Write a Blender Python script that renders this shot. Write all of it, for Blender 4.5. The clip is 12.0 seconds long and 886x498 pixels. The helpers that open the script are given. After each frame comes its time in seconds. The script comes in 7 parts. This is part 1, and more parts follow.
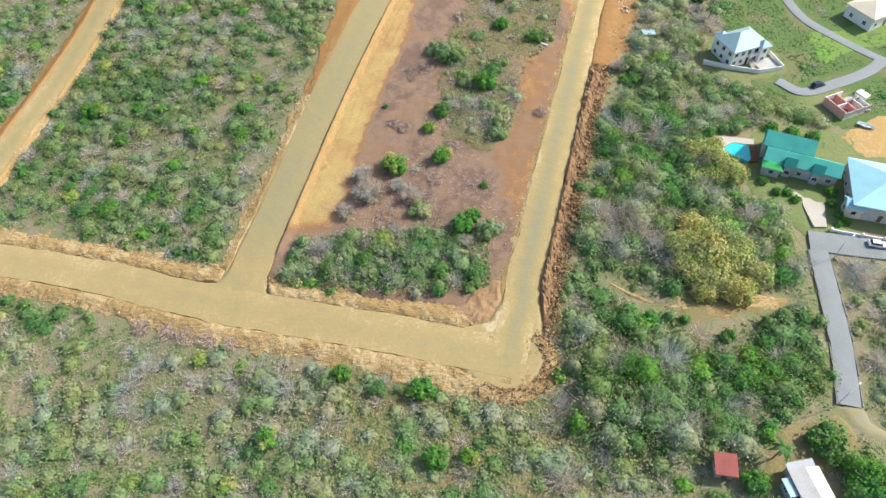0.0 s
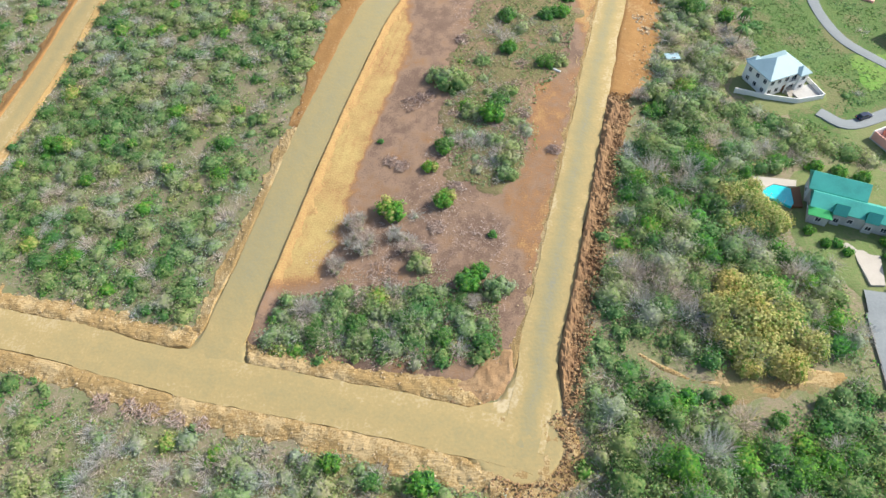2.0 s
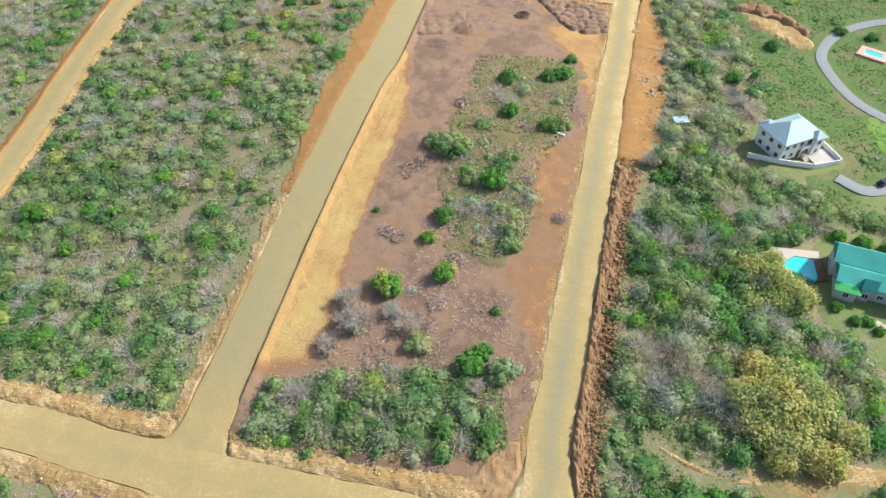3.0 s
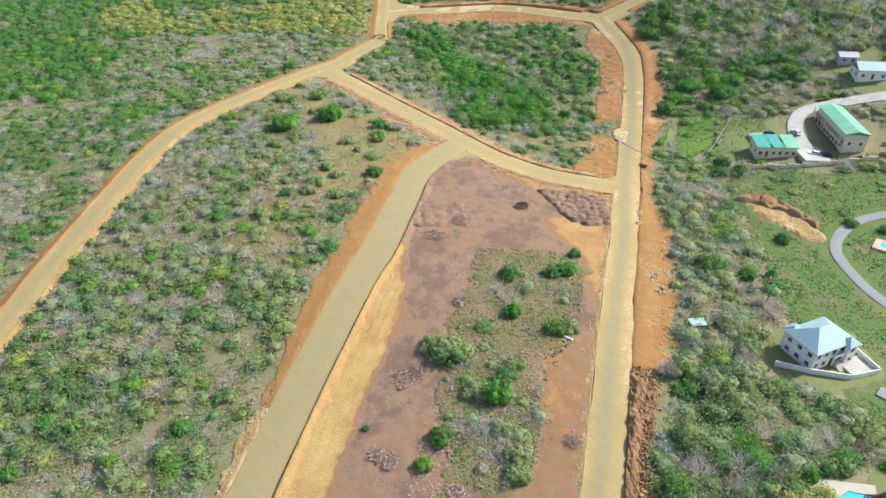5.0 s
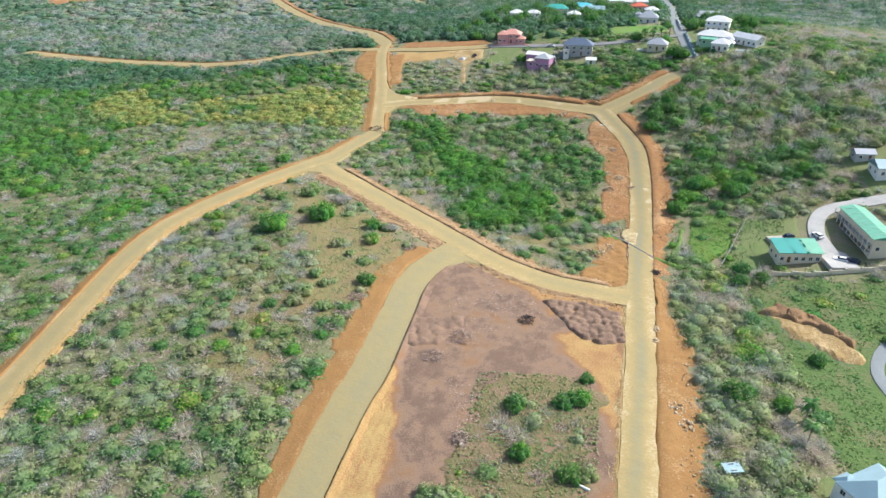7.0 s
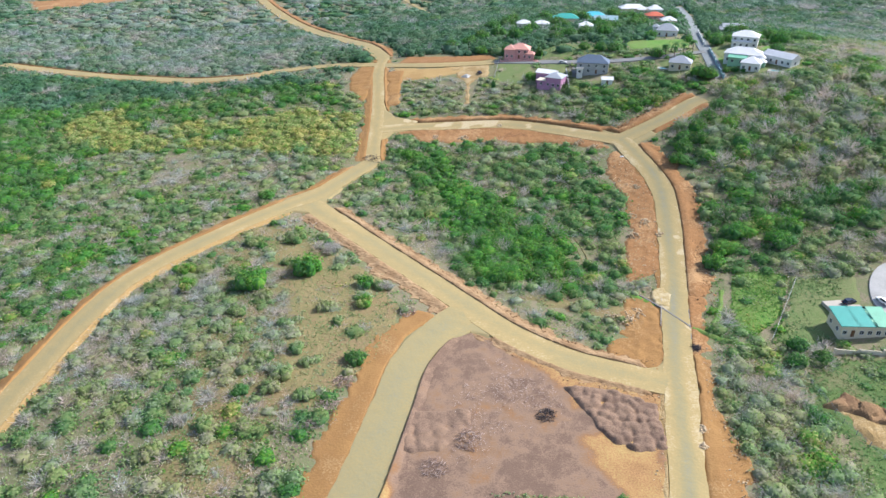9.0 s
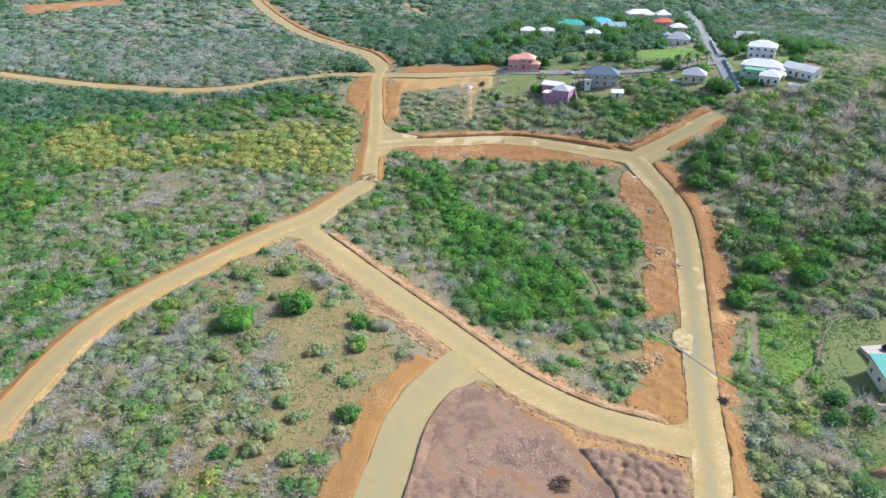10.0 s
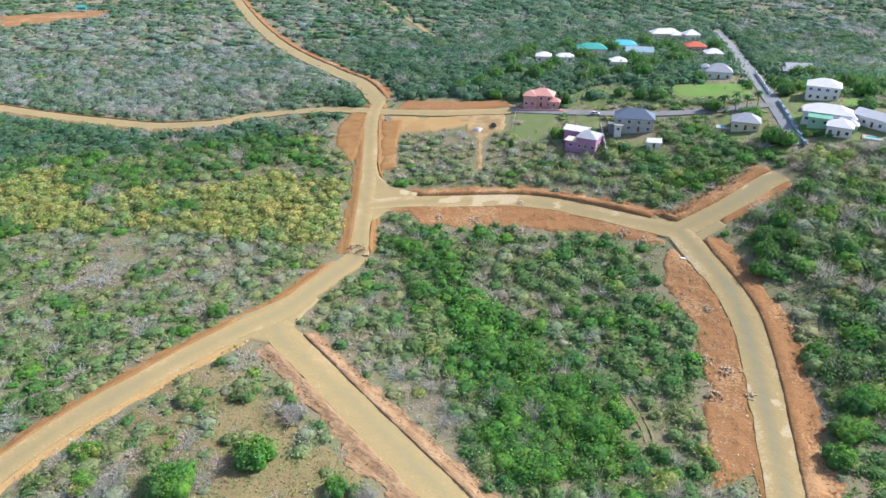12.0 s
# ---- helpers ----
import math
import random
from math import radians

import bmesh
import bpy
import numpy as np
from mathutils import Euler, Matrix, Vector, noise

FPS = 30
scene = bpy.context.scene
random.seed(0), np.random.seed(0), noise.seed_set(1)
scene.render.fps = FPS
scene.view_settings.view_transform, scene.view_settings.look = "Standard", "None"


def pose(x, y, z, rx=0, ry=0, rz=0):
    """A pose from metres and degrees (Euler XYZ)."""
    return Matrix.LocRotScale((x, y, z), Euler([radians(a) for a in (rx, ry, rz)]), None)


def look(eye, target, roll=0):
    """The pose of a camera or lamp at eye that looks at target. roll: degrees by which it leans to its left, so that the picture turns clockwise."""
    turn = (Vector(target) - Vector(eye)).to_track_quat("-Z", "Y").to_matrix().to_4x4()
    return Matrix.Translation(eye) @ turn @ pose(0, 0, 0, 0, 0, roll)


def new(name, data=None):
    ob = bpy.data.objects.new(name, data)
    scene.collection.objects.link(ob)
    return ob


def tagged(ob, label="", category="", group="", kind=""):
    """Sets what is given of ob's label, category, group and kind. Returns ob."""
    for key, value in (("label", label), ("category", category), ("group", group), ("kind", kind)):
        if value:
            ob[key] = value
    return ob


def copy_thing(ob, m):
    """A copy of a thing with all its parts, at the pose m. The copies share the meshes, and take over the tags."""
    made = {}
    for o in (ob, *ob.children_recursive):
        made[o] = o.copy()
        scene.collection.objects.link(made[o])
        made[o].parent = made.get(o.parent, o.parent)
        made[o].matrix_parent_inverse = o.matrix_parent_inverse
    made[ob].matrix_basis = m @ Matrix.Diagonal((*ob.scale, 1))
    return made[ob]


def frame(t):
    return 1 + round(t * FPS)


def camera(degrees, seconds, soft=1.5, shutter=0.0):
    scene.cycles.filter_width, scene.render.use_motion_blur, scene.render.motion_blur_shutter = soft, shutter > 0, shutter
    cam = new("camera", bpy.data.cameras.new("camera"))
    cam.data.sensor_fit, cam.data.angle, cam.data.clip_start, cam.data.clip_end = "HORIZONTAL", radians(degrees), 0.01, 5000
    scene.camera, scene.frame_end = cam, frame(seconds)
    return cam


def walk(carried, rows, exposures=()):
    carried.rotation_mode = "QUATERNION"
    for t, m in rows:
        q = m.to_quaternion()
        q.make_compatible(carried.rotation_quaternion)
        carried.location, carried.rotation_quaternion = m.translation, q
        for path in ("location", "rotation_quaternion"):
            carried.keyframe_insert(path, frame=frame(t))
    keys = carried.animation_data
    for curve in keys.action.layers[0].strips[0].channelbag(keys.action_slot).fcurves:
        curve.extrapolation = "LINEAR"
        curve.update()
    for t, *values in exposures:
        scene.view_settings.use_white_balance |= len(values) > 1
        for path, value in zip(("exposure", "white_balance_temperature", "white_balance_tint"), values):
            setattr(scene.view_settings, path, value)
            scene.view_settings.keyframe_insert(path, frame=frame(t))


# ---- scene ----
cam = camera(66.8, 12.0)
METRES, EYE, TILT, LEAN, TURN = 200.0, 120.0, -51.0, 0.0, 0.0
ROWS = [
    (0.0, 0.0, 0.0, 0.0, 0.0, 0.0, -0.0),
    (0.5, -0.0005, 0.026, 0.0185, -0.0, 0.06, 0.04),
    (1.0, -0.0022, 0.0522, 0.0351, -0.04, 0.08, 0.12),
    (1.5, -0.0046, 0.0787, 0.0509, -0.1, 0.13, 0.2),
    (2.0, -0.0046, 0.1052, 0.0663, -0.1, 0.16, 0.24),
    (2.5, -0.0054, 0.1318, 0.083, -0.2, 0.96, 0.29),
    (3.0, -0.0061, 0.1571, 0.1008, -0.24, 4.14, 0.38),
    (3.5, -0.0069, 0.1764, 0.1223, -0.31, 8.21, 0.43),
    (5.5, -0.0031, 0.2343, 0.2038, -0.38, 20.28, 0.55),
    (6.0, -0.0022, 0.2489, 0.224, -0.42, 23.07, 0.57),
    (6.5, -0.0008, 0.2645, 0.2451, -0.41, 23.14, 0.59),
    (8.5, 0.0005, 0.3687, 0.3934, -0.33, 22.97, 0.6),
    (9.0, -0.0002, 0.3961, 0.4335, -0.3, 22.95, 0.55),
    (9.5, -0.0001, 0.4243, 0.4743, -0.28, 22.93, 0.57),
    (10.0, -0.0006, 0.4547, 0.5187, -0.26, 22.89, 0.52),
    (10.5, -0.0009, 0.487, 0.5667, -0.28, 22.89, 0.5),
    (11.0, -0.0002, 0.5242, 0.6208, -0.2, 22.9, 0.39),
    (11.5, 0.0006, 0.5708, 0.6869, -0.13, 22.87, 0.24),
    (12.0, 0.0015, 0.6256, 0.7648, -0.07, 22.87, 0.12),
]
walk(cam, [(t, pose(0, 0, EYE, TILT, LEAN, TURN) @ pose(METRES * x, METRES * y, METRES * z, 90 + pitch, roll, yaw)) for t, x, y, z, yaw, pitch, roll in ROWS], [(0.0, 0.54, 6500, 10), (3.5, 0.54, 6500, 10), (6.0, 0.51, 6350, 10), (9.0, 0.47, 6000, 13), (12.0, 0.44, 6000, 18)])


# ---- light ----
SUN_AZ, SUN_EL = radians(72.0), radians(42.0)      # compass angle from +y towards +x, height
world = bpy.data.worlds.new("sky")
scene.world = world
world.use_nodes = True
wn = world.node_tree
sky = wn.nodes.new("ShaderNodeTexSky")
sky.sky_type, sky.sun_disc = "NISHITA", False
sky.sun_elevation, sky.sun_rotation = SUN_EL, SUN_AZ
sky.dust_density = 2.0
wn.links.new(sky.outputs[0], wn.nodes["Background"].inputs[0])
wn.nodes["Background"].inputs[1].default_value = 0.15
sun = new("sun", bpy.data.lights.new("sun", "SUN"))
sun.data.energy, sun.data.angle, sun.data.color = 4.6, radians(0.6), (1.0, 0.96, 0.88)
sun.matrix_world = look((math.sin(SUN_AZ) * math.cos(SUN_EL) * 400, math.cos(SUN_AZ) * math.cos(SUN_EL) * 400, math.sin(SUN_EL) * 400), (0, 0, 0))

# ---- materials ----
def material(name, stops, scale=1.0, rough=0.9, bump=0.0, fine=6.0, metal=0.0, big=0.05, spread=(0.3, 0.7), attr="", island=0.0, transl=0.0, objrand=0.0, grain=0.35):
    """Procedural surface: colour stops over two-scale noise (or over a mesh attribute), grain and relief."""
    m = bpy.data.materials.new(name)
    m.use_nodes = True
    nt = m.node_tree
    n, l = nt.nodes, nt.links
    b = n["Principled BSDF"]
    b.inputs["Roughness"].default_value = rough
    b.inputs["Metallic"].default_value = metal
    b.inputs["Specular IOR Level"].default_value = 0.25
    geo = n.new("ShaderNodeNewGeometry")
    na, nb = n.new("ShaderNodeTexNoise"), n.new("ShaderNodeTexNoise")
    na.inputs["Scale"].default_value, nb.inputs["Scale"].default_value = scale * big, scale * fine
    na.inputs["Detail"].default_value, nb.inputs["Detail"].default_value = 6.0, 4.0
    for q in (na, nb):
        l.new(geo.outputs["Position"], q.inputs["Vector"])
    mixn = n.new("ShaderNodeMath")
    mixn.operation = "MULTIPLY_ADD"
    mixn.inputs[1].default_value = grain
    l.new(nb.outputs["Fac"], mixn.inputs[0])
    half = n.new("ShaderNodeMath")
    half.operation = "MULTIPLY_ADD"
    half.inputs[1].default_value, half.inputs[2].default_value = 0.65, 0.0
    if attr:
        at = n.new("ShaderNodeAttribute")
        at.attribute_name = attr
        l.new(at.outputs["Fac"], half.inputs[0])
    else:
        l.new(na.outputs["Fac"], half.inputs[0])
    l.new(half.outputs[0], mixn.inputs[2])
    last = mixn.outputs[0]
    if island:
        isl = n.new("ShaderNodeMath")
        isl.operation = "MULTIPLY_ADD"
        isl.inputs[1].default_value = island
        l.new(geo.outputs["Random Per Island"], isl.inputs[0])
        l.new(last, isl.inputs[2])
        last = isl.outputs[0]
    if objrand:
        oi, isl = n.new("ShaderNodeObjectInfo"), n.new("ShaderNodeMath")
        isl.operation = "MULTIPLY_ADD"
        isl.inputs[1].default_value = objrand
        l.new(oi.outputs["Random"], isl.inputs[0])
        l.new(last, isl.inputs[2])
        last = isl.outputs[0]
    mr = n.new("ShaderNodeMapRange")
    mr.inputs["From Min"].default_value, mr.inputs["From Max"].default_value = spread
    l.new(last, mr.inputs["Value"])
    ramp = n.new("ShaderNodeValToRGB")
    els = ramp.color_ramp.elements
    while len(els) < len(stops):
        els.new(0.5)
    for i, c in enumerate(stops):
        els[i].position, els[i].color = i / max(1, len(stops) - 1), (*c, 1)
    l.new(mr.outputs["Result"], ramp.inputs["Fac"])
    l.new(ramp.outputs["Color"], b.inputs["Base Color"])
    if bump:
        bp = n.new("ShaderNodeBump")
        bp.inputs["Strength"].default_value, bp.inputs["Distance"].default_value = bump, 0.3 / fine
        l.new(nb.outputs["Fac"], bp.inputs["Height"])
        l.new(bp.outputs["Normal"], b.inputs["Normal"])
    if transl:
        tr, mx = n.new("ShaderNodeBsdfTranslucent"), n.new("ShaderNodeMixShader")
        l.new(ramp.outputs["Color"], tr.inputs["Color"])
        mx.inputs[0].default_value = transl
        l.new(b.outputs[0], mx.inputs[1])
        l.new(tr.outputs[0], mx.inputs[2])
        l.new(mx.outputs[0], n["Material Output"].inputs["Surface"])
    return m


M_SOIL = material("dry_soil_and_grass", [(0.14, 0.17, 0.07), (0.225, 0.195, 0.11), (0.16, 0.185, 0.08), (0.26, 0.205, 0.14), (0.17, 0.19, 0.08), (0.23, 0.17, 0.12)], 1.0, 0.95, 0.9, 1.8, big=0.12, spread=(0.3, 0.7))
M_ROAD = material("compacted_gravel", [(0.24, 0.232, 0.165), (0.28, 0.245, 0.132), (0.315, 0.257, 0.122), (0.38, 0.285, 0.125), (0.50, 0.41, 0.25)], 1.0, 0.9, 0.25, 1.6, attr="hue", spread=(0.24, 0.89), grain=0.43)
M_ORANGE = material("orange_clay", [(0.205, 0.105, 0.037), (0.335, 0.188, 0.067), (0.27, 0.143, 0.05), (0.39, 0.25, 0.11)], 1.0, 0.95, 0.7, 1.9, big=0.06, spread=(0.33, 0.67), grain=0.38)
M_YELLOW = material("ochre_marl", [(0.35, 0.22, 0.085), (0.42, 0.285, 0.115), (0.38, 0.245, 0.095), (0.46, 0.335, 0.165)], 1.0, 0.95, 0.5, 1.2, big=0.05, spread=(0.36, 0.64), grain=0.35)
M_RED = material("red_brown_clay", [(0.19, 0.092, 0.040), (0.345, 0.178, 0.070), (0.26, 0.132, 0.052), (0.42, 0.25, 0.115)], 1.0, 0.95, 0.7, 1.4, big=0.06, spread=(0.36, 0.64), grain=0.45)
M_LOT = material("cleared_earth", [(0.165, 0.108, 0.076), (0.25, 0.166, 0.112), (0.24, 0.15, 0.09), (0.26, 0.14, 0.066), (0.355, 0.205, 0.085), (0.40, 0.27, 0.105), (0.46, 0.34, 0.13)], 1.0, 0.95, 0.8, 2.4, attr="hue", spread=(0.24, 0.89), grain=0.43)
M_BANK = material("rubbly_bank", [(0.20, 0.122, 0.048), (0.35, 0.24, 0.102), (0.265, 0.175, 0.07), (0.42, 0.31, 0.155)], 1.0, 0.95, 1.0, 2.4, big=0.16, spread=(0.37, 0.63), grain=0.5)
M_CLOD = material("brown_clods", [(0.16, 0.09, 0.048), (0.27, 0.165, 0.082), (0.40, 0.27, 0.145)], 1.0, 0.95, 0.6, 3.0, big=0.2, island=0.3, spread=(0.4, 0.9))
M_STONE = material("pale_limestone", [(0.32, 0.23, 0.13), (0.46, 0.35, 0.215), (0.58, 0.47, 0.32)], 1.0, 0.9, 0.5, 3.0, big=0.2, island=0.3, spread=(0.4, 0.9))
M_GRASS = material("green_grass", [(0.08, 0.18, 0.03), (0.13, 0.27, 0.045), (0.16, 0.22, 0.06), (0.095, 0.24, 0.035)], 1.0, 0.95, 0.7, 1.2, big=0.05)
M_MEADOW = material("rough_meadow", [(0.055, 0.115, 0.03), (0.12, 0.165, 0.05), (0.08, 0.15, 0.04), (0.17, 0.16, 0.075), (0.10, 0.15, 0.045)], 1.0, 0.95, 0.9, 1.6, big=0.1)
M_DRYGRASS = material("dry_grass", [(0.18, 0.15, 0.065), (0.27, 0.21, 0.10), (0.19, 0.175, 0.07), (0.25, 0.175, 0.092), (0.21, 0.185, 0.078)], 1.0, 0.95, 1.0, 1.6, big=0.09, spread=(0.36, 0.64))
M_YARD = material("worn_yard_grass", [(0.11, 0.16, 0.05), (0.19, 0.20, 0.085), (0.13, 0.19, 0.06), (0.23, 0.20, 0.11)], 1.0, 0.95, 0.7, 1.4, big=0.08)
M_ROUGH = material("rough_olive_grass", [(0.125, 0.11, 0.05), (0.20, 0.155, 0.08), (0.14, 0.135, 0.055), (0.225, 0.155, 0.095)], 1.0, 0.95, 1.0, 1.8, big=0.15, spread=(0.36, 0.64), grain=0.5)
M_ASPHALT = material("worn_asphalt", [(0.16, 0.17, 0.17), (0.23, 0.23, 0.22), (0.20, 0.20, 0.19)], 1.0, 0.9, 0.2, 2.0, big=0.1)
M_LANE = material("pale_worn_asphalt", [(0.18, 0.20, 0.205), (0.235, 0.255, 0.255), (0.205, 0.225, 0.228)], 1.0, 0.9, 0.2, 2.0, big=0.1)
M_CONC = material("concrete", [(0.32, 0.31, 0.29), (0.42, 0.41, 0.38), (0.50, 0.48, 0.45)], 1.0, 0.85, 0.2, 2.0, big=0.2)
LEAF = [(0.54, 0.475, 0.475), (0.41, 0.39, 0.335), (0.31, 0.335, 0.22), (0.285, 0.355, 0.155), (0.17, 0.27, 0.105), (0.075, 0.185, 0.068), (0.12, 0.34, 0.045), (0.32, 0.345, 0.118), (0.60, 0.525, 0.24)]
M_LEAF = material("scrub_leaves", LEAF, 1.0, 0.75, 0, 1.2, attr="hue", spread=(0.175, 0.825), transl=0.4)
def tint_leaves(m, warm, cool, size):
    """Shift the leaf colour between a warm and a cool tint from stand to stand."""
    n, l = m.node_tree.nodes, m.node_tree.links
    ramp = next(q for q in n if q.bl_idname == "ShaderNodeValToRGB")
    geo, no, mr, tint, mul = n.new("ShaderNodeNewGeometry"), n.new("ShaderNodeTexNoise"), n.new("ShaderNodeMapRange"), n.new("ShaderNodeMix"), n.new("ShaderNodeMix")
    l.new(geo.outputs["Position"], no.inputs["Vector"])
    no.inputs["Scale"].default_value, no.inputs["Detail"].default_value = 1.0 / size, 3.0
    mr.inputs["From Min"].default_value, mr.inputs["From Max"].default_value = 0.36, 0.64
    l.new(no.outputs["Fac"], mr.inputs["Value"])
    tint.data_type, mul.data_type, mul.blend_type = "RGBA", "RGBA", "MULTIPLY"
    l.new(mr.outputs["Result"], tint.inputs["Factor"])
    tint.inputs[6].default_value, tint.inputs[7].default_value = (*cool, 1), (*warm, 1)
    mul.inputs["Factor"].default_value = 1.0
    l.new(ramp.outputs["Color"], mul.inputs[6])
    l.new(tint.outputs[2], mul.inputs[7])
    l.new(mul.outputs[2], n["Principled BSDF"].inputs["Base Color"])
    for q in n:
        if q.bl_idname == "ShaderNodeBsdfTranslucent":
            l.new(mul.outputs[2], q.inputs["Color"])


# Leaf colours shifted towards blue: distance haze is put into the palette.
HAZED_WOOD = [(0.5, 0.48, 0.475), (0.39, 0.405, 0.385), (0.29, 0.345, 0.275), (0.207, 0.3, 0.186), (0.124, 0.229, 0.127), (0.069, 0.165, 0.085), (0.083, 0.215, 0.076), (0.179, 0.272, 0.101), (0.331, 0.343, 0.186)]
M_HAZED_WOOD = material("hazed_woodland_leaves", HAZED_WOOD, 1.0, 0.75, 0, 1.2, attr="hue", spread=(0.175, 0.825), transl=0.35)
tint_leaves(M_HAZED_WOOD, (1.05, 0.96, 0.88), (0.85, 0.95, 1.0), 30.0)
tint_leaves(M_LEAF, (1.10, 1.02, 0.87), (0.87, 1.03, 0.99), 9.0)
M_LEAF.node_tree.nodes["Principled BSDF"].inputs["Specular IOR Level"].default_value = 0.1
M_BARK = material("grey_bark", [(0.16, 0.12, 0.09), (0.26, 0.21, 0.17)], 1.0, 0.95, 0.4, 4.0)


def hue(i):
    """Attribute value that selects the i-th leaf colour, 0 pale grey to 8 straw yellow."""
    return i / 8.0


# ---- the lie of the land ----
LAND = [-5.7, 3.7, 2.5, -7.1, -13.2, 0.9, -6.2, -11.6, -0.1, 9.2, -6.4, -10.5, 21.8, -19.9, 4.6, -6.5, -3.3, -16.1, 30.8, 2.6, 9.1, 12.6, 2.8, -6.8, -1.1, 2.5, -1.2]
HX, HY, HS = (-180, -60, 60, 180), (60, 180, 300, 420, 540, 680), 105.0


def land(x, y):
    """Height of the hillside: a gentle tilt and broad swells."""
    x, y = np.asarray(x, float), np.asarray(y, float)
    z = LAND[0] + LAND[1] * np.clip(x, -500, 500) / 100 + LAND[2] * np.clip(y, -300, 1300) / 100
    k = 3
    for b in HY:
        for a in HX:
            z = z + LAND[k] * np.exp(-((x - a) ** 2 + (y - b) ** 2) / (2 * HS * HS))
            k += 1
    return z


def lattice(ix, iy, seed):
    h = (ix * 374761393 + iy * 668265263 + seed * 144269504) & 0x7FFFFFFF
    h = ((h ^ (h >> 13)) * 1274126177) & 0x7FFFFFFF
    return (h ^ (h >> 16)) / 0x7FFFFFFF


def vnoise(x, y, size, seed=0):
    """Smooth value noise, 0 to 1, with cells of that size in metres."""
    x, y = np.asarray(x, float) / size, np.asarray(y, float) / size
    fx, fy = np.floor(x), np.floor(y)
    ix, iy, u, v = fx.astype(np.int64), fy.astype(np.int64), x - fx, y - fy
    u, v = u * u * (3 - 2 * u), v * v * (3 - 2 * v)
    a, b = lattice(ix, iy, seed), lattice(ix + 1, iy, seed)
    c, d = lattice(ix, iy + 1, seed), lattice(ix + 1, iy + 1, seed)
    return (a * (1 - u) + b * u) * (1 - v) + (c * (1 - u) + d * u) * v


def rough(x, y, size, seed=0):
    """Two octaves and a half of noise, about -1 to 1."""
    return (vnoise(x, y, size, seed) * 1.0 + vnoise(x, y, size * 0.43, seed + 7) * 0.5 + vnoise(x, y, size * 0.19, seed + 13) * 0.25) / 0.875 - 1.0


def worley(x, y, size, seed):
    """Distance to the nearest of scattered centres, in cells, and a random number for that centre."""
    gx_, gy_ = np.floor(x / size).astype(np.int64), np.floor(y / size).astype(np.int64)
    best, who = np.full(np.shape(x), 9.0), np.zeros(np.shape(x))
    for i in (-1, 0, 1):
        for j in (-1, 0, 1):
            a, b = gx_ + i, gy_ + j
            d = np.hypot((a + 0.1 + 0.8 * lattice(a, b, seed)) - x / size, (b + 0.1 + 0.8 * lattice(a, b, seed + 1)) - y / size)
            near = d < best
            best, who = np.where(near, d, best), np.where(near, lattice(a, b, seed + 2), who)
    return best, who


def sheet(name, verts, faces, mat, smooth=True, hues=None):
    """A mesh object from arrays of places and corner numbers."""
    me = bpy.data.meshes.new(name)
    verts, faces = np.asarray(verts, np.float32), np.asarray(faces, np.int32)
    k = faces.shape[1]
    me.vertices.add(len(verts))
    me.vertices.foreach_set("co", verts.ravel())
    me.loops.add(faces.size)
    me.loops.foreach_set("vertex_index", faces.ravel())
    me.polygons.add(len(faces))
    me.polygons.foreach_set("loop_start", np.arange(0, faces.size, k, dtype=np.int32))
    if hues is not None:
        at = me.attributes.new("hue", "FLOAT", "POINT")
        at.data.foreach_set("value", np.asarray(hues, np.float32))
    me.update(calc_edges=True)
    me.polygons.foreach_set("use_smooth", np.full(len(faces), smooth))
    me.materials.append(mat)
    return new(name, me)


def quads(rows, cols):
    i = np.arange(rows * cols).reshape(rows, cols)
    return np.stack([i[:-1, :-1], i[:-1, 1:], i[1:, 1:], i[1:, :-1]], -1).reshape(-1, 4)


class Line:
    """A smooth line through points of the plan, sampled at even steps."""
    def __init__(self, pts, step=1.5):
        p = np.array(pts, float)
        q = np.vstack([2 * p[0] - p[1], p, 2 * p[-1] - p[-2]])
        out = []
        for i in range(1, len(q) - 2):
            t = np.linspace(0, 1, 24, endpoint=False)[:, None]
            a, b, c, d = q[i - 1], q[i], q[i + 1], q[i + 2]
            out.append(0.5 * (2 * b + (c - a) * t + (2 * a - 5 * b + 4 * c - d) * t * t + (3 * b - a - 3 * c + d) * t ** 3))
        o = np.vstack(out + [p[-1:]])
        s = np.r_[0, np.cumsum(np.hypot(*np.diff(o, axis=0).T))]
        self.length = s[-1]
        self.s = np.linspace(0, s[-1], max(2, int(s[-1] / step) + 1))
        self.x, self.y = np.interp(self.s, s, o[:, 0]), np.interp(self.s, s, o[:, 1])
        dx, dy = np.gradient(self.x), np.gradient(self.y)
        n = np.hypot(dx, dy)
        self.rx, self.ry = dy / n, -dx / n          # to the right of the way

    def dist(self, x, y):
        best = np.full(np.shape(x), 1e9)
        st = max(1, int(3 / (self.s[1] - self.s[0])))
        ids = list(range(0, len(self.s) - 1, st)) + [len(self.s) - 1]
        for i, j in zip(ids[:-1], ids[1:]):
            ax, ay, bx, by = self.x[i], self.y[i], self.x[j], self.y[j]
            ex, ey = bx - ax, by - ay
            t = np.clip(((x - ax) * ex + (y - ay) * ey) / (ex * ex + ey * ey + 1e-9), 0, 1)
            best = np.minimum(best, np.hypot(x - ax - t * ex, y - ay - t * ey))
        return best


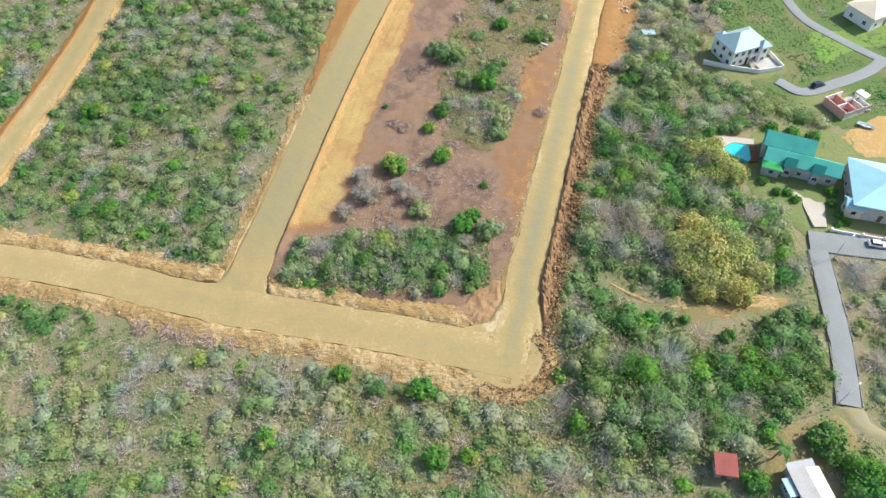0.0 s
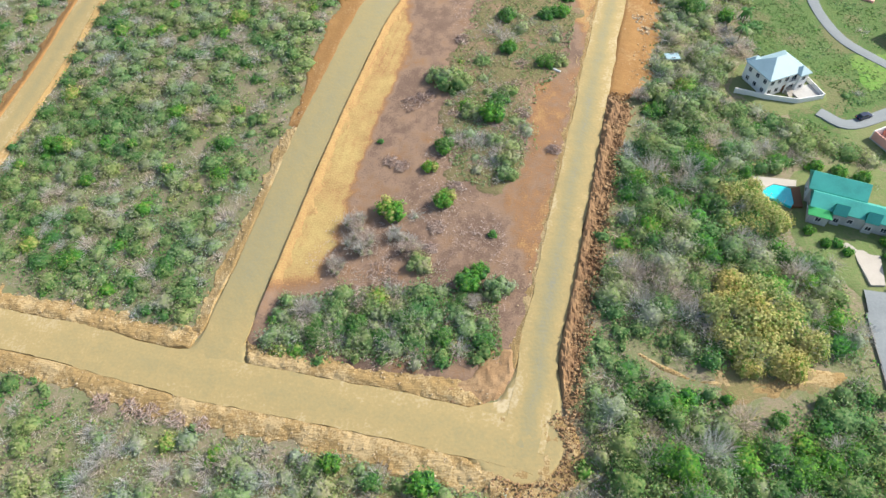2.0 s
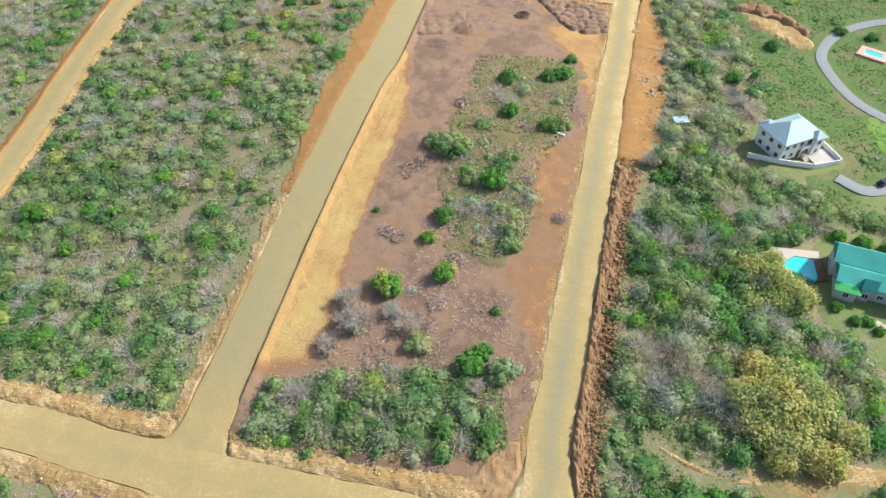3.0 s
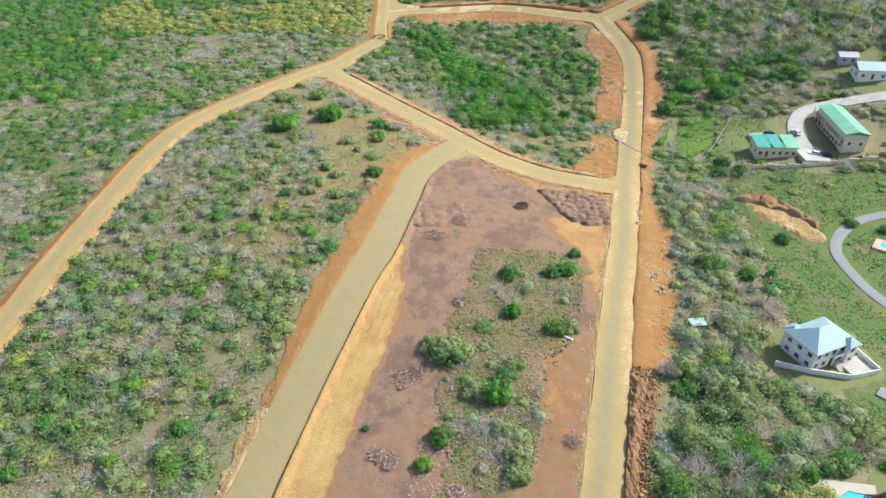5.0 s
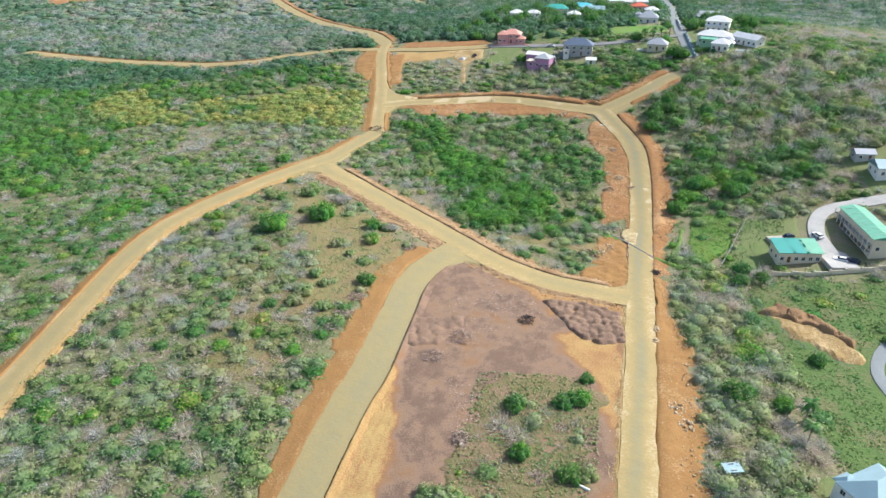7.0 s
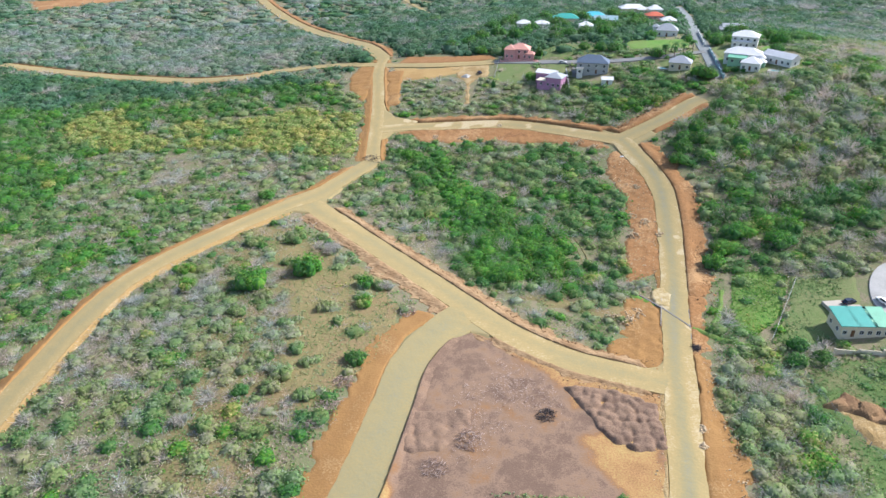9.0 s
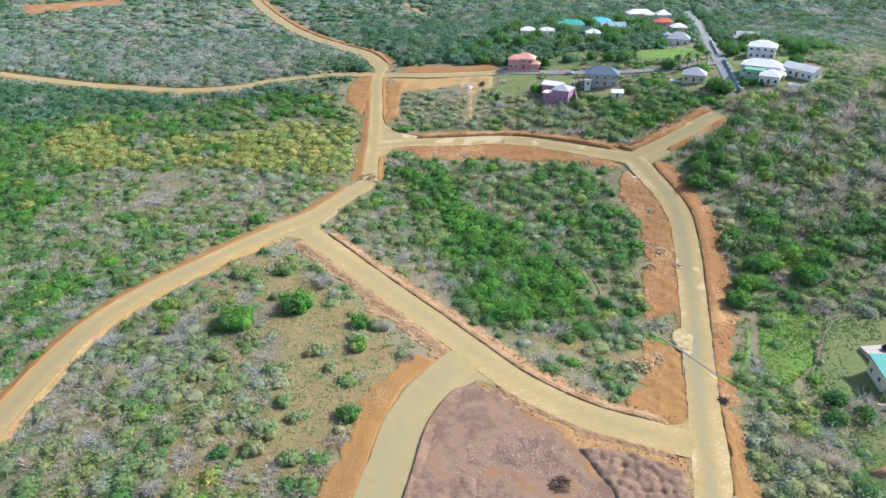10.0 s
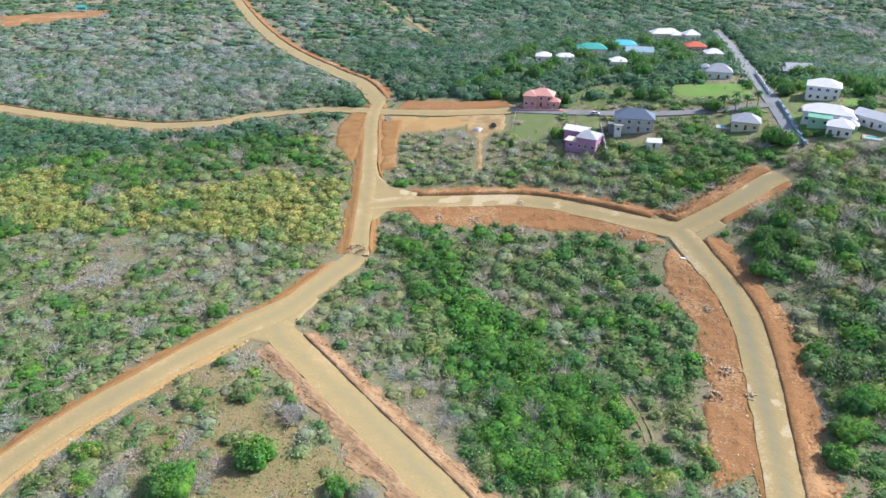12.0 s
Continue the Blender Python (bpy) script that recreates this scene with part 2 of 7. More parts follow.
# the new estate's roads, centre lines and half widths
ROADS = {
    "lower": (Line([(-330, 168), (-230, 142), (-160, 124.5), (-124, 115.8), (-106, 111.5), (-88, 106.4), (-71, 100.7), (-55, 95.6), (-40, 91.6), (-25, 87.6), (-11, 83.9), (2, 80), (12, 76.9), (17.5, 75.2)], 0.8), 4.9),
    "left": (Line([(-53.5, 96), (-51.4, 102.5), (-46.8, 120.6), (-40.8, 144.5), (-35.2, 166), (-29.5, 186), (-22.6, 210), (-18, 222), (-12.2, 246.6), (-7.9, 265.5), (0, 280), (9.5, 292)], 0.8), 5.2),
    "right": (Line([(14.5, 75.5), (16, 80), (19.5, 96), (25.2, 116), (31.4, 139), (38, 163), (46.3, 193.9), (54.2, 221.6), (62.7, 252.1), (69.7, 278.6), (77.6, 308), (82.8, 328), (86.8, 346), (89.2, 363), (87.9, 379), (85.2, 394), (82.7, 406.7)], 0.8), 4.0),
    "cross": (Line([(63.5, 254), (50, 259.7), (36, 266.5), (21.5, 278.2), (8.9, 293.5), (-3.5, 309.5), (-18.6, 328.2), (-36, 350.4), (-52.2, 370.4)], 0.8), 4.5),
    "west": (Line([(-160, 60), (-148, 110), (-140, 150), (-136.5, 166), (-131, 186), (-125.5, 212), (-122.5, 235), (-119.5, 251), (-116.5, 271), (-113, 294), (-107.8, 314.4), (-96.5, 332), (-79.9, 350.4), (-63.9, 367.4), (-51.8, 377.6), (-43, 391), (-35.4, 402.5), (-29.7, 411)]), 4.4),
    "gate": (Line([(-29.7, 410.6), (-30.5, 431.6), (-30.8, 456.9), (-32.1, 486), (-34.5, 525), (-32.9, 552.9)]), 3.2),
    "upper": (Line([(-29, 446), (-13.9, 446.6), (4.5, 444.6), (26.7, 441.6), (42.4, 436.0), (57.4, 426.2), (70.3, 416.3), (82.7, 406.7)]), 3.8),
    "spur": (Line([(82.7, 406.7), (94.9, 412.2), (107, 417.6), (117.3, 423.6), (124.6, 426.4)]), 4.2),
    "top": (Line([(-110, 553), (-72.8, 550.2), (-54.1, 546), (-29.1, 535.6), (-5.8, 527.5), (19.5, 522.5), (34.7, 520.6)]), 3.4),
    "track": (Line([(-330, 640), (-280, 616.8), (-240, 597), (-196, 575.5), (-158, 556), (-121.5, 548), (-105, 553)]), 4.4),
    "ridge": (Line([(-560, 1014), (-508, 1013), (-455, 1012), (-378, 1017), (-330, 1030)]), 4.0),
    "trail": (Line([(-60, 940), (-51.8, 913), (-34.8, 857), (-17.4, 800), (-0.2, 737)]), 1.6),
    "far": (Line([(-32.9, 550), (-46.7, 592), (-66, 633.7), (-83.7, 675), (-109, 725.6), (-139, 783), (-172, 851.7), (-208, 938), (-232, 995), (-300, 1100)]), 4.8),
}
PAVED = {
    "village": (Line([(138.4, 444.7), (142.5, 467), (149, 499.6), (162, 549.7), (180, 605), (200, 670), (215, 740)]), 3.0),
    "lane": (Line([(150, 158), (133, 172), (120, 187), (115.2, 196), (113.7, 209.7), (115.6, 218.4), (123.4, 227), (134, 231.6), (150, 232), (200, 226)]), 1.35),
    "south": (Line([(83.8, 61.9), (85.5, 69), (87.2, 77), (88.9, 89.5), (90.3, 101.5)]), 2.05),
    "street": (Line([(89, 104.5), (96.6, 103), (106.4, 101.2), (180, 88)]), 2.8),
    "drive": (Line([(240, 300), (169, 299.2), (150.7, 298.7), (139, 296.5), (132, 286), (130.5, 272), (130, 262)]), 2.4),
    "byway": (Line([(98.5, 163), (104.4, 158), (115.4, 161.6), (126, 166.5), (133, 172)]), 1.5),
    "terrace": (Line([(34.7, 520.6), (59, 511), (79, 502.3), (100, 494), (120, 489), (145, 486)]), 2.4),
}


# where roads meet, the graded surface fans out
FANS = {
    "lower and left": [(-63, 103.4), (-58.6, 103), (-55.6, 108.5), (-54.4, 115), (-52, 122), (-43, 120), (-44.8, 112), (-45.4, 104), (-44.2, 98), (-38, 95.2), (-50, 90), (-62, 96)],
    "lower and right": [(3, 84.3), (10.5, 85.4), (13.6, 90.5), (16, 97), (23, 95), (23.2, 84), (22.4, 79.3), (23.6, 76.7), (22.6, 73.5), (19.8, 69.9), (15, 68.2), (9, 69), (2, 76)],
    "left and cross": [(-13.4, 266), (-9.6, 277), (-5.5, 282.4), (3.6, 287.8), (9, 294), (19, 281), (15, 276.4), (9.5, 279.6), (2, 274.3), (-2, 266)],
    "right and cross": [(51, 256), (57, 254.3), (60, 248), (67.5, 256), (68.5, 269), (64, 269), (60, 263.4), (53, 262)],
    "west and cross": [(-70.8, 355.4), (-58, 364), (-50.6, 361), (-43.5, 352.5), (-38, 345), (-30, 350.5), (-37, 359.5), (-45.5, 370), (-43.5, 377), (-40, 385), (-47, 391), (-64, 376)],
    "gate and upper": [(-30, 431), (-32.3, 460.8), (-33.4, 480), (-28.3, 479.4), (-26.5, 469.4), (-21.5, 460), (-9.4, 453), (-9.2, 443), (-20.4, 441.6), (-26.2, 435.3)],
    "upper and spur": [(74.3, 411), (79, 402), (80.5, 394), (89.4, 394), (89, 400.2), (98.6, 405), (95.5, 412.6), (88, 409.9), (82.5, 413.4), (77.5, 419)],
}


def road_gap(x, y):
    """Distance from the nearest road's edge, negative on it."""
    best = np.full(np.shape(x), 1e9)
    for d in (ROADS, PAVED):
        for line, half in d.values():
            best = np.minimum(best, line.dist(x, y) - half)
    for q in FANS.values():
        best = np.minimum(best, -poly_gap(q, x, y))
    return best


CLEAR = []       # stretches of bare ground: (line, from, to, first part, last part)


def strip(name, line, us, a, b, zf, mat, smooth=True, lo=0.0, hi=1.0, hf=None):
    i0, i1 = int(lo * (len(line.s) - 1)), int(hi * (len(line.s) - 1)) + 1
    s = line.s[i0:i1]
    x0, y0, rx, ry = line.x[i0:i1], line.y[i0:i1], line.rx[i0:i1], line.ry[i0:i1]
    a, b = np.broadcast_to(a(s, x0, y0), s.shape), np.broadcast_to(b(s, x0, y0), s.shape)
    lat = a[:, None] + (b - a)[:, None] * us[None, :]
    x, y = x0[:, None] + lat * rx[:, None], y0[:, None] + lat * ry[:, None]
    z = land(x, y) + zf(us[None, :], s[:, None], x, y)
    f = quads(len(s), len(us))
    return sheet(name, np.stack([x, y, z], -1).reshape(-1, 3), f[:, ::-1] if np.mean(b) > np.mean(a) else f, mat, smooth, None if hf is None else np.clip(hf(us[None, :], s[:, None], x, y), 0, 1).ravel())


ROAD_US = np.r_[0, 0.02, 0.05, np.linspace(0.09, 0.91, 13), 0.95, 0.98, 1.0]


def build_road(name, line, half, mat, lift, label, cat="road", wob=0.5, shade=(0.4, 0.2, 0.3), ends=None):
    mean, streak, worn = shade
    sd = int(lift * 1000)
    def edge(sign):
        return lambda s, x, y: sign * (half + wob * (rough(x, y, 9.0, sd + int(sign)) + 0.5 * rough(x, y, 2.6, sd + 5 + int(sign))) + 0.3)
    def zf(u, s, x, y):
        z = lift + 0.10 * (1 - (2 * u - 1) ** 2) + 0.05 * rough(x, y, 2.5, sd)
        return np.where((u <= 0) | (u >= 1), -0.7, z)
    def hf(u, s, x, y):
        mid = np.exp(-((u - 0.5 - 0.16 * rough(s, 0 * s, 40.0, sd + 4)) / 0.2) ** 2)
        h = mean + streak * rough(s, u * 9, 14.0, sd + 2) + 0.12 * rough(x, y, 2.0, sd + 3) + worn * (0.5 - mid)
        if ends:
            h = h + (ends[0] - mean) * np.exp(-(s / 17.0) ** 2) + (ends[1] - mean) * np.exp(-((line.length - s) / 17.0) ** 2)
        pale = (vnoise(x, y, 5.0, sd + 6) > 0.80) & (vnoise(s, 0 * u, 60.0, sd + 8) > 0.5) & (worn > 0.25)
        return np.where(pale, 1.0, h)
    return tagged(strip(name, line, ROAD_US, edge(-1), edge(1), zf, mat, smooth=False, hf=hf), label, cat, kind="structure")


def build_verge(name, line, side, width, mat, label, lip=0.5, lo=0.0, hi=1.0, seed=0, gap=0.0, lump=0.35, lift=0.12, cols=16, peak=0.22, hf=None):
    """Bare earth along one side of a road, pushed up into a bank, its outer edge uneven and sinking into the ground."""
    half = line[1]
    us = np.linspace(0, 1, cols + 4) ** 1.1
    wf = width if callable(width) else (lambda s: width)
    a = lambda s, x, y: side * (half + gap - 0.6) + 0 * s
    b = lambda s, x, y: side * (half + gap + wf(s / line[0].length) * (1.25 + 0.3 * rough(x, y, 16.0, seed)))
    def zf(u, s, x, y):
        z = lift + lip * np.exp(-((u - peak) / 0.25) ** 2) + lump * (0.6 * rough(x, y, 2.2, seed + 5) + 0.65 * rough(x, y, 0.8, seed + 6)) * (0.3 + lip)
        z = z - np.clip((u + 0.30 * rough(x, y, 3.2, seed + 9) + 0.12 * rough(x, y, 1.1, seed + 8) - 0.74) / 0.25, 0, 1) * (1.0 + lip)
        ends = np.minimum((s / line[0].length - lo) / 0.02, (hi - s / line[0].length) / 0.02)
        z = z - 1.4 * np.clip(1 - ends, 0, 1)
        g = road_gap(x, y)
        return np.minimum(z, 0.16 + 2.8 * np.clip(g, -0.5, 5))
    CLEAR.append((line[0], side, half + gap, wf, lo, hi))
    return tagged(strip(name, line[0], us, a, b, zf, mat, mat not in (M_BANK, M_CLOD), lo=lo, hi=hi, hf=hf), label, "earth bank", kind="structure")


def poly_gap(poly, x, y):
    """Signed distance to a polygon, positive inside."""
    p = np.array(poly, float)
    best, inside = np.full(np.shape(x), 1e9), np.zeros(np.shape(x), bool)
    for (ax, ay), (bx, by) in zip(p, np.roll(p, -1, 0)):
        ex, ey = bx - ax, by - ay
        t = np.clip(((x - ax) * ex + (y - ay) * ey) / (ex * ex + ey * ey), 0, 1)
        best = np.minimum(best, np.hypot(x - ax - t * ex, y - ay - t * ey))
        inside ^= ((ay > y) != (by > y)) & (x < ex * (y - ay) / (ey if abs(ey) > 1e-9 else 1e-9) + ax)
    return np.where(inside, best, -best)


BARE = []


def build_patch(name, poly, mat, label, cat, lift=0.1, cell=1.2, wob=2.5, lump=0.12, seed=0, edge=1.2, kind="structure", lsize=2.6, hf=None, mound=0.0, give_way=False):
    """A stretch of other ground whose uneven rim sinks into the land around it."""
    if cat in ("bare earth", "soil heap", "soil heaps"):
        BARE.append(poly)
    p = np.array(poly, float)
    (x0, y0), (x1, y1) = p.min(0) - 5, p.max(0) + 5
    xs, ys = np.arange(x0, x1, cell), np.arange(y0, y1, cell)
    x, y = np.meshgrid(xs, ys)
    g = poly_gap(poly, x, y) + wob * rough(x, y, 7.0, seed) + 0.3 * wob * rough(x, y, 1.9, seed + 1)
    z = land(x, y) + lift + lump * rough(x, y, lsize, seed + 2) - np.clip(-(g - edge) / (2 * edge), 0, 1) * (lift + lump + 0.55)
    if mound:
        d, k = worley(x + 0.5 * rough(x, y, 2.0, seed + 3), y + 0.5 * rough(x, y, 2.0, seed + 4), lsize, seed + 5)
        z = z + mound * (0.5 + 0.7 * k) * np.sqrt(np.clip(1 - (d / 0.72) ** 2, 0, 1)) * np.clip(g / 1.5, 0, 1)
    if give_way:
        z = np.minimum(z, land(x, y) + 0.14 + 2.0 * np.clip(road_gap(x, y), -0.6, 5))
    f = quads(len(ys), len(xs))
    f = f[(g.ravel()[f] > -edge).any(1)]
    used, inv = np.unique(f, return_inverse=True)
    v = np.stack([x, y, z], -1).reshape(-1, 3)[used]
    return tagged(sheet(name, v, inv.reshape(f.shape), mat, mat not in (M_BANK, M_CLOD), None if hf is None else np.clip(hf(v[:, 0], v[:, 1]), 0, 1)), label, cat, kind=kind)


# ---- ground ----
gx = np.r_[-3000, -1800, -1100, -700, -480, np.arange(-360, 361, 6.0), 480, 700, 1100, 1800, 3000]
gy = np.r_[-2500, -1200, -500, -200, np.arange(-90, 1201, 6.0), 1350, 1600, 2100, 3000, 4200]
X, Y = np.meshgrid(gx, gy)
Z = land(X, Y) - 0.08 + 0.10 * rough(X, Y, 9.0, 50)
ground = tagged(sheet("ground", np.stack([X, Y, Z], -1).reshape(-1, 3), quads(len(gy), len(gx)), M_SOIL), "dry grassy brown hillside under the scrub", "ground", kind="structure")

# ---- patches ----
LOT = [(3.5, 276), (8, 288), (11, 285), (20, 274), (34.5, 262.8), (49, 256), (60.5, 251), (58, 243), (52, 218), (45, 192), (36, 160), (29, 134), (22, 106), (15, 88), (-10, 92), (-46, 99), (-45, 110), (-41, 125), (-36, 143), (-30.5, 165), (-25, 185), (-18, 206), (-13.5, 221), (-6.5, 245), (-2, 262)]


def lot_hue(x, y):
    """0 mauve-brown topsoil, up to 1 where ochre marl has been spread."""
    d = ROADS["left"][0].dist(x, y) - 4.7
    e = ROADS["right"][0].dist(x, y) - 3.9
    n = rough(x, y, 9.0, 61) + 0.5 * rough(x, y, 2.5, 62)
    ochre = np.clip((13.5 - 9 * np.clip((y - 195) / 30, 0, 1) - d + 2.2 * n) / 3.0, 0, 1) * np.clip((y - 112) / 8, 0, 1) * np.clip((236 - y) / 14, 0, 1) * (0.87 + 0.16 * n)
    red = np.clip((poly_gap([(19, 178), (46, 190), (34, 152), (28, 128), (20, 104), (13, 122), (11, 142), (20, 160)], x, y) + 3.0 * n) / 5.0, 0, 1) * (0.50 + 0.12 * n)
    north = np.clip((poly_gap([(28, 240), (58, 244), (48, 200), (42, 190), (37, 190), (38, 215)], x, y) + 3.0 * n) / 5.0, 0, 1) * (0.72 + 0.15 * n)
    front = np.clip((poly_gap([(8, 292), (20, 276), (35, 265), (62, 252), (57, 238), (38, 242), (31, 244), (28, 257), (20, 266), (12, 277)], x, y) + 2 * n) / 4, 0, 1) * (0.70 + 0.12 * n)
    ruts = ((d + 1.5 * rough(x, y, 22.0, 63)) % 2.4 < 0.6) * np.clip(rough(x, y, 16.0, 64) + 0.3, 0, 1)      # wheel marks along the road
    return np.maximum.reduce([0.15 + 0.06 * np.clip((y - 220) / 25, 0, 1) + 0.30 * n + 0.20 * rough(x, y, 1.5, 65) + 0.14 * rough(x, y, 4.5, 67), ochre - 0.16 * ruts, red + 0.18 * rough(x, y, 1.5, 66) + 0.14 * rough(x, y, 4.0, 68), north, front - 0.1 * ruts])


build_patch("cleared_lot", LOT, M_LOT, "bulldozed bare purple-brown and ochre earth of a building lot", "bare earth", lift=0.22, wob=0.8, seed=1, lump=0.17, cell=0.7, hf=lot_hue, give_way=True)
MEADOWS = {
    "dry": [(-78, 352), (-62, 355), (-30, 325), (-14, 304), (-12, 275), (-30, 250), (-50, 222), (-66, 228), (-72, 260), (-74, 300), (-84, 330)],
    "east": [(92, 150), (88, 185), (92, 202), (93, 215), (94, 237), (97, 257), (105, 262), (150, 259), (160, 215), (160, 150), (128, 132), (108, 146)],
}
build_patch("dry_meadow", MEADOWS["dry"], M_DRYGRASS, "meadow of dry tan grass", "grass", lift=0.10, wob=6, seed=3, cell=2.0)
DRYBANK = [(6, 68), (16, 65), (28, 67), (38, 64), (40, 57), (29, 54), (20, 48), (10, 55)]
PATH = [(39.5, 95.2), (43.6, 92.0), (49.4, 88.6), (57, 86.8), (66.7, 87.0), (79.7, 88.1), (79.8, 86.7), (66.7, 85.6), (57, 85.4), (49.0, 87.2), (43.0, 90.6), (39.0, 94.0)]
build_patch("dry_bank", DRYBANK, M_DRYGRASS, "dry brown grass below the road's end", "grass", lift=0.12, wob=3, seed=37, cell=1.2)
DRY = [
    [(-34, 72), (-22, 79), (-8, 70), (8, 66.5), (26, 66), (32, 56), (27, 44), (-18, 44), (-30, 56)],
    [(54, 92), (60, 89.5), (70, 88.6), (78, 88.4), (72, 83), (62, 81), (55, 84)],
    [(20, 300), (38, 303), (52, 296), (58, 290), (56, 283), (44, 288), (30, 296)],
]
for i, q in enumerate(DRY):
    build_patch("dry_bank", q, M_DRYGRASS, "dry brown grass between the bushes", "grass", lift=0.10, wob=4, seed=55 + i, cell=1.4)
DUFF = [(54, 91), (58, 87.2), (66, 88), (74, 89.6), (80, 88.6), (76, 85.6), (66, 83.6), (58, 82.6), (53, 86)]
build_patch("leaf_litter", DUFF, M_BANK, "straw-coloured litter under the bamboo", "bare earth", lift=0.16, wob=2.0, seed=58, cell=0.8)
build_patch("sandy_yard", [(62.6, 51), (65.2, 54.9), (69.5, 57.7), (74.4, 59.6), (78.7, 60.8), (81.3, 61.6), (82.6, 58.6), (84.6, 54.4), (81, 51), (74.7, 48), (64, 44), (60, 48)], M_DRYGRASS, "trodden sandy yard round the small house", "bare earth", lift=0.16, wob=1.2, seed=59, cell=0.8)
build_patch("dirt_drive", [(81.4, 62.4), (86.5, 62.4), (87.2, 58.6), (89.6, 56.8), (98, 54), (112, 50), (112, 46.5), (97, 50.6), (87.9, 53.6), (84.8, 55), (82.6, 57)], M_ROAD, "pale dirt drive beyond the end of the lane", "bare earth", lift=0.24, wob=0.6, seed=44, cell=0.7, lump=0.05, hf=lambda x, y: 0.2 + 0.2 * rough(x, y, 4.0, 57))
build_patch("footpath", PATH, M_BANK, "narrow trodden tan footpath through the scrub", "path", lift=0.14, wob=0.5, seed=38, cell=0.5, edge=0.5)
build_patch("rough_meadow", MEADOWS["east"], M_MEADOW, "rough green grass on the slope", "grass", lift=0.10, wob=5, seed=4, cell=2.0)
ROUGH = [(1, 146), (2, 188), (8, 208), (11, 221), (36, 218), (41, 212), (36, 188), (23, 166), (20, 147), (10, 140)]
build_patch("rough_grass", ROUGH, M_ROUGH, "rough olive-brown grass left standing on the lot", "grass", lift=0.42, wob=8.0, seed=45, cell=1.2, lump=0.15)
LAWNS = [
    [(112, 300), (130, 297), (126, 284), (112, 271), (104, 268), (94, 271), (103, 283)],
    [(112, 166), (126, 176), (150, 180), (150, 196), (112, 186)],
    [(112, 530), (118, 533), (148, 522), (142, 497), (112, 511)],
    [(147, 475), (151, 468), (149, 452), (145, 451), (143, 457)],
    [(170, 470), (184, 476), (180, 488), (172, 480)],
]
YARDS = [
    [(36, 521), (56, 514), (55, 501), (46, 480), (28, 484)],
    [(63, 510), (74, 504), (71, 488), (60, 492)],
    [(66, 547), (96, 537), (105, 505), (63, 518)],
    [(78, 474), (94, 470), (96, 458), (82, 458)],
    [(78, 120), (84, 142), (100, 146), (112, 141), (122, 130), (124, 104), (100, 106), (90, 104), (84, 112)],
] + [
    [(86, 160), (104, 166), (106, 180), (98, 186), (82, 184), (77, 172)],
    [(98, 148), (108, 146), (120, 158), (112, 164), (100, 158)],
    [(130, 181), (146, 186), (147, 203), (128, 204)],
    [(160, 303), (184, 303), (184, 333), (160, 333)],
    [(116, 458), (136, 456), (139, 480), (118, 484)],
    [(146, 440), (175, 436), (184, 462), (160, 500), (150, 492)],
]
for i, q in enumerate(LAWNS):
    build_patch("lawn", q, M_YARD if i == 0 else M_GRASS, "worn green grass of a fenced yard" if i == 0 else "bright green grass", "lawn", lift=0.16, wob=2.0, seed=10 + i, cell=1.6)
for i, q in enumerate(YARDS):
    build_patch("yard", q, M_YARD, "worn olive grass of a house yard", "grass", lift=0.14, wob=1.5, seed=60 + i, cell=1.6)
MAUVE = lambda x, y: 0.10 + 0.14 * rough(x, y, 4.0, 41) + 0.06 * rough(x, y, 1.2, 42)
build_patch("soil_heaps", [(31, 255.5), (37.5, 256), (47, 253), (56, 248.5), (53.5, 232), (46.4, 231.5), (41, 234.5), (37.5, 240), (37, 244), (35, 248)], M_LOT, "field of dumped mauve soil heaps", "soil heaps", lift=0.3, wob=1.0, seed=40, lump=0.3, lsize=2.3, cell=0.4, hf=MAUVE, mound=0.95)
build_patch("soil_heaps", [(-7, 247), (9, 247), (8.5, 241), (0.5, 232), (-9, 232), (-10, 236)], M_LOT, "low dumped heaps of mauve soil", "soil heaps", lift=0.24, wob=1.2, seed=43, lump=0.12, lsize=2.8, cell=0.5, hf=lambda x, y: MAUVE(x, y) + 0.05, mound=0.55)
GREEN = [(96.5, 307), (104, 305.5), (112, 301), (102, 283), (91, 274), (86, 278.5), (91, 293)]
build_patch("green_field", GREEN, M_GRASS, "bright green grass beside the clay cut", "grass", lift=0.18, wob=1.5, seed=48, cell=1.4)
build_patch("ditch_grass", [(55, 307.5), (64, 298), (68, 292.5), (67, 291), (62.5, 296), (54, 305.5)], M_GRASS, "line of green grass along a ditch", "grass", lift=0.5, wob=0.5, seed=49, cell=0.7, edge=0.6)
build_patch("ditch_grass", [(75, 281), (81, 275), (91.5, 269), (91, 267.4), (80, 273.2), (74, 279)], M_GRASS, "line of green grass along a ditch", "grass", lift=0.5, wob=0.5, seed=50, cell=0.7, edge=0.6)
build_patch("ditch_grass", [(77.4, 278.5), (83.5, 285), (89, 298), (90.4, 297.4), (84.8, 283.6), (78.4, 276.8)], M_GRASS, "line of green grass along a ditch", "grass", lift=0.5, wob=0.5, seed=51, cell=0.7, edge=0.6)
build_patch("sand_mound", [(97, 244), (104, 247), (112, 239), (115.5, 226), (113.5, 216), (107, 221), (100, 232)], M_BANK, "spread heap of tan excavated soil", "soil heap", lift=0.7, wob=2.2, seed=22, lump=0.8, lsize=5.0, edge=2.0)
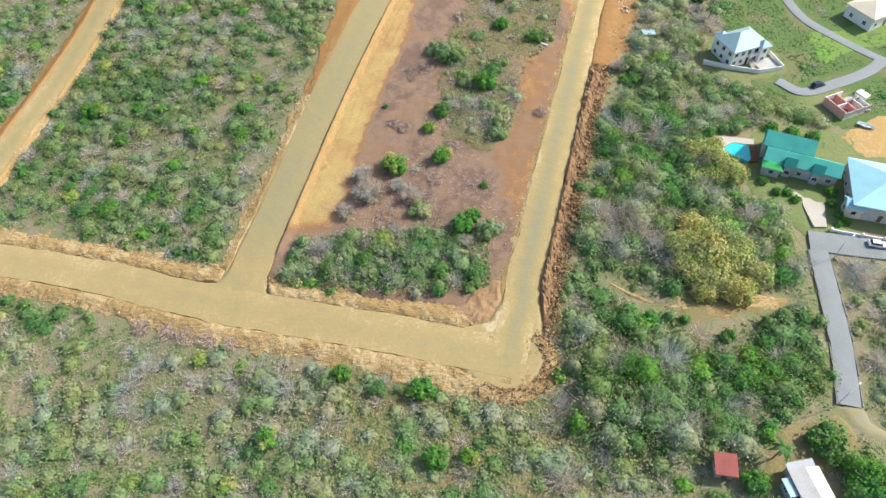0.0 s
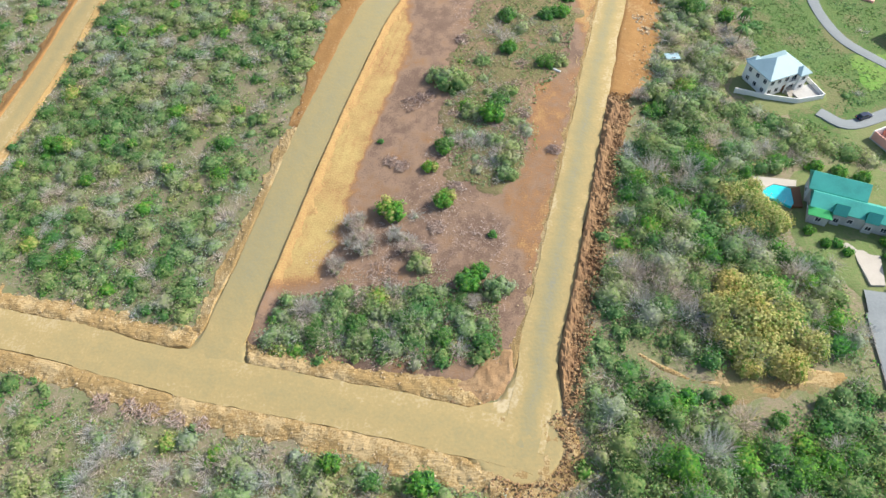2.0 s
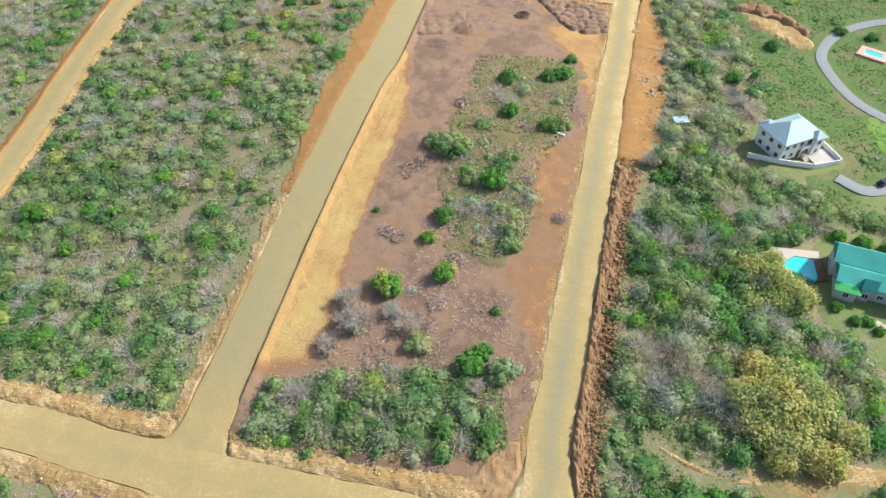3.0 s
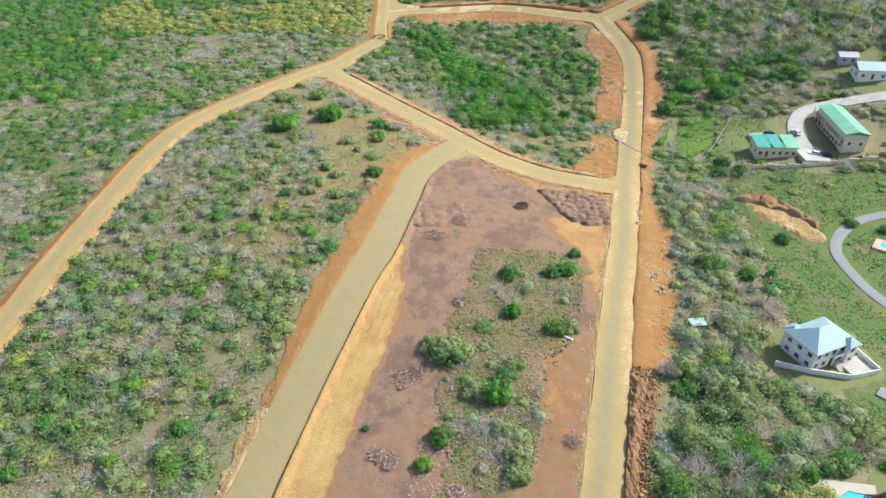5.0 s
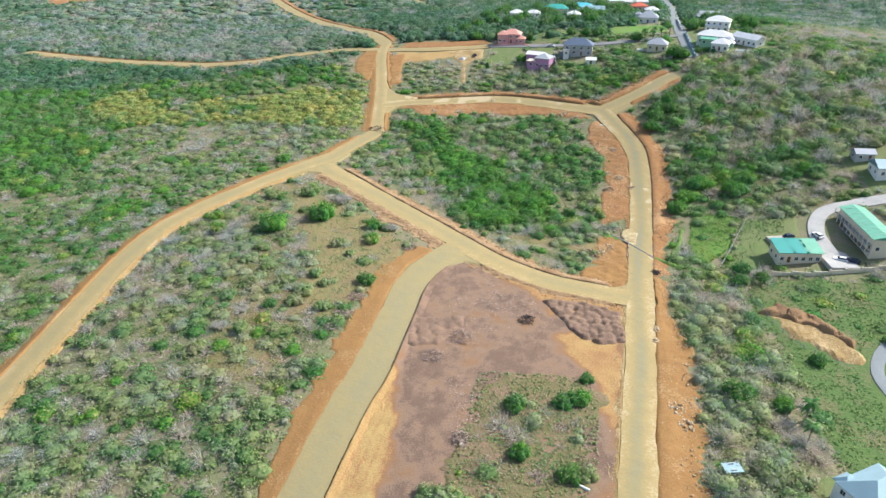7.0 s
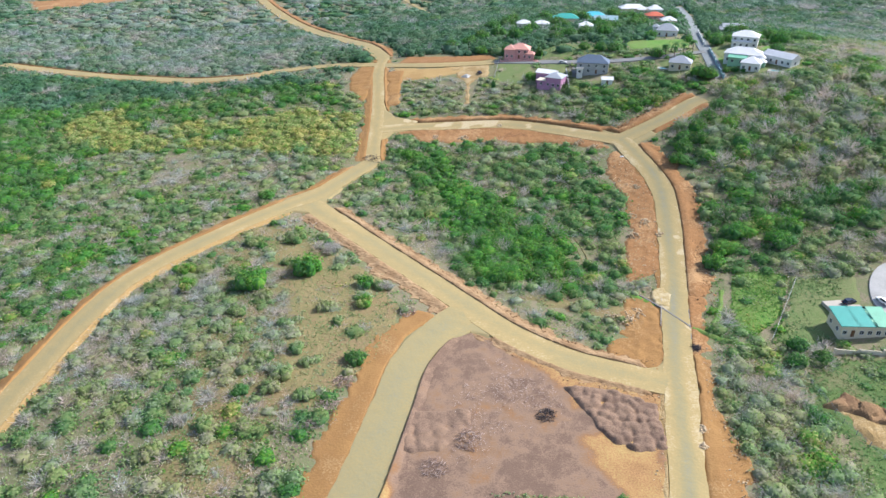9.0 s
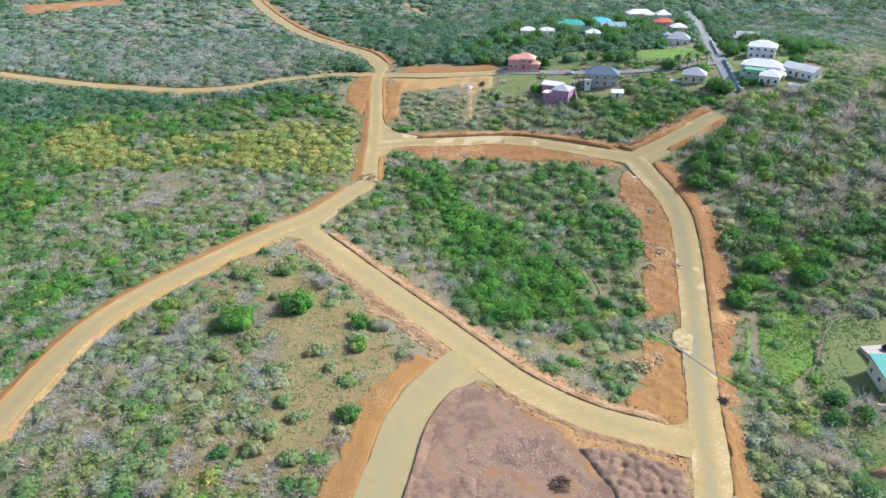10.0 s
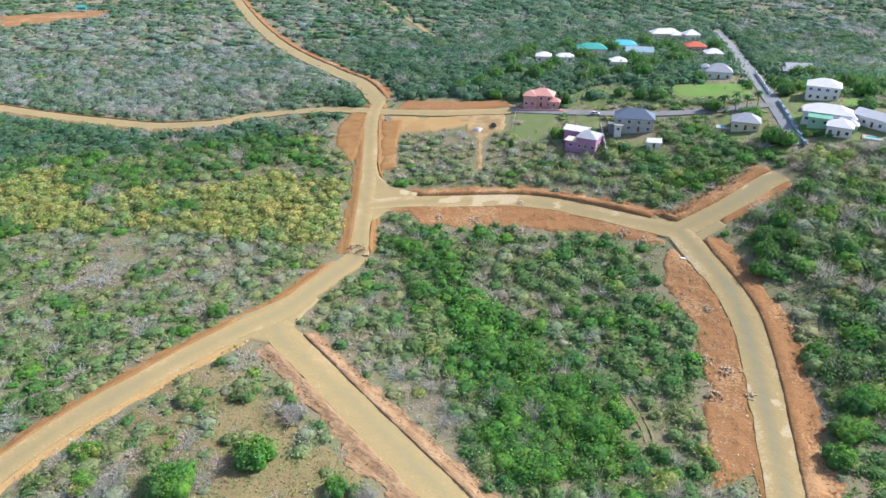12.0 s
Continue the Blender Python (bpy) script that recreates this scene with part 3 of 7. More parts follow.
build_patch("soil_heaps", [(96, 245), (103, 249.5), (111, 242), (116, 230), (114, 226), (108, 236), (101, 242)], M_CLOD, "ridge of dumped brown soil heaps", "soil heaps", lift=0.6, wob=1.0, seed=53, lump=0.3, lsize=4.0, cell=0.5, edge=1.0, mound=1.3)
build_patch("clay_corner", [(65, 260), (52, 263.5), (46, 267), (50, 275), (55, 281), (58, 296), (66, 300), (69, 288), (67, 272)], M_ORANGE, "scraped orange-brown clay at the road junction", "bare earth", lift=0.30, wob=3.5, seed=46, lump=0.4, lsize=1.8, cell=0.6)
build_patch("bare_field", [(-468, 944), (-434, 885), (-402, 887), (-381, 903), (-355, 927), (-353, 958), (-381, 951), (-416, 949)], M_RED, "bare pinkish field on the far slope", "bare earth", lift=0.5, wob=4, seed=47, cell=4.0)
build_patch("dirt_yard", [(107, 140), (112, 131), (124, 130), (140, 136), (138, 150), (122, 149)], M_YELLOW, "bare sandy yard", "bare earth", lift=0.2, wob=1.0, seed=23)
build_patch("clay_apron", [(-16, 446), (4, 446), (28, 443), (46, 437), (62, 425), (74, 412), (78, 402), (72, 402), (62, 411), (50, 416), (24, 424), (-8, 430)], M_RED, "scraped red-orange clay below the road", "bare earth", lift=0.28, lump=0.3, lsize=1.8, cell=0.7, wob=2.0, seed=24, give_way=True)
build_patch("clay_apron", [(78, 400), (86, 380), (86, 360), (82, 334), (77, 312), (62, 306), (66, 325), (73, 345), (74, 362), (71, 385)], M_RED, "scraped red-orange clay strewn with stones", "bare earth", lift=0.30, lump=0.35, lsize=1.8, cell=0.6, wob=2.5, seed=25)
build_patch("turning_area", [(-26, 530), (-10, 524), (16, 519), (18, 512), (2, 506), (-22, 508)], M_YELLOW, "gravelled parking ground", "bare earth", lift=0.2, wob=1.5, seed=26)
build_patch("clay_cut", [(-30, 524), (-17, 525), (-21, 505), (-19, 473), (-27, 474), (-29, 500)], M_ORANGE, "orange clay cut beside the road", "bare earth", lift=0.4, lump=0.45, wob=2.0, give_way=True, seed=27)
build_patch("clay_cut", [(-46, 540), (-36, 536), (-36, 505), (-40, 480), (-50, 500), (-52, 525)], M_ORANGE, "orange clay cut beside the road", "bare earth", lift=0.4, lump=0.45, wob=2.0, give_way=True, seed=28)
build_patch("bare_ground", [(3, 524), (32, 519), (30, 500), (22, 497), (19.5, 490), (18, 467), (14.5, 467), (16, 494), (11, 508)], M_BANK, "bare tan ground with wheel marks", "bare earth", lift=0.19, wob=1.5, seed=33)
build_patch("gravel_heap", [(14.5, 503), (17, 505.5), (20, 503.5), (18, 500.5)], M_CONC, "small heap of grey gravel", "soil heap", lift=1.3, wob=0.5, seed=34, cell=0.5, edge=1.2)
build_patch("wheel_mark", [(47.6, 338), (49.4, 330.5), (50.1, 323), (49.5, 317), (50.1, 317), (50.8, 323), (50.1, 330.7), (48.3, 338.2)], M_DRYGRASS, "worn wheel mark through the grass", "track", lift=0.3, wob=0.1, seed=35, cell=0.4, edge=0.3)
build_patch("wheel_mark", [(49.6, 338.3), (51.3, 330.8), (52.0, 323), (51.4, 317), (52.0, 317), (52.7, 323), (52.0, 331), (50.3, 338.5)], M_DRYGRASS, "worn wheel mark through the grass", "track", lift=0.3, wob=0.1, seed=36, cell=0.4, edge=0.3)
build_patch("clay_bank", [(-24, 536), (10, 527), (36, 526), (34, 534), (8, 540), (-18, 550)], M_RED, "red clay bank above the road", "bare earth", lift=0.5, wob=1.5, seed=29)

# ---- roads ----
LIFT = {"left": 0.40, "spur": 0.405, "cross": 0.44, "gate": 0.441, "upper": 0.42, "top": 0.401, "track": 0.43, "far": 0.46, "ridge": 0.3, "trail": 0.3, "right": 0.47, "west": 0.471, "lower": 0.45}
ENDS = {"left": (0.64, 0.56), "right": (0.6, 0.64), "cross": (0.62, 0.62), "lower": (0.70, 0.6), "upper": (0.68, 0.62), "spur": (0.62, 0.5)}
SHADES = {"lower": (0.67, 0.18, 0.10), "left": (0.40, 0.14, 0.12), "right": (0.54, 0.22, 0.5), "cross": (0.60, 0.14, 0.25), "spur": (0.50, 0.2, 0.3), "west": (0.62, 0.16, 0.25), "gate": (0.68, 0.16, 0.25), "upper": (0.68, 0.2, 0.3)}
for i, (k, (line, half)) in enumerate(ROADS.items()):
    sandy = k in ("west", "gate", "top", "track", "far", "upper")
    build_road("road_" + k, line, half, M_ROAD, LIFT[k], "unpaved road of pale sandy gravel" if sandy else "newly graded road of grey-tan compacted gravel", shade=SHADES.get(k, (0.62, 0.15, 0.1)), ends=ENDS.get(k), wob=1.1 if k in ("track", "far", "top") else 0.5)
for i, (k, (line, half)) in enumerate(PAVED.items()):
    build_road("lane_" + k, line, half, M_CONC if k == "drive" else M_LANE if k in ("south", "street", "lane", "village", "byway") else M_ASPHALT, 0.25 + 0.03 * i, "narrow worn grey paved lane", wob=0.12)
def fan_hue(mean, far, pale=()):
    def hf(x, y):
        h = mean + 0.14 * rough(x, y, 7.0, 31) + 0.10 * rough(x, y, 2.0, 33)
        h = h + (far - mean) * np.clip((y - 100) / 14, 0, 1) if far else h
        for px, py, pr in pale:
            h = np.where(np.hypot(x - px, y - py) + 0.9 * rough(x, y, 1.6, 34) < pr, 1.0, h)
        return h
    return hf


for i, (k, mean, far, pale) in enumerate((("lower and left", 0.65, 0.5, ()), ("lower and right", 0.62, 0, ((11.0, 84.6, 1.7), (13.4, 86.6, 1.6), (15.2, 83.6, 0.9))), ("left and cross", 0.50, 0, ()), ("right and cross", 0.62, 0, ()), ("west and cross", 0.62, 0, ()), ("gate and upper", 0.66, 0, ((-15, 454, 2.4), (-11, 452, 1.6))), ("upper and spur", 0.58, 0, ()))):
    build_patch("road_junction", FANS[k], M_ROAD, "wide graded gravel where the roads meet", "road", lift=(0.37, 0.42, 0.37, 0.41, 0.41, 0.39, 0.37)[i], wob=0.7, lump=0.03, seed=30 + 7 * i, cell=0.6, edge=0.7, hf=fan_hue(mean, far, pale))
tt = np.linspace(0, 2 * np.pi, 48)
build_patch("rubble_bank", [(0, 84.5), (10.5, 85.8), (14, 91), (14.5, 97), (9, 98), (5, 91), (-1, 89.5)], M_CLOD, "broken brown rubble in the corner of the roads", "bare earth", lift=0.55, wob=0.8, lump=0.35, seed=39, cell=0.5, lsize=1.5, give_way=True)
build_patch("rubble_bank", [(15.5 + 11.0 * math.cos(a), 75.0 + 10.0 * math.sin(a)) for a in tt[:-1]], M_BANK, "pushed-up tan rubble round the road's end", "bare earth", lift=0.36, wob=2.0, lump=0.3, seed=32, cell=0.7, lsize=1.6)
R = ROADS
build_verge("verge", R["lower"], -1, 5.6, M_BANK, "pushed-up tan earth bank beside the road", lip=0.65, lo=0.3, hi=0.975, seed=101, lump=0.45, peak=0.3, cols=22)
build_verge("verge", R["lower"], 1, lambda f: 3.6 + 2.8 * f, M_BANK, "rubbly tan earth bank beside the road", lip=0.55, lo=0.3, hi=1.0, seed=102, lump=0.45, peak=0.3, cols=22)
build_verge("verge", R["left"], -1, 4.2, M_BANK, "rubbly tan earth edge of the road", lip=0.35, lo=0.03, hi=0.36, seed=133, lump=0.4)
build_verge("verge", R["left"], -1, lambda f: 3.0 + 5.6 * np.clip((f - 0.3) / 0.35, 0, 1), M_ORANGE, "bare orange clay verge", lip=0.25, lo=0.33, hi=0.97, seed=103, lump=0.2)
build_verge("verge", R["left"], 1, 4.6, M_LOT, "low cut earth edge of the road", lip=0.85, lo=0.06, hi=0.96, seed=104, lump=0.25, peak=0.14, hf=lambda u, s, x, y: np.clip(lot_hue(x, y), 0, 0.8))
build_verge("verge", R["right"], 1, lambda f: 5.0 + 6.5 * np.clip((f - 0.22) / 0.12, 0, 1) - 5 * np.clip((f - 0.52) / 0.06, 0, 1), M_CLOD, "ridge of turned brown earth and rubble", lip=1.2, lo=0.02, hi=0.30, seed=105, lump=0.75, cols=22)
build_verge("verge", R["right"], 1, lambda f: 10.5 - 5.5 * np.clip((f - 0.46) / 0.06, 0, 1), M_ORANGE, "broad orange clay verge strewn with stones", lip=0.5, lo=0.28, hi=0.60, seed=106, lump=0.35)
build_verge("verge", R["right"], 1, 5.0, M_RED, "brown scraped earth beside the culvert", lip=0.4, lo=0.575, hi=0.69, seed=137, lump=0.4)
build_verge("verge", R["right"], 1, 8.0, M_RED, "red-orange clay cut beside the road", lip=0.8, lo=0.66, hi=0.99, seed=107, lump=0.3)
build_verge("verge", R["right"], -1, 2.4, M_BANK, "low tan earth edge of the road", lip=0.3, lo=0.03, hi=0.56, seed=108)
build_verge("verge", R["right"], -1, 2.0, M_ORANGE, "bare orange edge of the road", lip=0.2, lo=0.58, hi=0.97, seed=118)
build_verge("verge", R["cross"], -1, lambda f: 3.6 + 2.0 * np.clip((f - 0.3) / 0.1, 0, 1), M_CLOD, "rubbly brown earth bank along the road", lip=0.6, lo=0.03, hi=0.97, seed=109)
build_verge("verge", R["cross"], 1, 5.0, M_CLOD, "rough red-brown bank along the road", lip=0.8, lo=0.05, hi=0.95, seed=110)
build_verge("verge", R["west"], -1, 4.4, M_ORANGE, "orange earth bank along the road", lip=0.7, lo=0.12, hi=0.99, seed=111)
build_verge("verge", R["west"], 1, 3.0, M_YELLOW, "low ochre bank along the road", lip=0.4, lo=0.12, hi=0.9, seed=112)
build_verge("verge", R["gate"], -1, 4.5, M_ORANGE, "bare orange clay verge", lip=0.4, seed=113)
build_verge("verge", R["gate"], 1, 3.2, M_ORANGE, "bare orange clay verge", lip=0.5, seed=114)
build_verge("verge", R["upper"], -1, 6.5, M_RED, "red-brown cut bank above the road", lip=1.3, lump=0.5, lo=0.05, hi=1.0, seed=115)
build_verge("verge", R["upper"], 1, 3.0, M_RED, "bare red clay verge", lip=0.2, lo=0.05, hi=0.97, seed=116)
build_verge("verge", R["spur"], -1, 7.5, M_RED, "red clay bank beside the road", lip=1.3, lump=0.5, seed=117)
build_verge("verge", R["spur"], 1, 3.5, M_RED, "red clay bank beside the road", lip=0.6, seed=119)
build_verge("verge", R["track"], 1, 4.0, M_BANK, "red clay cut beside the track", lip=0.6, seed=120)
build_verge("verge", R["track"], -1, 3.0, M_RED, "red clay cut beside the track", lip=0.9, seed=121)
build_verge("verge", R["far"], 1, 6.0, M_RED, "red clay cut beside the road", lip=1.0, seed=122)

# ---- scrub ----
CELL = 2.0
RX0, RY0, NX, NY = -520.0, -70.0, 470, 620
cx, cy = np.meshgrid(RX0 + (np.arange(NX) + 0.5) * CELL, RY0 + (np.arange(NY) + 0.5) * CELL)
wx, wy = cx + 4 * rough(cx, cy, 14.0, 201), cy + 4 * rough(cx, cy, 14.0, 202)
gap = road_gap(cx, cy)
free = np.clip((gap - 0.5) / 2.0, 0, 1)
for line, side, off, wf, lo, hi in CLEAR:
    st = 2
    for i in range(0, len(line.s), st):
        f = line.s[i] / line.length
        if lo <= f <= hi:
            w = float(wf(f))
            mx, my = line.x[i] + side * (off + w / 2) * line.rx[i], line.y[i] + side * (off + w / 2) * line.ry[i]
            j0, j1 = int((mx - w - RX0) / CELL), int((mx + w - RX0) / CELL) + 2
            k0, k1 = int((my - w - RY0) / CELL), int((my + w - RY0) / CELL) + 2
            j0, k0 = max(j0, 0), max(k0, 0)
            if j1 <= j0 or k1 <= k0:
                continue
            sub = np.hypot(cx[k0:k1, j0:j1] - mx, cy[k0:k1, j0:j1] - my)
            free[k0:k1, j0:j1] = np.minimum(free[k0:k1, j0:j1], np.clip((sub - w * 0.42) / 1.5, 0, 1))


def inside(poly, wob=True):
    return poly_gap(poly, wx if wob else cx, wy if wob else cy)


def blank(poly, amount=0.0, wob=True):
    """Thin out the scrub inside a polygon."""
    global free
    free = np.where(inside(poly, wob) > 0, np.minimum(free, amount), free)


LOT_IN = inside(LOT)
free = np.where(LOT_IN > -1, np.minimum(free, 0.0), free)
for q in LAWNS:
    blank(q, 0.02)
for q in YARDS:
    blank(q, 0.35 if q == YARDS[2] else 0.07)
blank([(46.5, 339), (48.4, 330), (49, 316), (53, 316), (53.5, 323), (53, 331), (51, 339.5)], 0.0)
blank(GREEN, 0.10)
blank(MEADOWS["dry"], 0.85)
blank([(-58, 347), (-30, 322), (-14, 304), (-12, 275), (-30, 250), (-44, 258), (-47, 300), (-60, 330)], 0.09)
blank(MEADOWS["east"], 0.12)
blank(DRYBANK, 0.8)
for q, f in zip(DRY, (0.78, 0.2, 0.35)):
    blank(q, f)
free = np.where(inside(PATH, False) > -1.2, 0.0, free)
for q in BARE:
    free = np.where(inside(q) > -0.5, 0.0, free)
BUILT = [(92, 172, 15), (92, 130, 17), (105, 115, 14), (113, 152, 11), (135, 192, 12), (55, 49, 4), (70, 46, 9), (120, 277, 15), (145, 280, 20), (48, 519, 12)] + [(61, 476, 11), (84, 481, 13), (88, 464, 4),
         (126, 466, 9), (156, 455, 20), (168, 448, 12), (167, 489, 10), (182, 540, 10), (141, 538, 9), (161, 630, 9), (165, 610, 9), (96, 634, 12), (121, 652, 11), (122, 618, 11), (69, 611, 12), (100, 581, 7), (166, 708, 14), (183, 702, 9),
         (167, 323, 6), (169, 311, 9), (132, 215, 8), (25, 505, 6), (93, 112, 9), (78, 137, 7), (130, 290, 9), (100, 170, 8)]
for q, f in (([(-43, 99.5), (-39, 113), (-15, 114), (10, 110), (11.5, 92.5), (-10, 94)], 1.0), ([(-27, 112), (-24, 132), (-8, 135), (2, 122), (4, 112)], 0.45), ([(1, 150), (2, 186), (12, 190), (21, 172), (22, 152), (12, 142)], 0.7), ([(12, 196), (14, 212), (36, 212), (32, 190)], 0.6)):
    free = np.where((inside(q) > 0) & (gap > 3), f, free)
for bx, by, br in BUILT:
    free = np.where(np.hypot(cx - bx, cy - by) < br * (0.75 if by < 500 else 0.95), 0, free)

# colour of the leaves by stretch: mean and spread on the leaf scale
tone = np.clip(2.7 + 2.2 * rough(cx, cy, 46.0, 210), 1.2, 5.5) + 1.4 * rough(cx, cy, 17.0, 211)
tall = 1.6 + 0.9 * vnoise(cx, cy, 38.0, 212)
tone = tone + 0.55 * np.clip((cy - 290) / 40, 0, 1) + 0.8 * np.clip((-cx - 30) / 30, 0, 1) * np.clip((340 - cy) / 40, 0, 1)
vary = np.ones_like(tone)
high = np.clip((cy - 520) / 60, 0, 1)
tall = tall * (1 - high) + high * (3.0 + 1.8 * vnoise(cx, cy, 60.0, 213))
tone = tone + high * 0.7


def zone(poly, t, h, mix=0.85, var=1.0):
    global tone, tall, vary
    g = inside(poly) > 0
    tone = np.where(g, tone * (1 - mix) + t * mix, tone)
    tall = np.where(g, h, tall)
    vary = np.where(g, var, vary)


zone([(-130, 165), (-120, 240), (-60, 240), (-30, 200), (-50, 125), (-70, 112), (-125, 128)], 3.2, 2.0, 0.5)
zone([(-24, 440), (20, 425), (60, 410), (72, 380), (70, 340), (55, 300), (20, 300), (-5, 330), (-20, 380)], 3.8, 3.0, 0.6)
LUSH = [(-23.8, 428), (-9, 396), (2, 364), (7, 338), (15, 309), (42, 308), (49, 333), (36, 357), (20, 380), (-2, 416)]
zone([(30, 300), (60, 300), (72, 340), (74, 380), (60, 410), (20, 405), (30, 370), (50, 340)], 4.4, 3.2, 0.75, 0.8)
zone(LUSH, 5.45, 4.4, 0.97, 0.25)
zone([(-340, 600), (-120, 545), (-60, 515), (-60, 492), (-150, 478), (-180, 440), (-170, 420), (-175, 370), (-330, 370)], 5.35, 4.0, 0.85, 0.6)
zone([(-214, 490), (-205, 503), (-184, 506), (-172, 486), (-160, 470), (-138, 456), (-142, 441), (-170, 448), (-205, 470)], 7.15, 3.0, 0.98, 0.05)
zone([(-150, 466), (-131, 476), (-110, 464), (-90, 476), (-75, 479), (-43, 465), (-38, 432), (-46, 419), (-67, 424), (-88, 434), (-121, 440)], 7.2, 3.0, 0.98, 0.05)
zone([(-172, 492), (-150, 480), (-131, 484), (-110, 474), (-92, 486), (-72, 490), (-45, 478), (-42, 500), (-110, 512), (-170, 520)], 4.6, 3.0, 0.75)
zone([(-120, 452), (-108, 458), (-100, 450), (-112, 444)], 4.8, 3.2, 0.9)
zone([(54, 108), (62, 112), (72, 108), (77, 97), (68, 85), (57, 92)], 7.9, 2.2, 0.99, 0.1)
zone([(64, 137), (71, 136), (79, 124), (76, 118), (68, 128)], 7.9, 2.2, 0.98, 0.1)

zone([(100, 420), (135, 440), (200, 430), (230, 380), (200, 320), (150, 330), (112, 350)], 3.2, 5.0, 0.75, 1.3)
zone([(95, 325), (150, 322), (160, 340), (120, 350), (98, 345)], 4.9, 4.2, 0.8)
zone([(30, 528), (215, 500), (225, 740), (40, 720)], 5.0, 5.2, 0.95, 0.4)
zone([(-400, 660), (-330, 650), (-240, 607), (-120, 560), (-60, 600), (-110, 720), (-200, 900), (-400, 900)], 2.2, 4.2, 0.65)
zone([(-60, 545), (30, 535), (50, 600), (50, 700), (-30, 700)], 4.9, 6.0, 0.85, 0.4)
zone([(-135, 398), (-134, 413), (-124, 421), (-111, 417), (-109, 401), (-118, 402)], 0.2, 1.8, 0.95, 0.5)
zone([(-16, 352), (-8, 352), (6, 326), (2, 318), (-10, 336)], 0.5, 1.8, 0.9)
zone([(40, 80), (34, 110), (50, 150), (60, 160), (86, 140), (84, 100), (78, 55), (40, 50), (28, 66)], 3.7, 4.6, 0.8, 1.4)
zone([(30, 84), (46, 80), (54, 68), (50, 55), (27, 52)], 2.2, 6.8, 0.85, 1.7)
zone([(64, 82), (83, 87), (84, 67), (74, 56), (55, 56), (53, 70)], 4.9, 3.6, 0.85, 0.7)
zone([(33, 107), (49, 100), (44, 84), (31, 84)], 4.2, 1.8, 0.8, 0.5)
zone([(-60, 700), (20, 560), (110, 560), (220, 720), (220, 1100), (-60, 1100)], 4.5, 5.0, 0.65, 0.7)
zone([(40, 470), (30, 455), (70, 430), (100, 422), (125, 440), (130, 462), (100, 470)], 3.8, 3.4, 0.6)
zone([(-43, 99.5), (-39, 113), (-15, 114), (10, 110), (11.5, 92.5), (-10, 94)], 4.1, 3.3, 0.8, 1.2)
zone([(-27, 112), (-24, 132), (-8, 135), (2, 122), (4, 112)], 0.4, 2.0, 0.95)
zone(MEADOWS["east"], 4.5, 1.1, 0.85, 0.6)
zone([(60, 172), (66, 205), (72, 238), (76, 264), (88, 263), (95, 240), (92, 216), (80, 200), (76, 172)], 1.9, 3.0, 0.7, 0.8)
zone([(-86, 335), (-74, 300), (-72, 260), (-66, 228), (-50, 222), (-38, 246), (-47, 300), (-60, 345)], 2.5, 1.6, 0.8, 1.2)
zone([(-130, 90), (-60, 88), (-40, 60), (-130, 50)], 2.0, 2.2, 0.55)


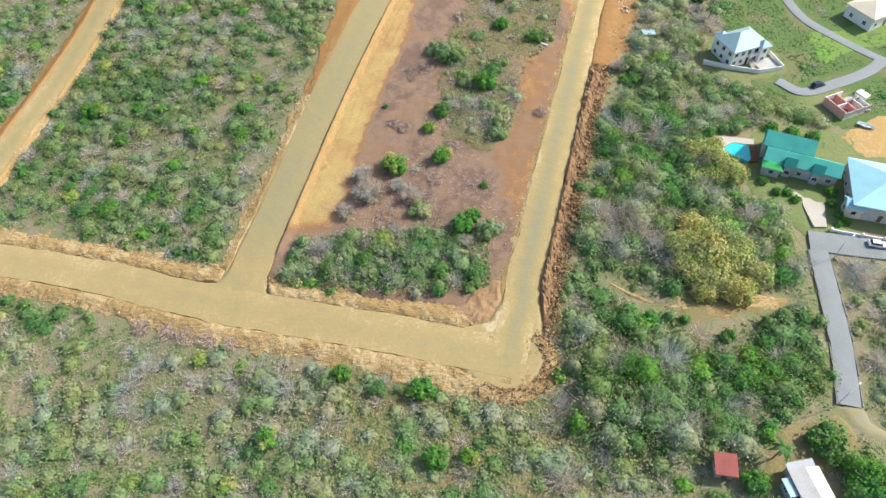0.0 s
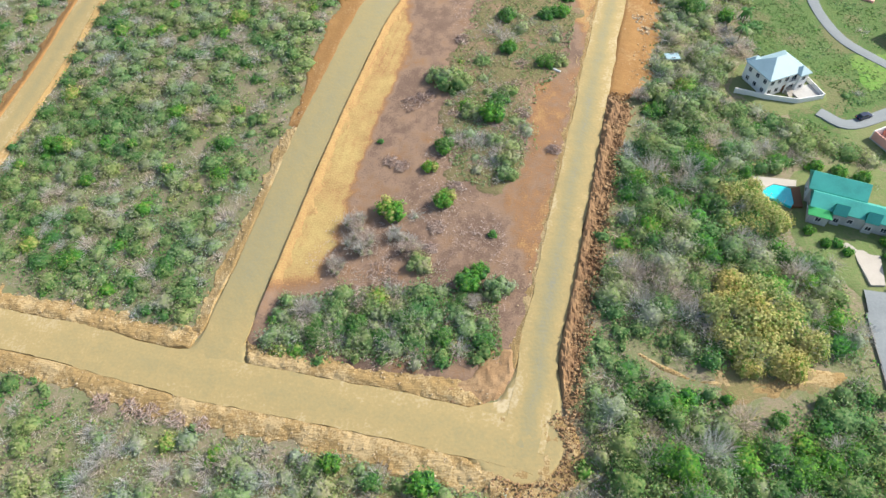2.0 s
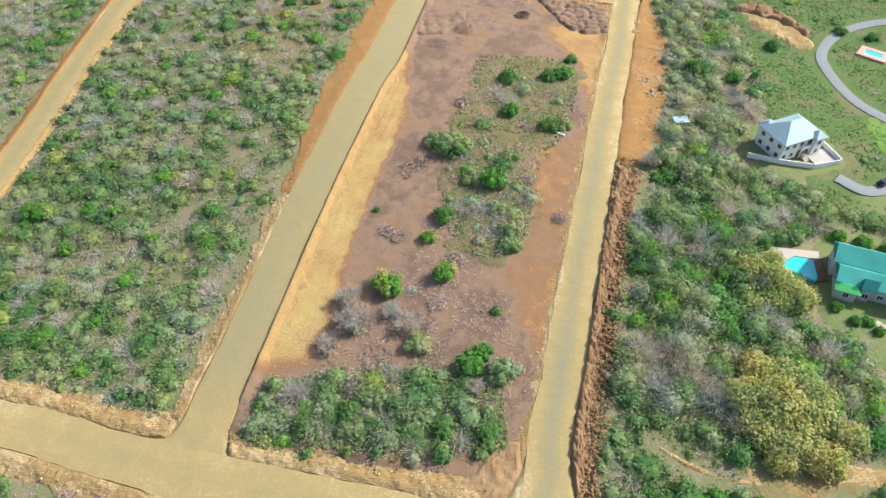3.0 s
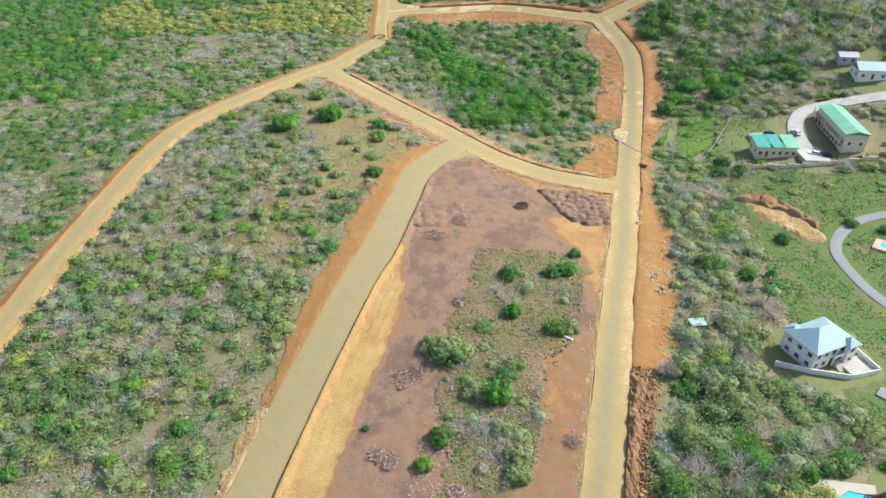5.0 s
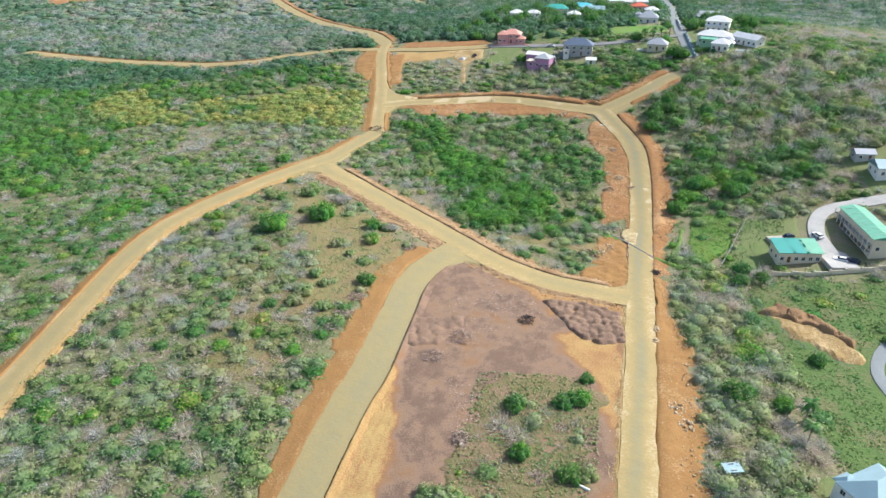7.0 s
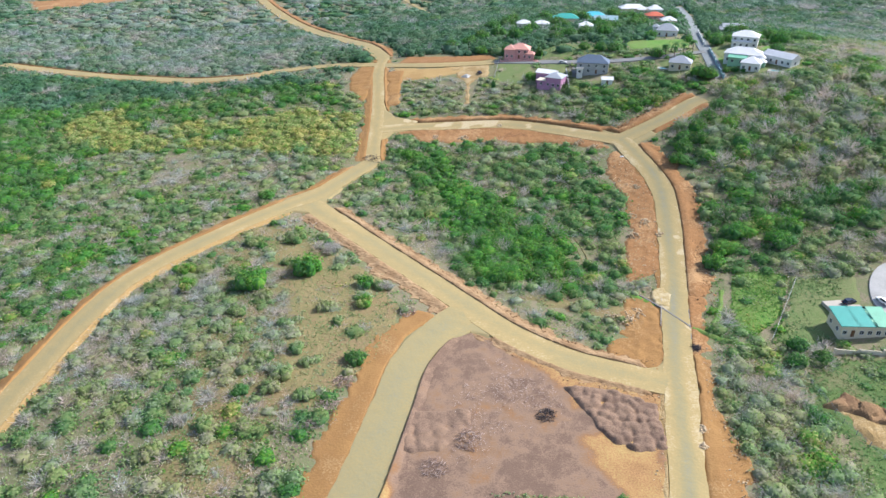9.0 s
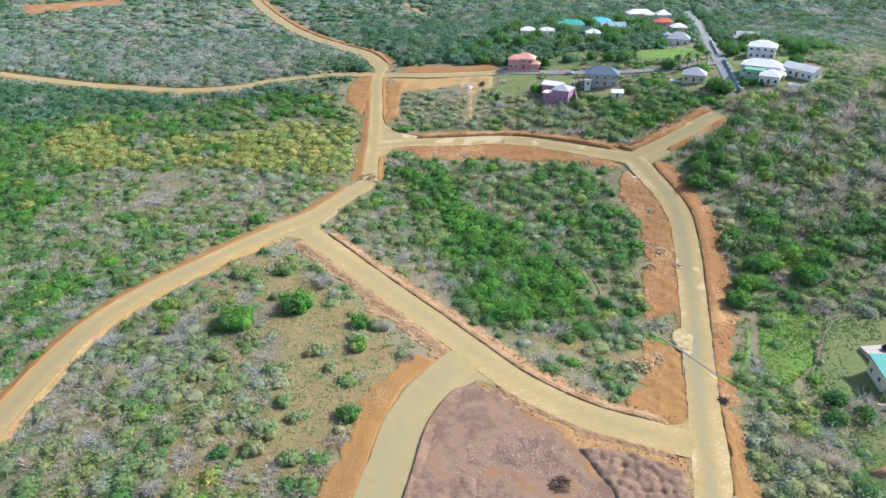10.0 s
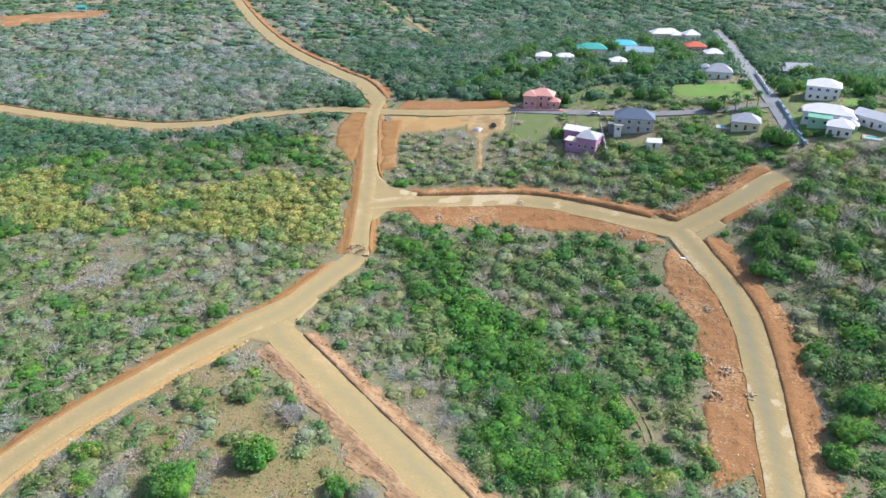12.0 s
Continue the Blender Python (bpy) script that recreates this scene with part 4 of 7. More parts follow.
def tufts(x, y, z, r, t, blades, card, rng, domes=True):
    """Lobes of foliage as triangles: a crumpled dome each, with leaf sprays standing out of it; pale leafless ones are twigs alone."""
    n = len(x)
    leafy = t > 1.5
    # domes: a top, a shoulder ring and a skirt ring of five
    d = np.flatnonzero(leafy & domes)
    m = len(d)
    a = np.arange(5) * (2 * np.pi / 5) + rng.uniform(0, 6.28, m)[:, None]
    ring1, ring2 = rng.uniform(0.38, 0.7, (m, 5)) * r[d, None], rng.uniform(0.62, 0.95, (m, 5)) * r[d, None]
    v = np.empty((m, 11, 3))
    v[:, 0] = np.stack([x[d] + rng.normal(0, 0.15, m) * r[d], y[d] + rng.normal(0, 0.15, m) * r[d], z[d] + r[d] * rng.uniform(0.6, 0.95, m)], -1)
    v[:, 1:6] = np.stack([x[d, None] + np.cos(a) * ring1, y[d, None] + np.sin(a) * ring1, z[d, None] + r[d, None] * rng.uniform(0.2, 0.65, (m, 5))], -1)
    v[:, 6:11] = np.stack([x[d, None] + np.cos(a + 0.6) * ring2, y[d, None] + np.sin(a + 0.6) * ring2, z[d, None] - r[d, None] * rng.uniform(0.3, 0.9, (m, 5))], -1)
    i = np.arange(5)
    j = (i + 1) % 5
    tri = np.concatenate([np.stack([0 * i, 1 + i, 1 + j], -1), np.stack([1 + i, 6 + i, 1 + j], -1), np.stack([1 + j, 6 + i, 6 + j], -1)])
    dome_f = (tri[None] + (np.arange(m) * 11)[:, None, None]).reshape(-1, 3)
    dome_h = np.repeat(np.clip(t[d] - 0.5, 0, 8) / 8, 11)
    # sprays
    c = np.repeat(np.arange(n), np.where(leafy, blades, int(blades * 1.6)))
    k = len(c)
    th, cz = rng.uniform(0, 2 * np.pi, k), rng.uniform(-0.1, 1, k)
    sz = np.sqrt(1 - cz * cz)
    dr = np.stack([np.cos(th) * sz, np.sin(th) * sz, cz], -1)
    twig = ~leafy[c]
    rr = r[c] * np.where(twig, rng.uniform(0.35, 1.0, k), rng.uniform(0.75, 1.2, k))
    p = np.stack([x[c], y[c], z[c]], -1) + dr * rr[:, None] * np.array([1, 1, 0.85])
    nrm = dr * 0.8 + rng.normal(0, 0.45, (k, 3)) + np.array([0, 0, 0.3 if domes else 0.8])
    nrm /= np.linalg.norm(nrm, axis=1)[:, None]
    side = np.cross(nrm, rng.normal(0, 1, (k, 3)))
    side /= np.linalg.norm(side, axis=1)[:, None] + 1e-9
    up = np.where(twig[:, None], dr + rng.normal(0, 0.35, (k, 3)), np.cross(nrm, side))
    s = (card * rng.uniform(0.6, 1.3, k))[:, None]
    wide, long = np.where(twig[:, None], s * 0.09, s * 0.5), np.where(twig[:, None], s * 1.1, s * 0.62)
    w = np.stack([p - side * wide - up * long * 0.5, p + side * wide - up * long * 0.4, p + up * long], 1).reshape(-1, 3)
    blade_f = np.arange(3 * k).reshape(-1, 3) + m * 11
    blade_h = np.repeat(np.clip(t[c] + rng.normal(0, 0.45, k), 0, 8) / 8, 3)
    return np.concatenate([v.reshape(-1, 3), w]), np.concatenate([dome_f, blade_f]), np.concatenate([dome_h, blade_h])


def look_up(raster, x, y):
    return raster[np.clip(((y - RY0) / CELL).astype(int), 0, NY - 1), np.clip(((x - RX0) / CELL).astype(int), 0, NX - 1)]


def crown_shape(th, cz, p, r, h):
    """Point of a lobed crown in the direction (th, cz), base on the ground."""
    k = 1 + 0.16 * np.sin(3 * th + p[0] + 2.5 * cz) + 0.13 * np.sin(5 * th + p[1] - 4 * cz) + 0.10 * np.sin(2 * th + p[2] + 6 * cz)
    sz = np.sqrt(np.clip(1 - cz * cz, 0, 1))
    return np.stack([np.cos(th) * sz * r * k, np.sin(th) * sz * r * k, h * (0.12 + 0.88 * cz * (0.72 + 0.28 * k))], -1)


def bushes(x, y, z, r, h, t, cards, card, rng, sides=8):
    """Crowns: a lobed core each, leaf sprays standing out of it, and bare twigs where the leaves are off."""
    n = len(x)
    ph = rng.uniform(0, 6.28, (3, n))
    base = np.stack([x, y, z], -1)
    # cores
    ring_n = sides or 5
    a = (np.arange(ring_n) * 2 * np.pi / ring_n)[None] + rng.uniform(0, 6.28, n)[:, None]
    shrink = np.where(t < 1.5, 0.35, 0.70)
    rings = [crown_shape(a, np.full_like(a, c), ph[:, :, None], (r * shrink)[:, None], (h * shrink)[:, None]) for c in (0.72, 0.12)]
    top = crown_shape(a[:, :1], np.full((n, 1), 0.99), ph[:, :, None], (r * shrink)[:, None], (h * shrink)[:, None])
    foot = rings[-1] * np.array([0.9, 0.9, 0]) - np.array([0, 0, 0.6])
    v = np.concatenate([top, *rings, foot], 1)
    v = v + rng.normal(0, 0.08, v.shape) * np.stack([r, r, 0.5 * h], -1)[:, None] + base[:, None]
    i = np.arange(ring_n)
    j = (i + 1) % ring_n
    tri = [np.stack([0 * i, 1 + i, 1 + j], -1)]
    for q in range(len(rings)):
        o = 1 + q * ring_n
        tri += [np.stack([o + i, o + ring_n + i, o + j], -1), np.stack([o + j, o + ring_n + i, o + ring_n + j], -1)]
    tri = np.concatenate(tri)
    m = v.shape[1]
    if not sides:
        v, m, tri = np.zeros((n, 0, 3)), 0, np.zeros((0, 3), int)
    core_f = (tri[None] + (np.arange(n) * m)[:, None, None]).reshape(-1, 3)
    core_h = np.clip(np.where(t < 1.5, 2.0, t)[:, None] + rng.normal(0, 0.35, (n, m)), 1.6, 8).ravel() / 8
    # sprays and twigs
    many = np.maximum((cards * (r / r.mean()) ** 2 * np.where(t < 1.5, 1.5, 1.0)).astype(int), 6)
    c = np.repeat(np.arange(n), many)
    k = len(c)
    th, cz = rng.uniform(0, 2 * np.pi, k), rng.uniform(0.0, 1, k) ** 0.8
    on = crown_shape(th, cz, ph[:, c], r[c], h[c])
    tc = t[c] + rng.normal(0, 0.6, k)
    twig = (t[c] < 1.5) | (rng.uniform(0, 1, k) < np.clip(0.42 - 0.10 * (t[c] - 1.5), 0.02, 1) * (t[c] < 6.8))
    tc = np.where((t[c] > 4.4) & (t[c] < 6.4), np.clip(tc, 3.6, 6.25), tc)
    out = on / np.stack([r[c], r[c], h[c]], -1) ** 2
    out /= np.linalg.norm(out, axis=1)[:, None]
    ray = on / np.linalg.norm(on, axis=1)[:, None]
    p = base[c] + on * np.where(twig, rng.uniform(0.3, 1.02, k), rng.uniform(0.0 if not sides else 0.6, 1.14, k) ** 0.7)[:, None]
    nrm = out * 0.9 + rng.normal(0, 0.45, (k, 3)) + np.array([0, 0, 0.25])
    nrm /= np.linalg.norm(nrm, axis=1)[:, None]
    side = np.cross(nrm, rng.normal(0, 1, (k, 3)))
    side /= np.linalg.norm(side, axis=1)[:, None] + 1e-9
    up = np.where(twig[:, None], ray + rng.normal(0, 0.32, (k, 3)) + np.array([0, 0, 0.15]), np.cross(nrm, side))
    s = (card * rng.uniform(0.55, 1.35, k))[:, None]
    reach = np.maximum(1.6 * card, 0.36 * r[c])[:, None] * rng.uniform(0.5, 1.3, k)[:, None]
    wide, long = np.where(twig[:, None], s * 0.11, s * 0.52), np.where(twig[:, None], reach, s * 0.66)
    w = np.stack([p - side * wide - up * long * 0.5, p + side * wide - up * long * 0.4, p + up * long], 1).reshape(-1, 3)
    card_f = np.arange(3 * k).reshape(-1, 3) + n * m
    card_h = np.repeat(np.clip(np.where(twig, np.clip(tc - 1.6, 0, 1.3), np.maximum(tc, 1.7)), 0, 8) / 8, 3)
    return np.concatenate([v.reshape(-1, 3), w]), np.concatenate([core_f, card_f]), np.concatenate([core_h, card_h])


def thicket(name, y0, y1, spacing, seed, label, cards, card, cat="bushes", mat=M_LEAF, low=False):
    """A cover of bushes or trees over a stretch of the hillside, each crown of its own size, height and colour."""
    rng = np.random.default_rng(seed)
    fan = 0.42 if y0 < 520 else 0.49
    half = 85 + fan * y1
    x, y = np.meshgrid(np.arange(-half, half, spacing), np.arange(y0, y1, spacing * 0.9))
    x[1::2] += spacing / 2
    x, y = (x + rng.uniform(-0.42, 0.42, x.shape) * spacing).ravel(), (y + rng.uniform(-0.42, 0.42, y.shape) * spacing).ravel()
    near = np.abs(x) < 85 + fan * y
    x, y = x[near], y[near]
    q = rng.uniform(0, 1, len(x)) ** 1.4
    tl = look_up(tall, x, y)
    r = spacing * ((0.78 if low else 0.50) + 0.46 * q) * np.clip(0.8 + 0.08 * tl, 0.85, 1.25)
    f = look_up(free, x, y)
    edge = np.minimum.reduce([look_up(free, x + 0.75 * r * a, y + 0.75 * r * b) for a, b in ((1, 0), (-1, 0), (0, 1), (0, -1))])
    r = np.where(edge < 0.05, r * 0.6, r)
    thin = np.where(tl > 2.8, 0.06, np.clip(1.6 * vnoise(x, y, 30.0, 900) + 0.5 * vnoise(x, y, 9.0, 903) - 0.9, 0.02, 0.6)) * (0.5 if low else 1)          # share of the gaps
    keep = rng.uniform(0, 1, len(x)) < f * (1.12 - thin)
    x, y, r, q, tl = x[keep], y[keep], r[keep], q[keep], tl[keep]
    tn, vr = look_up(tone, x, y), look_up(vary, x, y)
    t = tn + vr * (rng.normal(0, 0.75, len(x)) + 1.7 * rough(x, y, 12.0, 901))
    u = rng.uniform(0, 1, len(x))
    t = np.where(u < (0.13 + 0.07 * ((y > 190) & (y < 430))) * vr, rng.uniform(0.1, 1.1, len(x)), np.where(u > 1 - 0.045 * vr, rng.uniform(6.0, 7.0, len(x)), t))
    t = np.where(tn > 6.8, np.where(u < 0.03, 4.5, np.clip(t, 7.1, 8)), t)
    if low:
        t = np.where((t > 1.5) & (t < 4.2), t + 0.5, t)
    h = tl * (0.50 + 0.55 * q + 0.15 * rng.uniform(0, 1, len(x))) * (0.4 if low else 0.88)
    v, fc, hv = bushes(x, y, land(x, y), r, h, np.clip(t, 0, 8), cards, card, rng, 0 if low else 7)
    return tagged(sheet(name, v, fc, mat, True, hv), label, cat, kind="stuff")


thicket("dry_thicket", 12, 190, 4.3, 801, "grey-green and leafless bushes over the dry slope", 165, 0.46)
thicket("undergrowth", 12, 190, 2.3, 802, "low dusty shrubs between the bushes", 31, 0.45, low=True)
thicket("dry_thicket", 190, 340, 4.6, 811, "grey-green and leafless bushes over the dry slope", 110, 0.55)
thicket("undergrowth", 190, 340, 2.7, 812, "low dusty shrubs between the bushes", 28, 0.54, low=True)
thicket("green_thicket", 340, 520, 5.2, 821, "mixed green and grey bushes over the slope", 68, 0.76)
thicket("undergrowth", 340, 520, 3.2, 822, "low mixed shrubs between the bushes", 20, 0.75, low=True)
# From here on the leaf colour carries painted-in haze.
thicket("wood", 520, 760, 7.0, 831, "mixed dry and green woodland behind the houses", 48, 1.15, "trees", M_HAZED_WOOD)
thicket("undergrowth", 520, 760, 4.6, 832, "shrubs under the woodland", 13, 1.2, "bushes", M_HAZED_WOOD, True)
thicket("far_wood", 760, 1260, 11.2, 841, "dry woodland on the far slope", 21, 2.2, "trees", M_HAZED_WOOD)

def grass(name, poly, n, tone_, seed, label, bare=False):
    """Tussocks of long grass scattered over a polygon."""
    rng = np.random.default_rng(seed)
    p = np.array(poly, float)
    x, y = rng.uniform(p[:, 0].min(), p[:, 0].max(), n), rng.uniform(p[:, 1].min(), p[:, 1].max(), n)
    ok = (poly_gap(poly, x, y) > 0) & (road_gap(x, y) > 3) & (rng.uniform(0, 1, n) < 0.75 + 0.6 * rough(x, y, 9.0, seed))
    for q in (() if bare else BARE):
        ok &= poly_gap(q, x, y) < 0
    for bx, by, br in BUILT:
        ok &= np.hypot(x - bx, y - by) > br * 0.75
    for line, half in PAVED.values():
        ok &= line.dist(x, y) > half + 0.8
    x, y = x[ok], y[ok]
    t = np.clip(tone_ + 1.0 * rough(x, y, 12.0, seed + 1) + rng.normal(0, 0.4, len(x)), 1.7, 8)
    v, f, hv = tufts(x, y, land(x, y) + (0.4 if bare else 0.05), rng.uniform(0.15, 0.4, len(x)), t, 4, 0.42, rng, False)
    return tagged(sheet(name, v, f, M_LEAF, True, hv), label, "grass", kind="stuff")


grass("grass_tussocks", MEADOWS["east"], 15000, 4.0, 851, "long green grass in tussocks on the slope")
grass("grass_tussocks", MEADOWS["dry"], 9000, 2.9, 853, "dry olive grass in tussocks on the slope")
grass("grass_tussocks", DRY[0], 9000, 2.6, 857, "dry olive and brown grass below the road")
grass("grass_tussocks", GREEN, 4500, 5.8, 859, "bright green grass in tussocks beside the clay cut")
grass("grass_tussocks", LAWNS[0], 3500, 4.2, 861, "worn green grass of the fenced yard")
grass("grass_tussocks", [(-42, 101), (-39, 114), (-15, 115), (11, 111), (12, 95), (-10, 96)], 6000, 3.0, 863, "dry olive grass and brush among the bushes on the lot", True)
grass("grass_tussocks", ROUGH, 7000, 2.7, 855, "olive grass in tussocks on the cleared lot", True)

# ---- helpers for things ----


def part(name, bm, mat, parent, label=""):
    """Link a bmesh as one part under a thing or a part."""
    me = bpy.data.meshes.new(name)
    bmesh.ops.recalc_face_normals(bm, faces=bm.faces)
    bm.to_mesh(me)
    bm.free()
    me.materials.append(mat)
    ob = new(name, me)
    ob.parent = parent
    return tagged(ob, label)


def box(bm, x0, x1, y0, y1, z0, z1):
    v = [bm.verts.new((x, y, z)) for z in (z0, z1) for x, y in ((x0, y0), (x1, y0), (x1, y1), (x0, y1))]
    for q in ((0, 1, 2, 3), (4, 7, 6, 5), (0, 4, 5, 1), (1, 5, 6, 2), (2, 6, 7, 3), (3, 7, 4, 0)):
        bm.faces.new([v[i] for i in q])
    return bm


def boxes(*dims):
    bm = bmesh.new()
    for d in dims:
        box(bm, *d)
    return bm


def prism(pts, z0, z1):
    """Flat-topped block over an outline given anticlockwise or clockwise."""
    bm = bmesh.new()
    lo_, hi_ = [bm.verts.new((x, y, z0)) for x, y in pts], [bm.verts.new((x, y, z1)) for x, y in pts]
    bm.faces.new(hi_)
    for i in range(len(pts)):
        j = (i + 1) % len(pts)
        bm.faces.new((lo_[i], lo_[j], hi_[j], hi_[i]))
    bmesh.ops.recalc_face_normals(bm, faces=bm.faces[:])
    return bm


def tube(bm, a, b, ra, rb, n=7):
    a, b = Vector(a), Vector(b)
    q = (b - a).to_track_quat("Z", "Y")
    ring = [[bm.verts.new(p + q @ Vector((math.cos(i * 2 * math.pi / n) * r, math.sin(i * 2 * math.pi / n) * r, 0))) for i in range(n)] for p, r in ((a, ra), (b, rb))]
    for i in range(n):
        j = (i + 1) % n
        bm.faces.new((ring[0][i], ring[0][j], ring[1][j], ring[1][i]))
    bm.faces.new(ring[0][::-1])
    bm.faces.new(ring[1])


def holder(name, x, y, rot, label, cat, group="", sink=0.0):
    e = new(name)
    e.empty_display_size = 0.5
    e.matrix_world = pose(x, y, float(land(x, y)) - sink, 0, 0, rot)
    return tagged(e, label, cat, group)


def plain(name, c, rough_=0.7, metal=0.0, var=0.12, fine=3.0):
    """Painted or plain surface with slight dirt and fading."""
    d = tuple(v * (1 - var) for v in c)
    l = tuple(min(1, v * (1 + var * 0.6)) for v in c)
    return material(name, [d, c, l], 1.0, rough_, 0.1, fine, metal, big=0.3)


P_WHITE = plain("white_paint", (0.72, 0.71, 0.68))
P_WROOF = plain("white_roof_paint", (0.70, 0.70, 0.69), 0.6)
P_PALE = plain("weathered_pale_roof", (0.50, 0.49, 0.46), 0.6, var=0.25)
P_CREAM = plain("cream_paint", (0.66, 0.58, 0.44))
P_PINK = plain("pink_paint", (0.64, 0.34, 0.32))
P_PURPLE = plain("purple_paint", (0.46, 0.24, 0.38))
P_GREEN = plain("pale_green_paint", (0.34, 0.55, 0.36))
P_GREY = plain("grey_render", (0.42, 0.42, 0.41), var=0.25)
P_DRAIN = plain("dirty_concrete", (0.20, 0.19, 0.175), var=0.4)
P_BLOCK = plain("bare_blockwork", (0.36, 0.33, 0.30), var=0.3)
P_SALMON = plain("salmon_roof", (0.68, 0.34, 0.27))
P_ROOFB = plain("light_blue_roof", (0.30, 0.43, 0.465), 0.5)
P_ROOFP = plain("pale_blue_roof", (0.33, 0.60, 0.67), 0.5)
P_TEAL = plain("teal_roof", (0.065, 0.37, 0.31), 0.5, var=0.2)
P_TURQ = plain("turquoise_roof", (0.05, 0.30, 0.255), 0.5)
P_MINT = plain("green_metal_roof", (0.17, 0.43, 0.29), 0.5, var=0.2)
P_SEAM = plain("bleached_roof_seam", (0.45, 0.60, 0.52), 0.5)
P_SKY = plain("blue_roof", (0.10, 0.48, 0.62), 0.45)
P_SLATE = plain("dark_blue_grey_roof", (0.12, 0.16, 0.22), 0.6)
P_GREYR = plain("grey_roof", (0.36, 0.38, 0.41), 0.6)
P_REDR = plain("red_roof", (0.55, 0.13, 0.07), 0.6)
P_RUST = plain("rusty_red_sheet_roof", (0.24, 0.06, 0.05), 0.6, var=0.4)
P_AWN = plain("bright_green_awning", (0.08, 0.50, 0.16), 0.6)
P_WATER = plain("pool_water", (0.03, 0.52, 0.58), 0.05, var=0.25)
P_TILE = plain("pale_paving", (0.42, 0.38, 0.32))
P_WOOD = plain("brown_door", (0.16, 0.08, 0.04))
P_GLASS = plain("dark_window_glass", (0.03, 0.04, 0.05), 0.08)
P_BLACK = plain("black_rubber", (0.02, 0.02, 0.02))
P_DARKCAR = plain("dark_car_paint", (0.02, 0.03, 0.06), 0.25)
P_WHITECAR = plain("white_car_paint", (0.75, 0.75, 0.75), 0.25)
P_LAMP = plain("pale_lens", (0.7, 0.7, 0.65), 0.2)
P_STICK = material("dry_branches", [(0.20, 0.13, 0.11), (0.34, 0.25, 0.20), (0.46, 0.38, 0.33)], 1.0, 0.95, 0.3, 3.0, island=0.5, spread=(0.4, 1.0))
P_CHAR = material("burnt_branches", [(0.02, 0.02, 0.025), (0.07, 0.06, 0.06), (0.16, 0.13, 0.11)], 1.0, 0.95, 0.3, 3.0, island=0.5, spread=(0.4, 1.0))


def roof_mesh(kind, w, d, z, rise, over, thick=0.18):
    """A roof slab with eaves: hip, gable, flat or shed."""
    bm = bmesh.new()
    a, b = w / 2 + over, d / 2 + over
    if kind == "flat":
        return box(bm, -a, a, -b, b, z, z + 0.25)
    if a >= b:
        ridge = (a - b if kind == "hip" else a)
        tops = [(-ridge, 0), (ridge, 0)]
    else:
        ridge = (b - a if kind == "hip" else b)
        tops = [(0, -ridge), (0, ridge)]
    if kind == "shed":
        tops = [(-a, b), (a, b)]
    lay = []
    for dz in (0, thick):
        base = [bm.verts.new((x, y, z + dz)) for x, y in ((-a, -b), (a, -b), (a, b), (-a, b))]
        t = [bm.verts.new((x, y, z + dz + rise)) for x, y in tops]
        if a >= b or kind == "shed":
            if kind == "shed":
                fs = [(base[0], base[1], t[1], t[0])]
            else:
                fs = [(base[0], base[1], t[1], t[0]), (base[2], base[3], t[0], t[1]), (base[1], base[2], t[1]), (base[3], base[0], t[0])]
        else:
            fs = [(base[1], base[2], t[1], t[0]), (base[3], base[0], t[0], t[1]), (base[0], base[1], t[0]), (base[2], base[3], t[1])]
        for q in fs:
            bm.faces.new(q)
        lay.append(base if kind != "shed" else [base[0], base[1], t[1], t[0]])
    for i in range(4):
        j = (i + 1) % 4
        bm.faces.new((lay[0][i], lay[0][j], lay[1][j], lay[1][i]))
    return bm


def add_window(parent, cx_, cy_, cz_, side, w=1.1, h=1.2, name="window"):
    """A framed window set on a wall; side: 0 -y, 1 +x, 2 +y, 3 -x."""
    turn = Matrix.Rotation(radians((0, 90, 180, 270)[side]), 4, "Z")
    bm = boxes((-w / 2 - 0.08, w / 2 + 0.08, -0.07, 0.02, h / 2, h / 2 + 0.1), (-w / 2 - 0.12, w / 2 + 0.12, -0.10, 0.02, -h / 2 - 0.1, -h / 2),
               (-w / 2 - 0.08, -w / 2, -0.07, 0.02, -h / 2, h / 2), (w / 2, w / 2 + 0.08, -0.07, 0.02, -h / 2, h / 2), (-0.03, 0.03, -0.05, 0.02, -h / 2, h / 2))
    f = part(name, bm, P_WHITE, parent)
    f.matrix_local = Matrix.Translation((cx_, cy_, cz_)) @ turn
    part("pane", boxes((-w / 2, w / 2, -0.03, 0.01, -h / 2, h / 2)), P_GLASS, f)
    return f


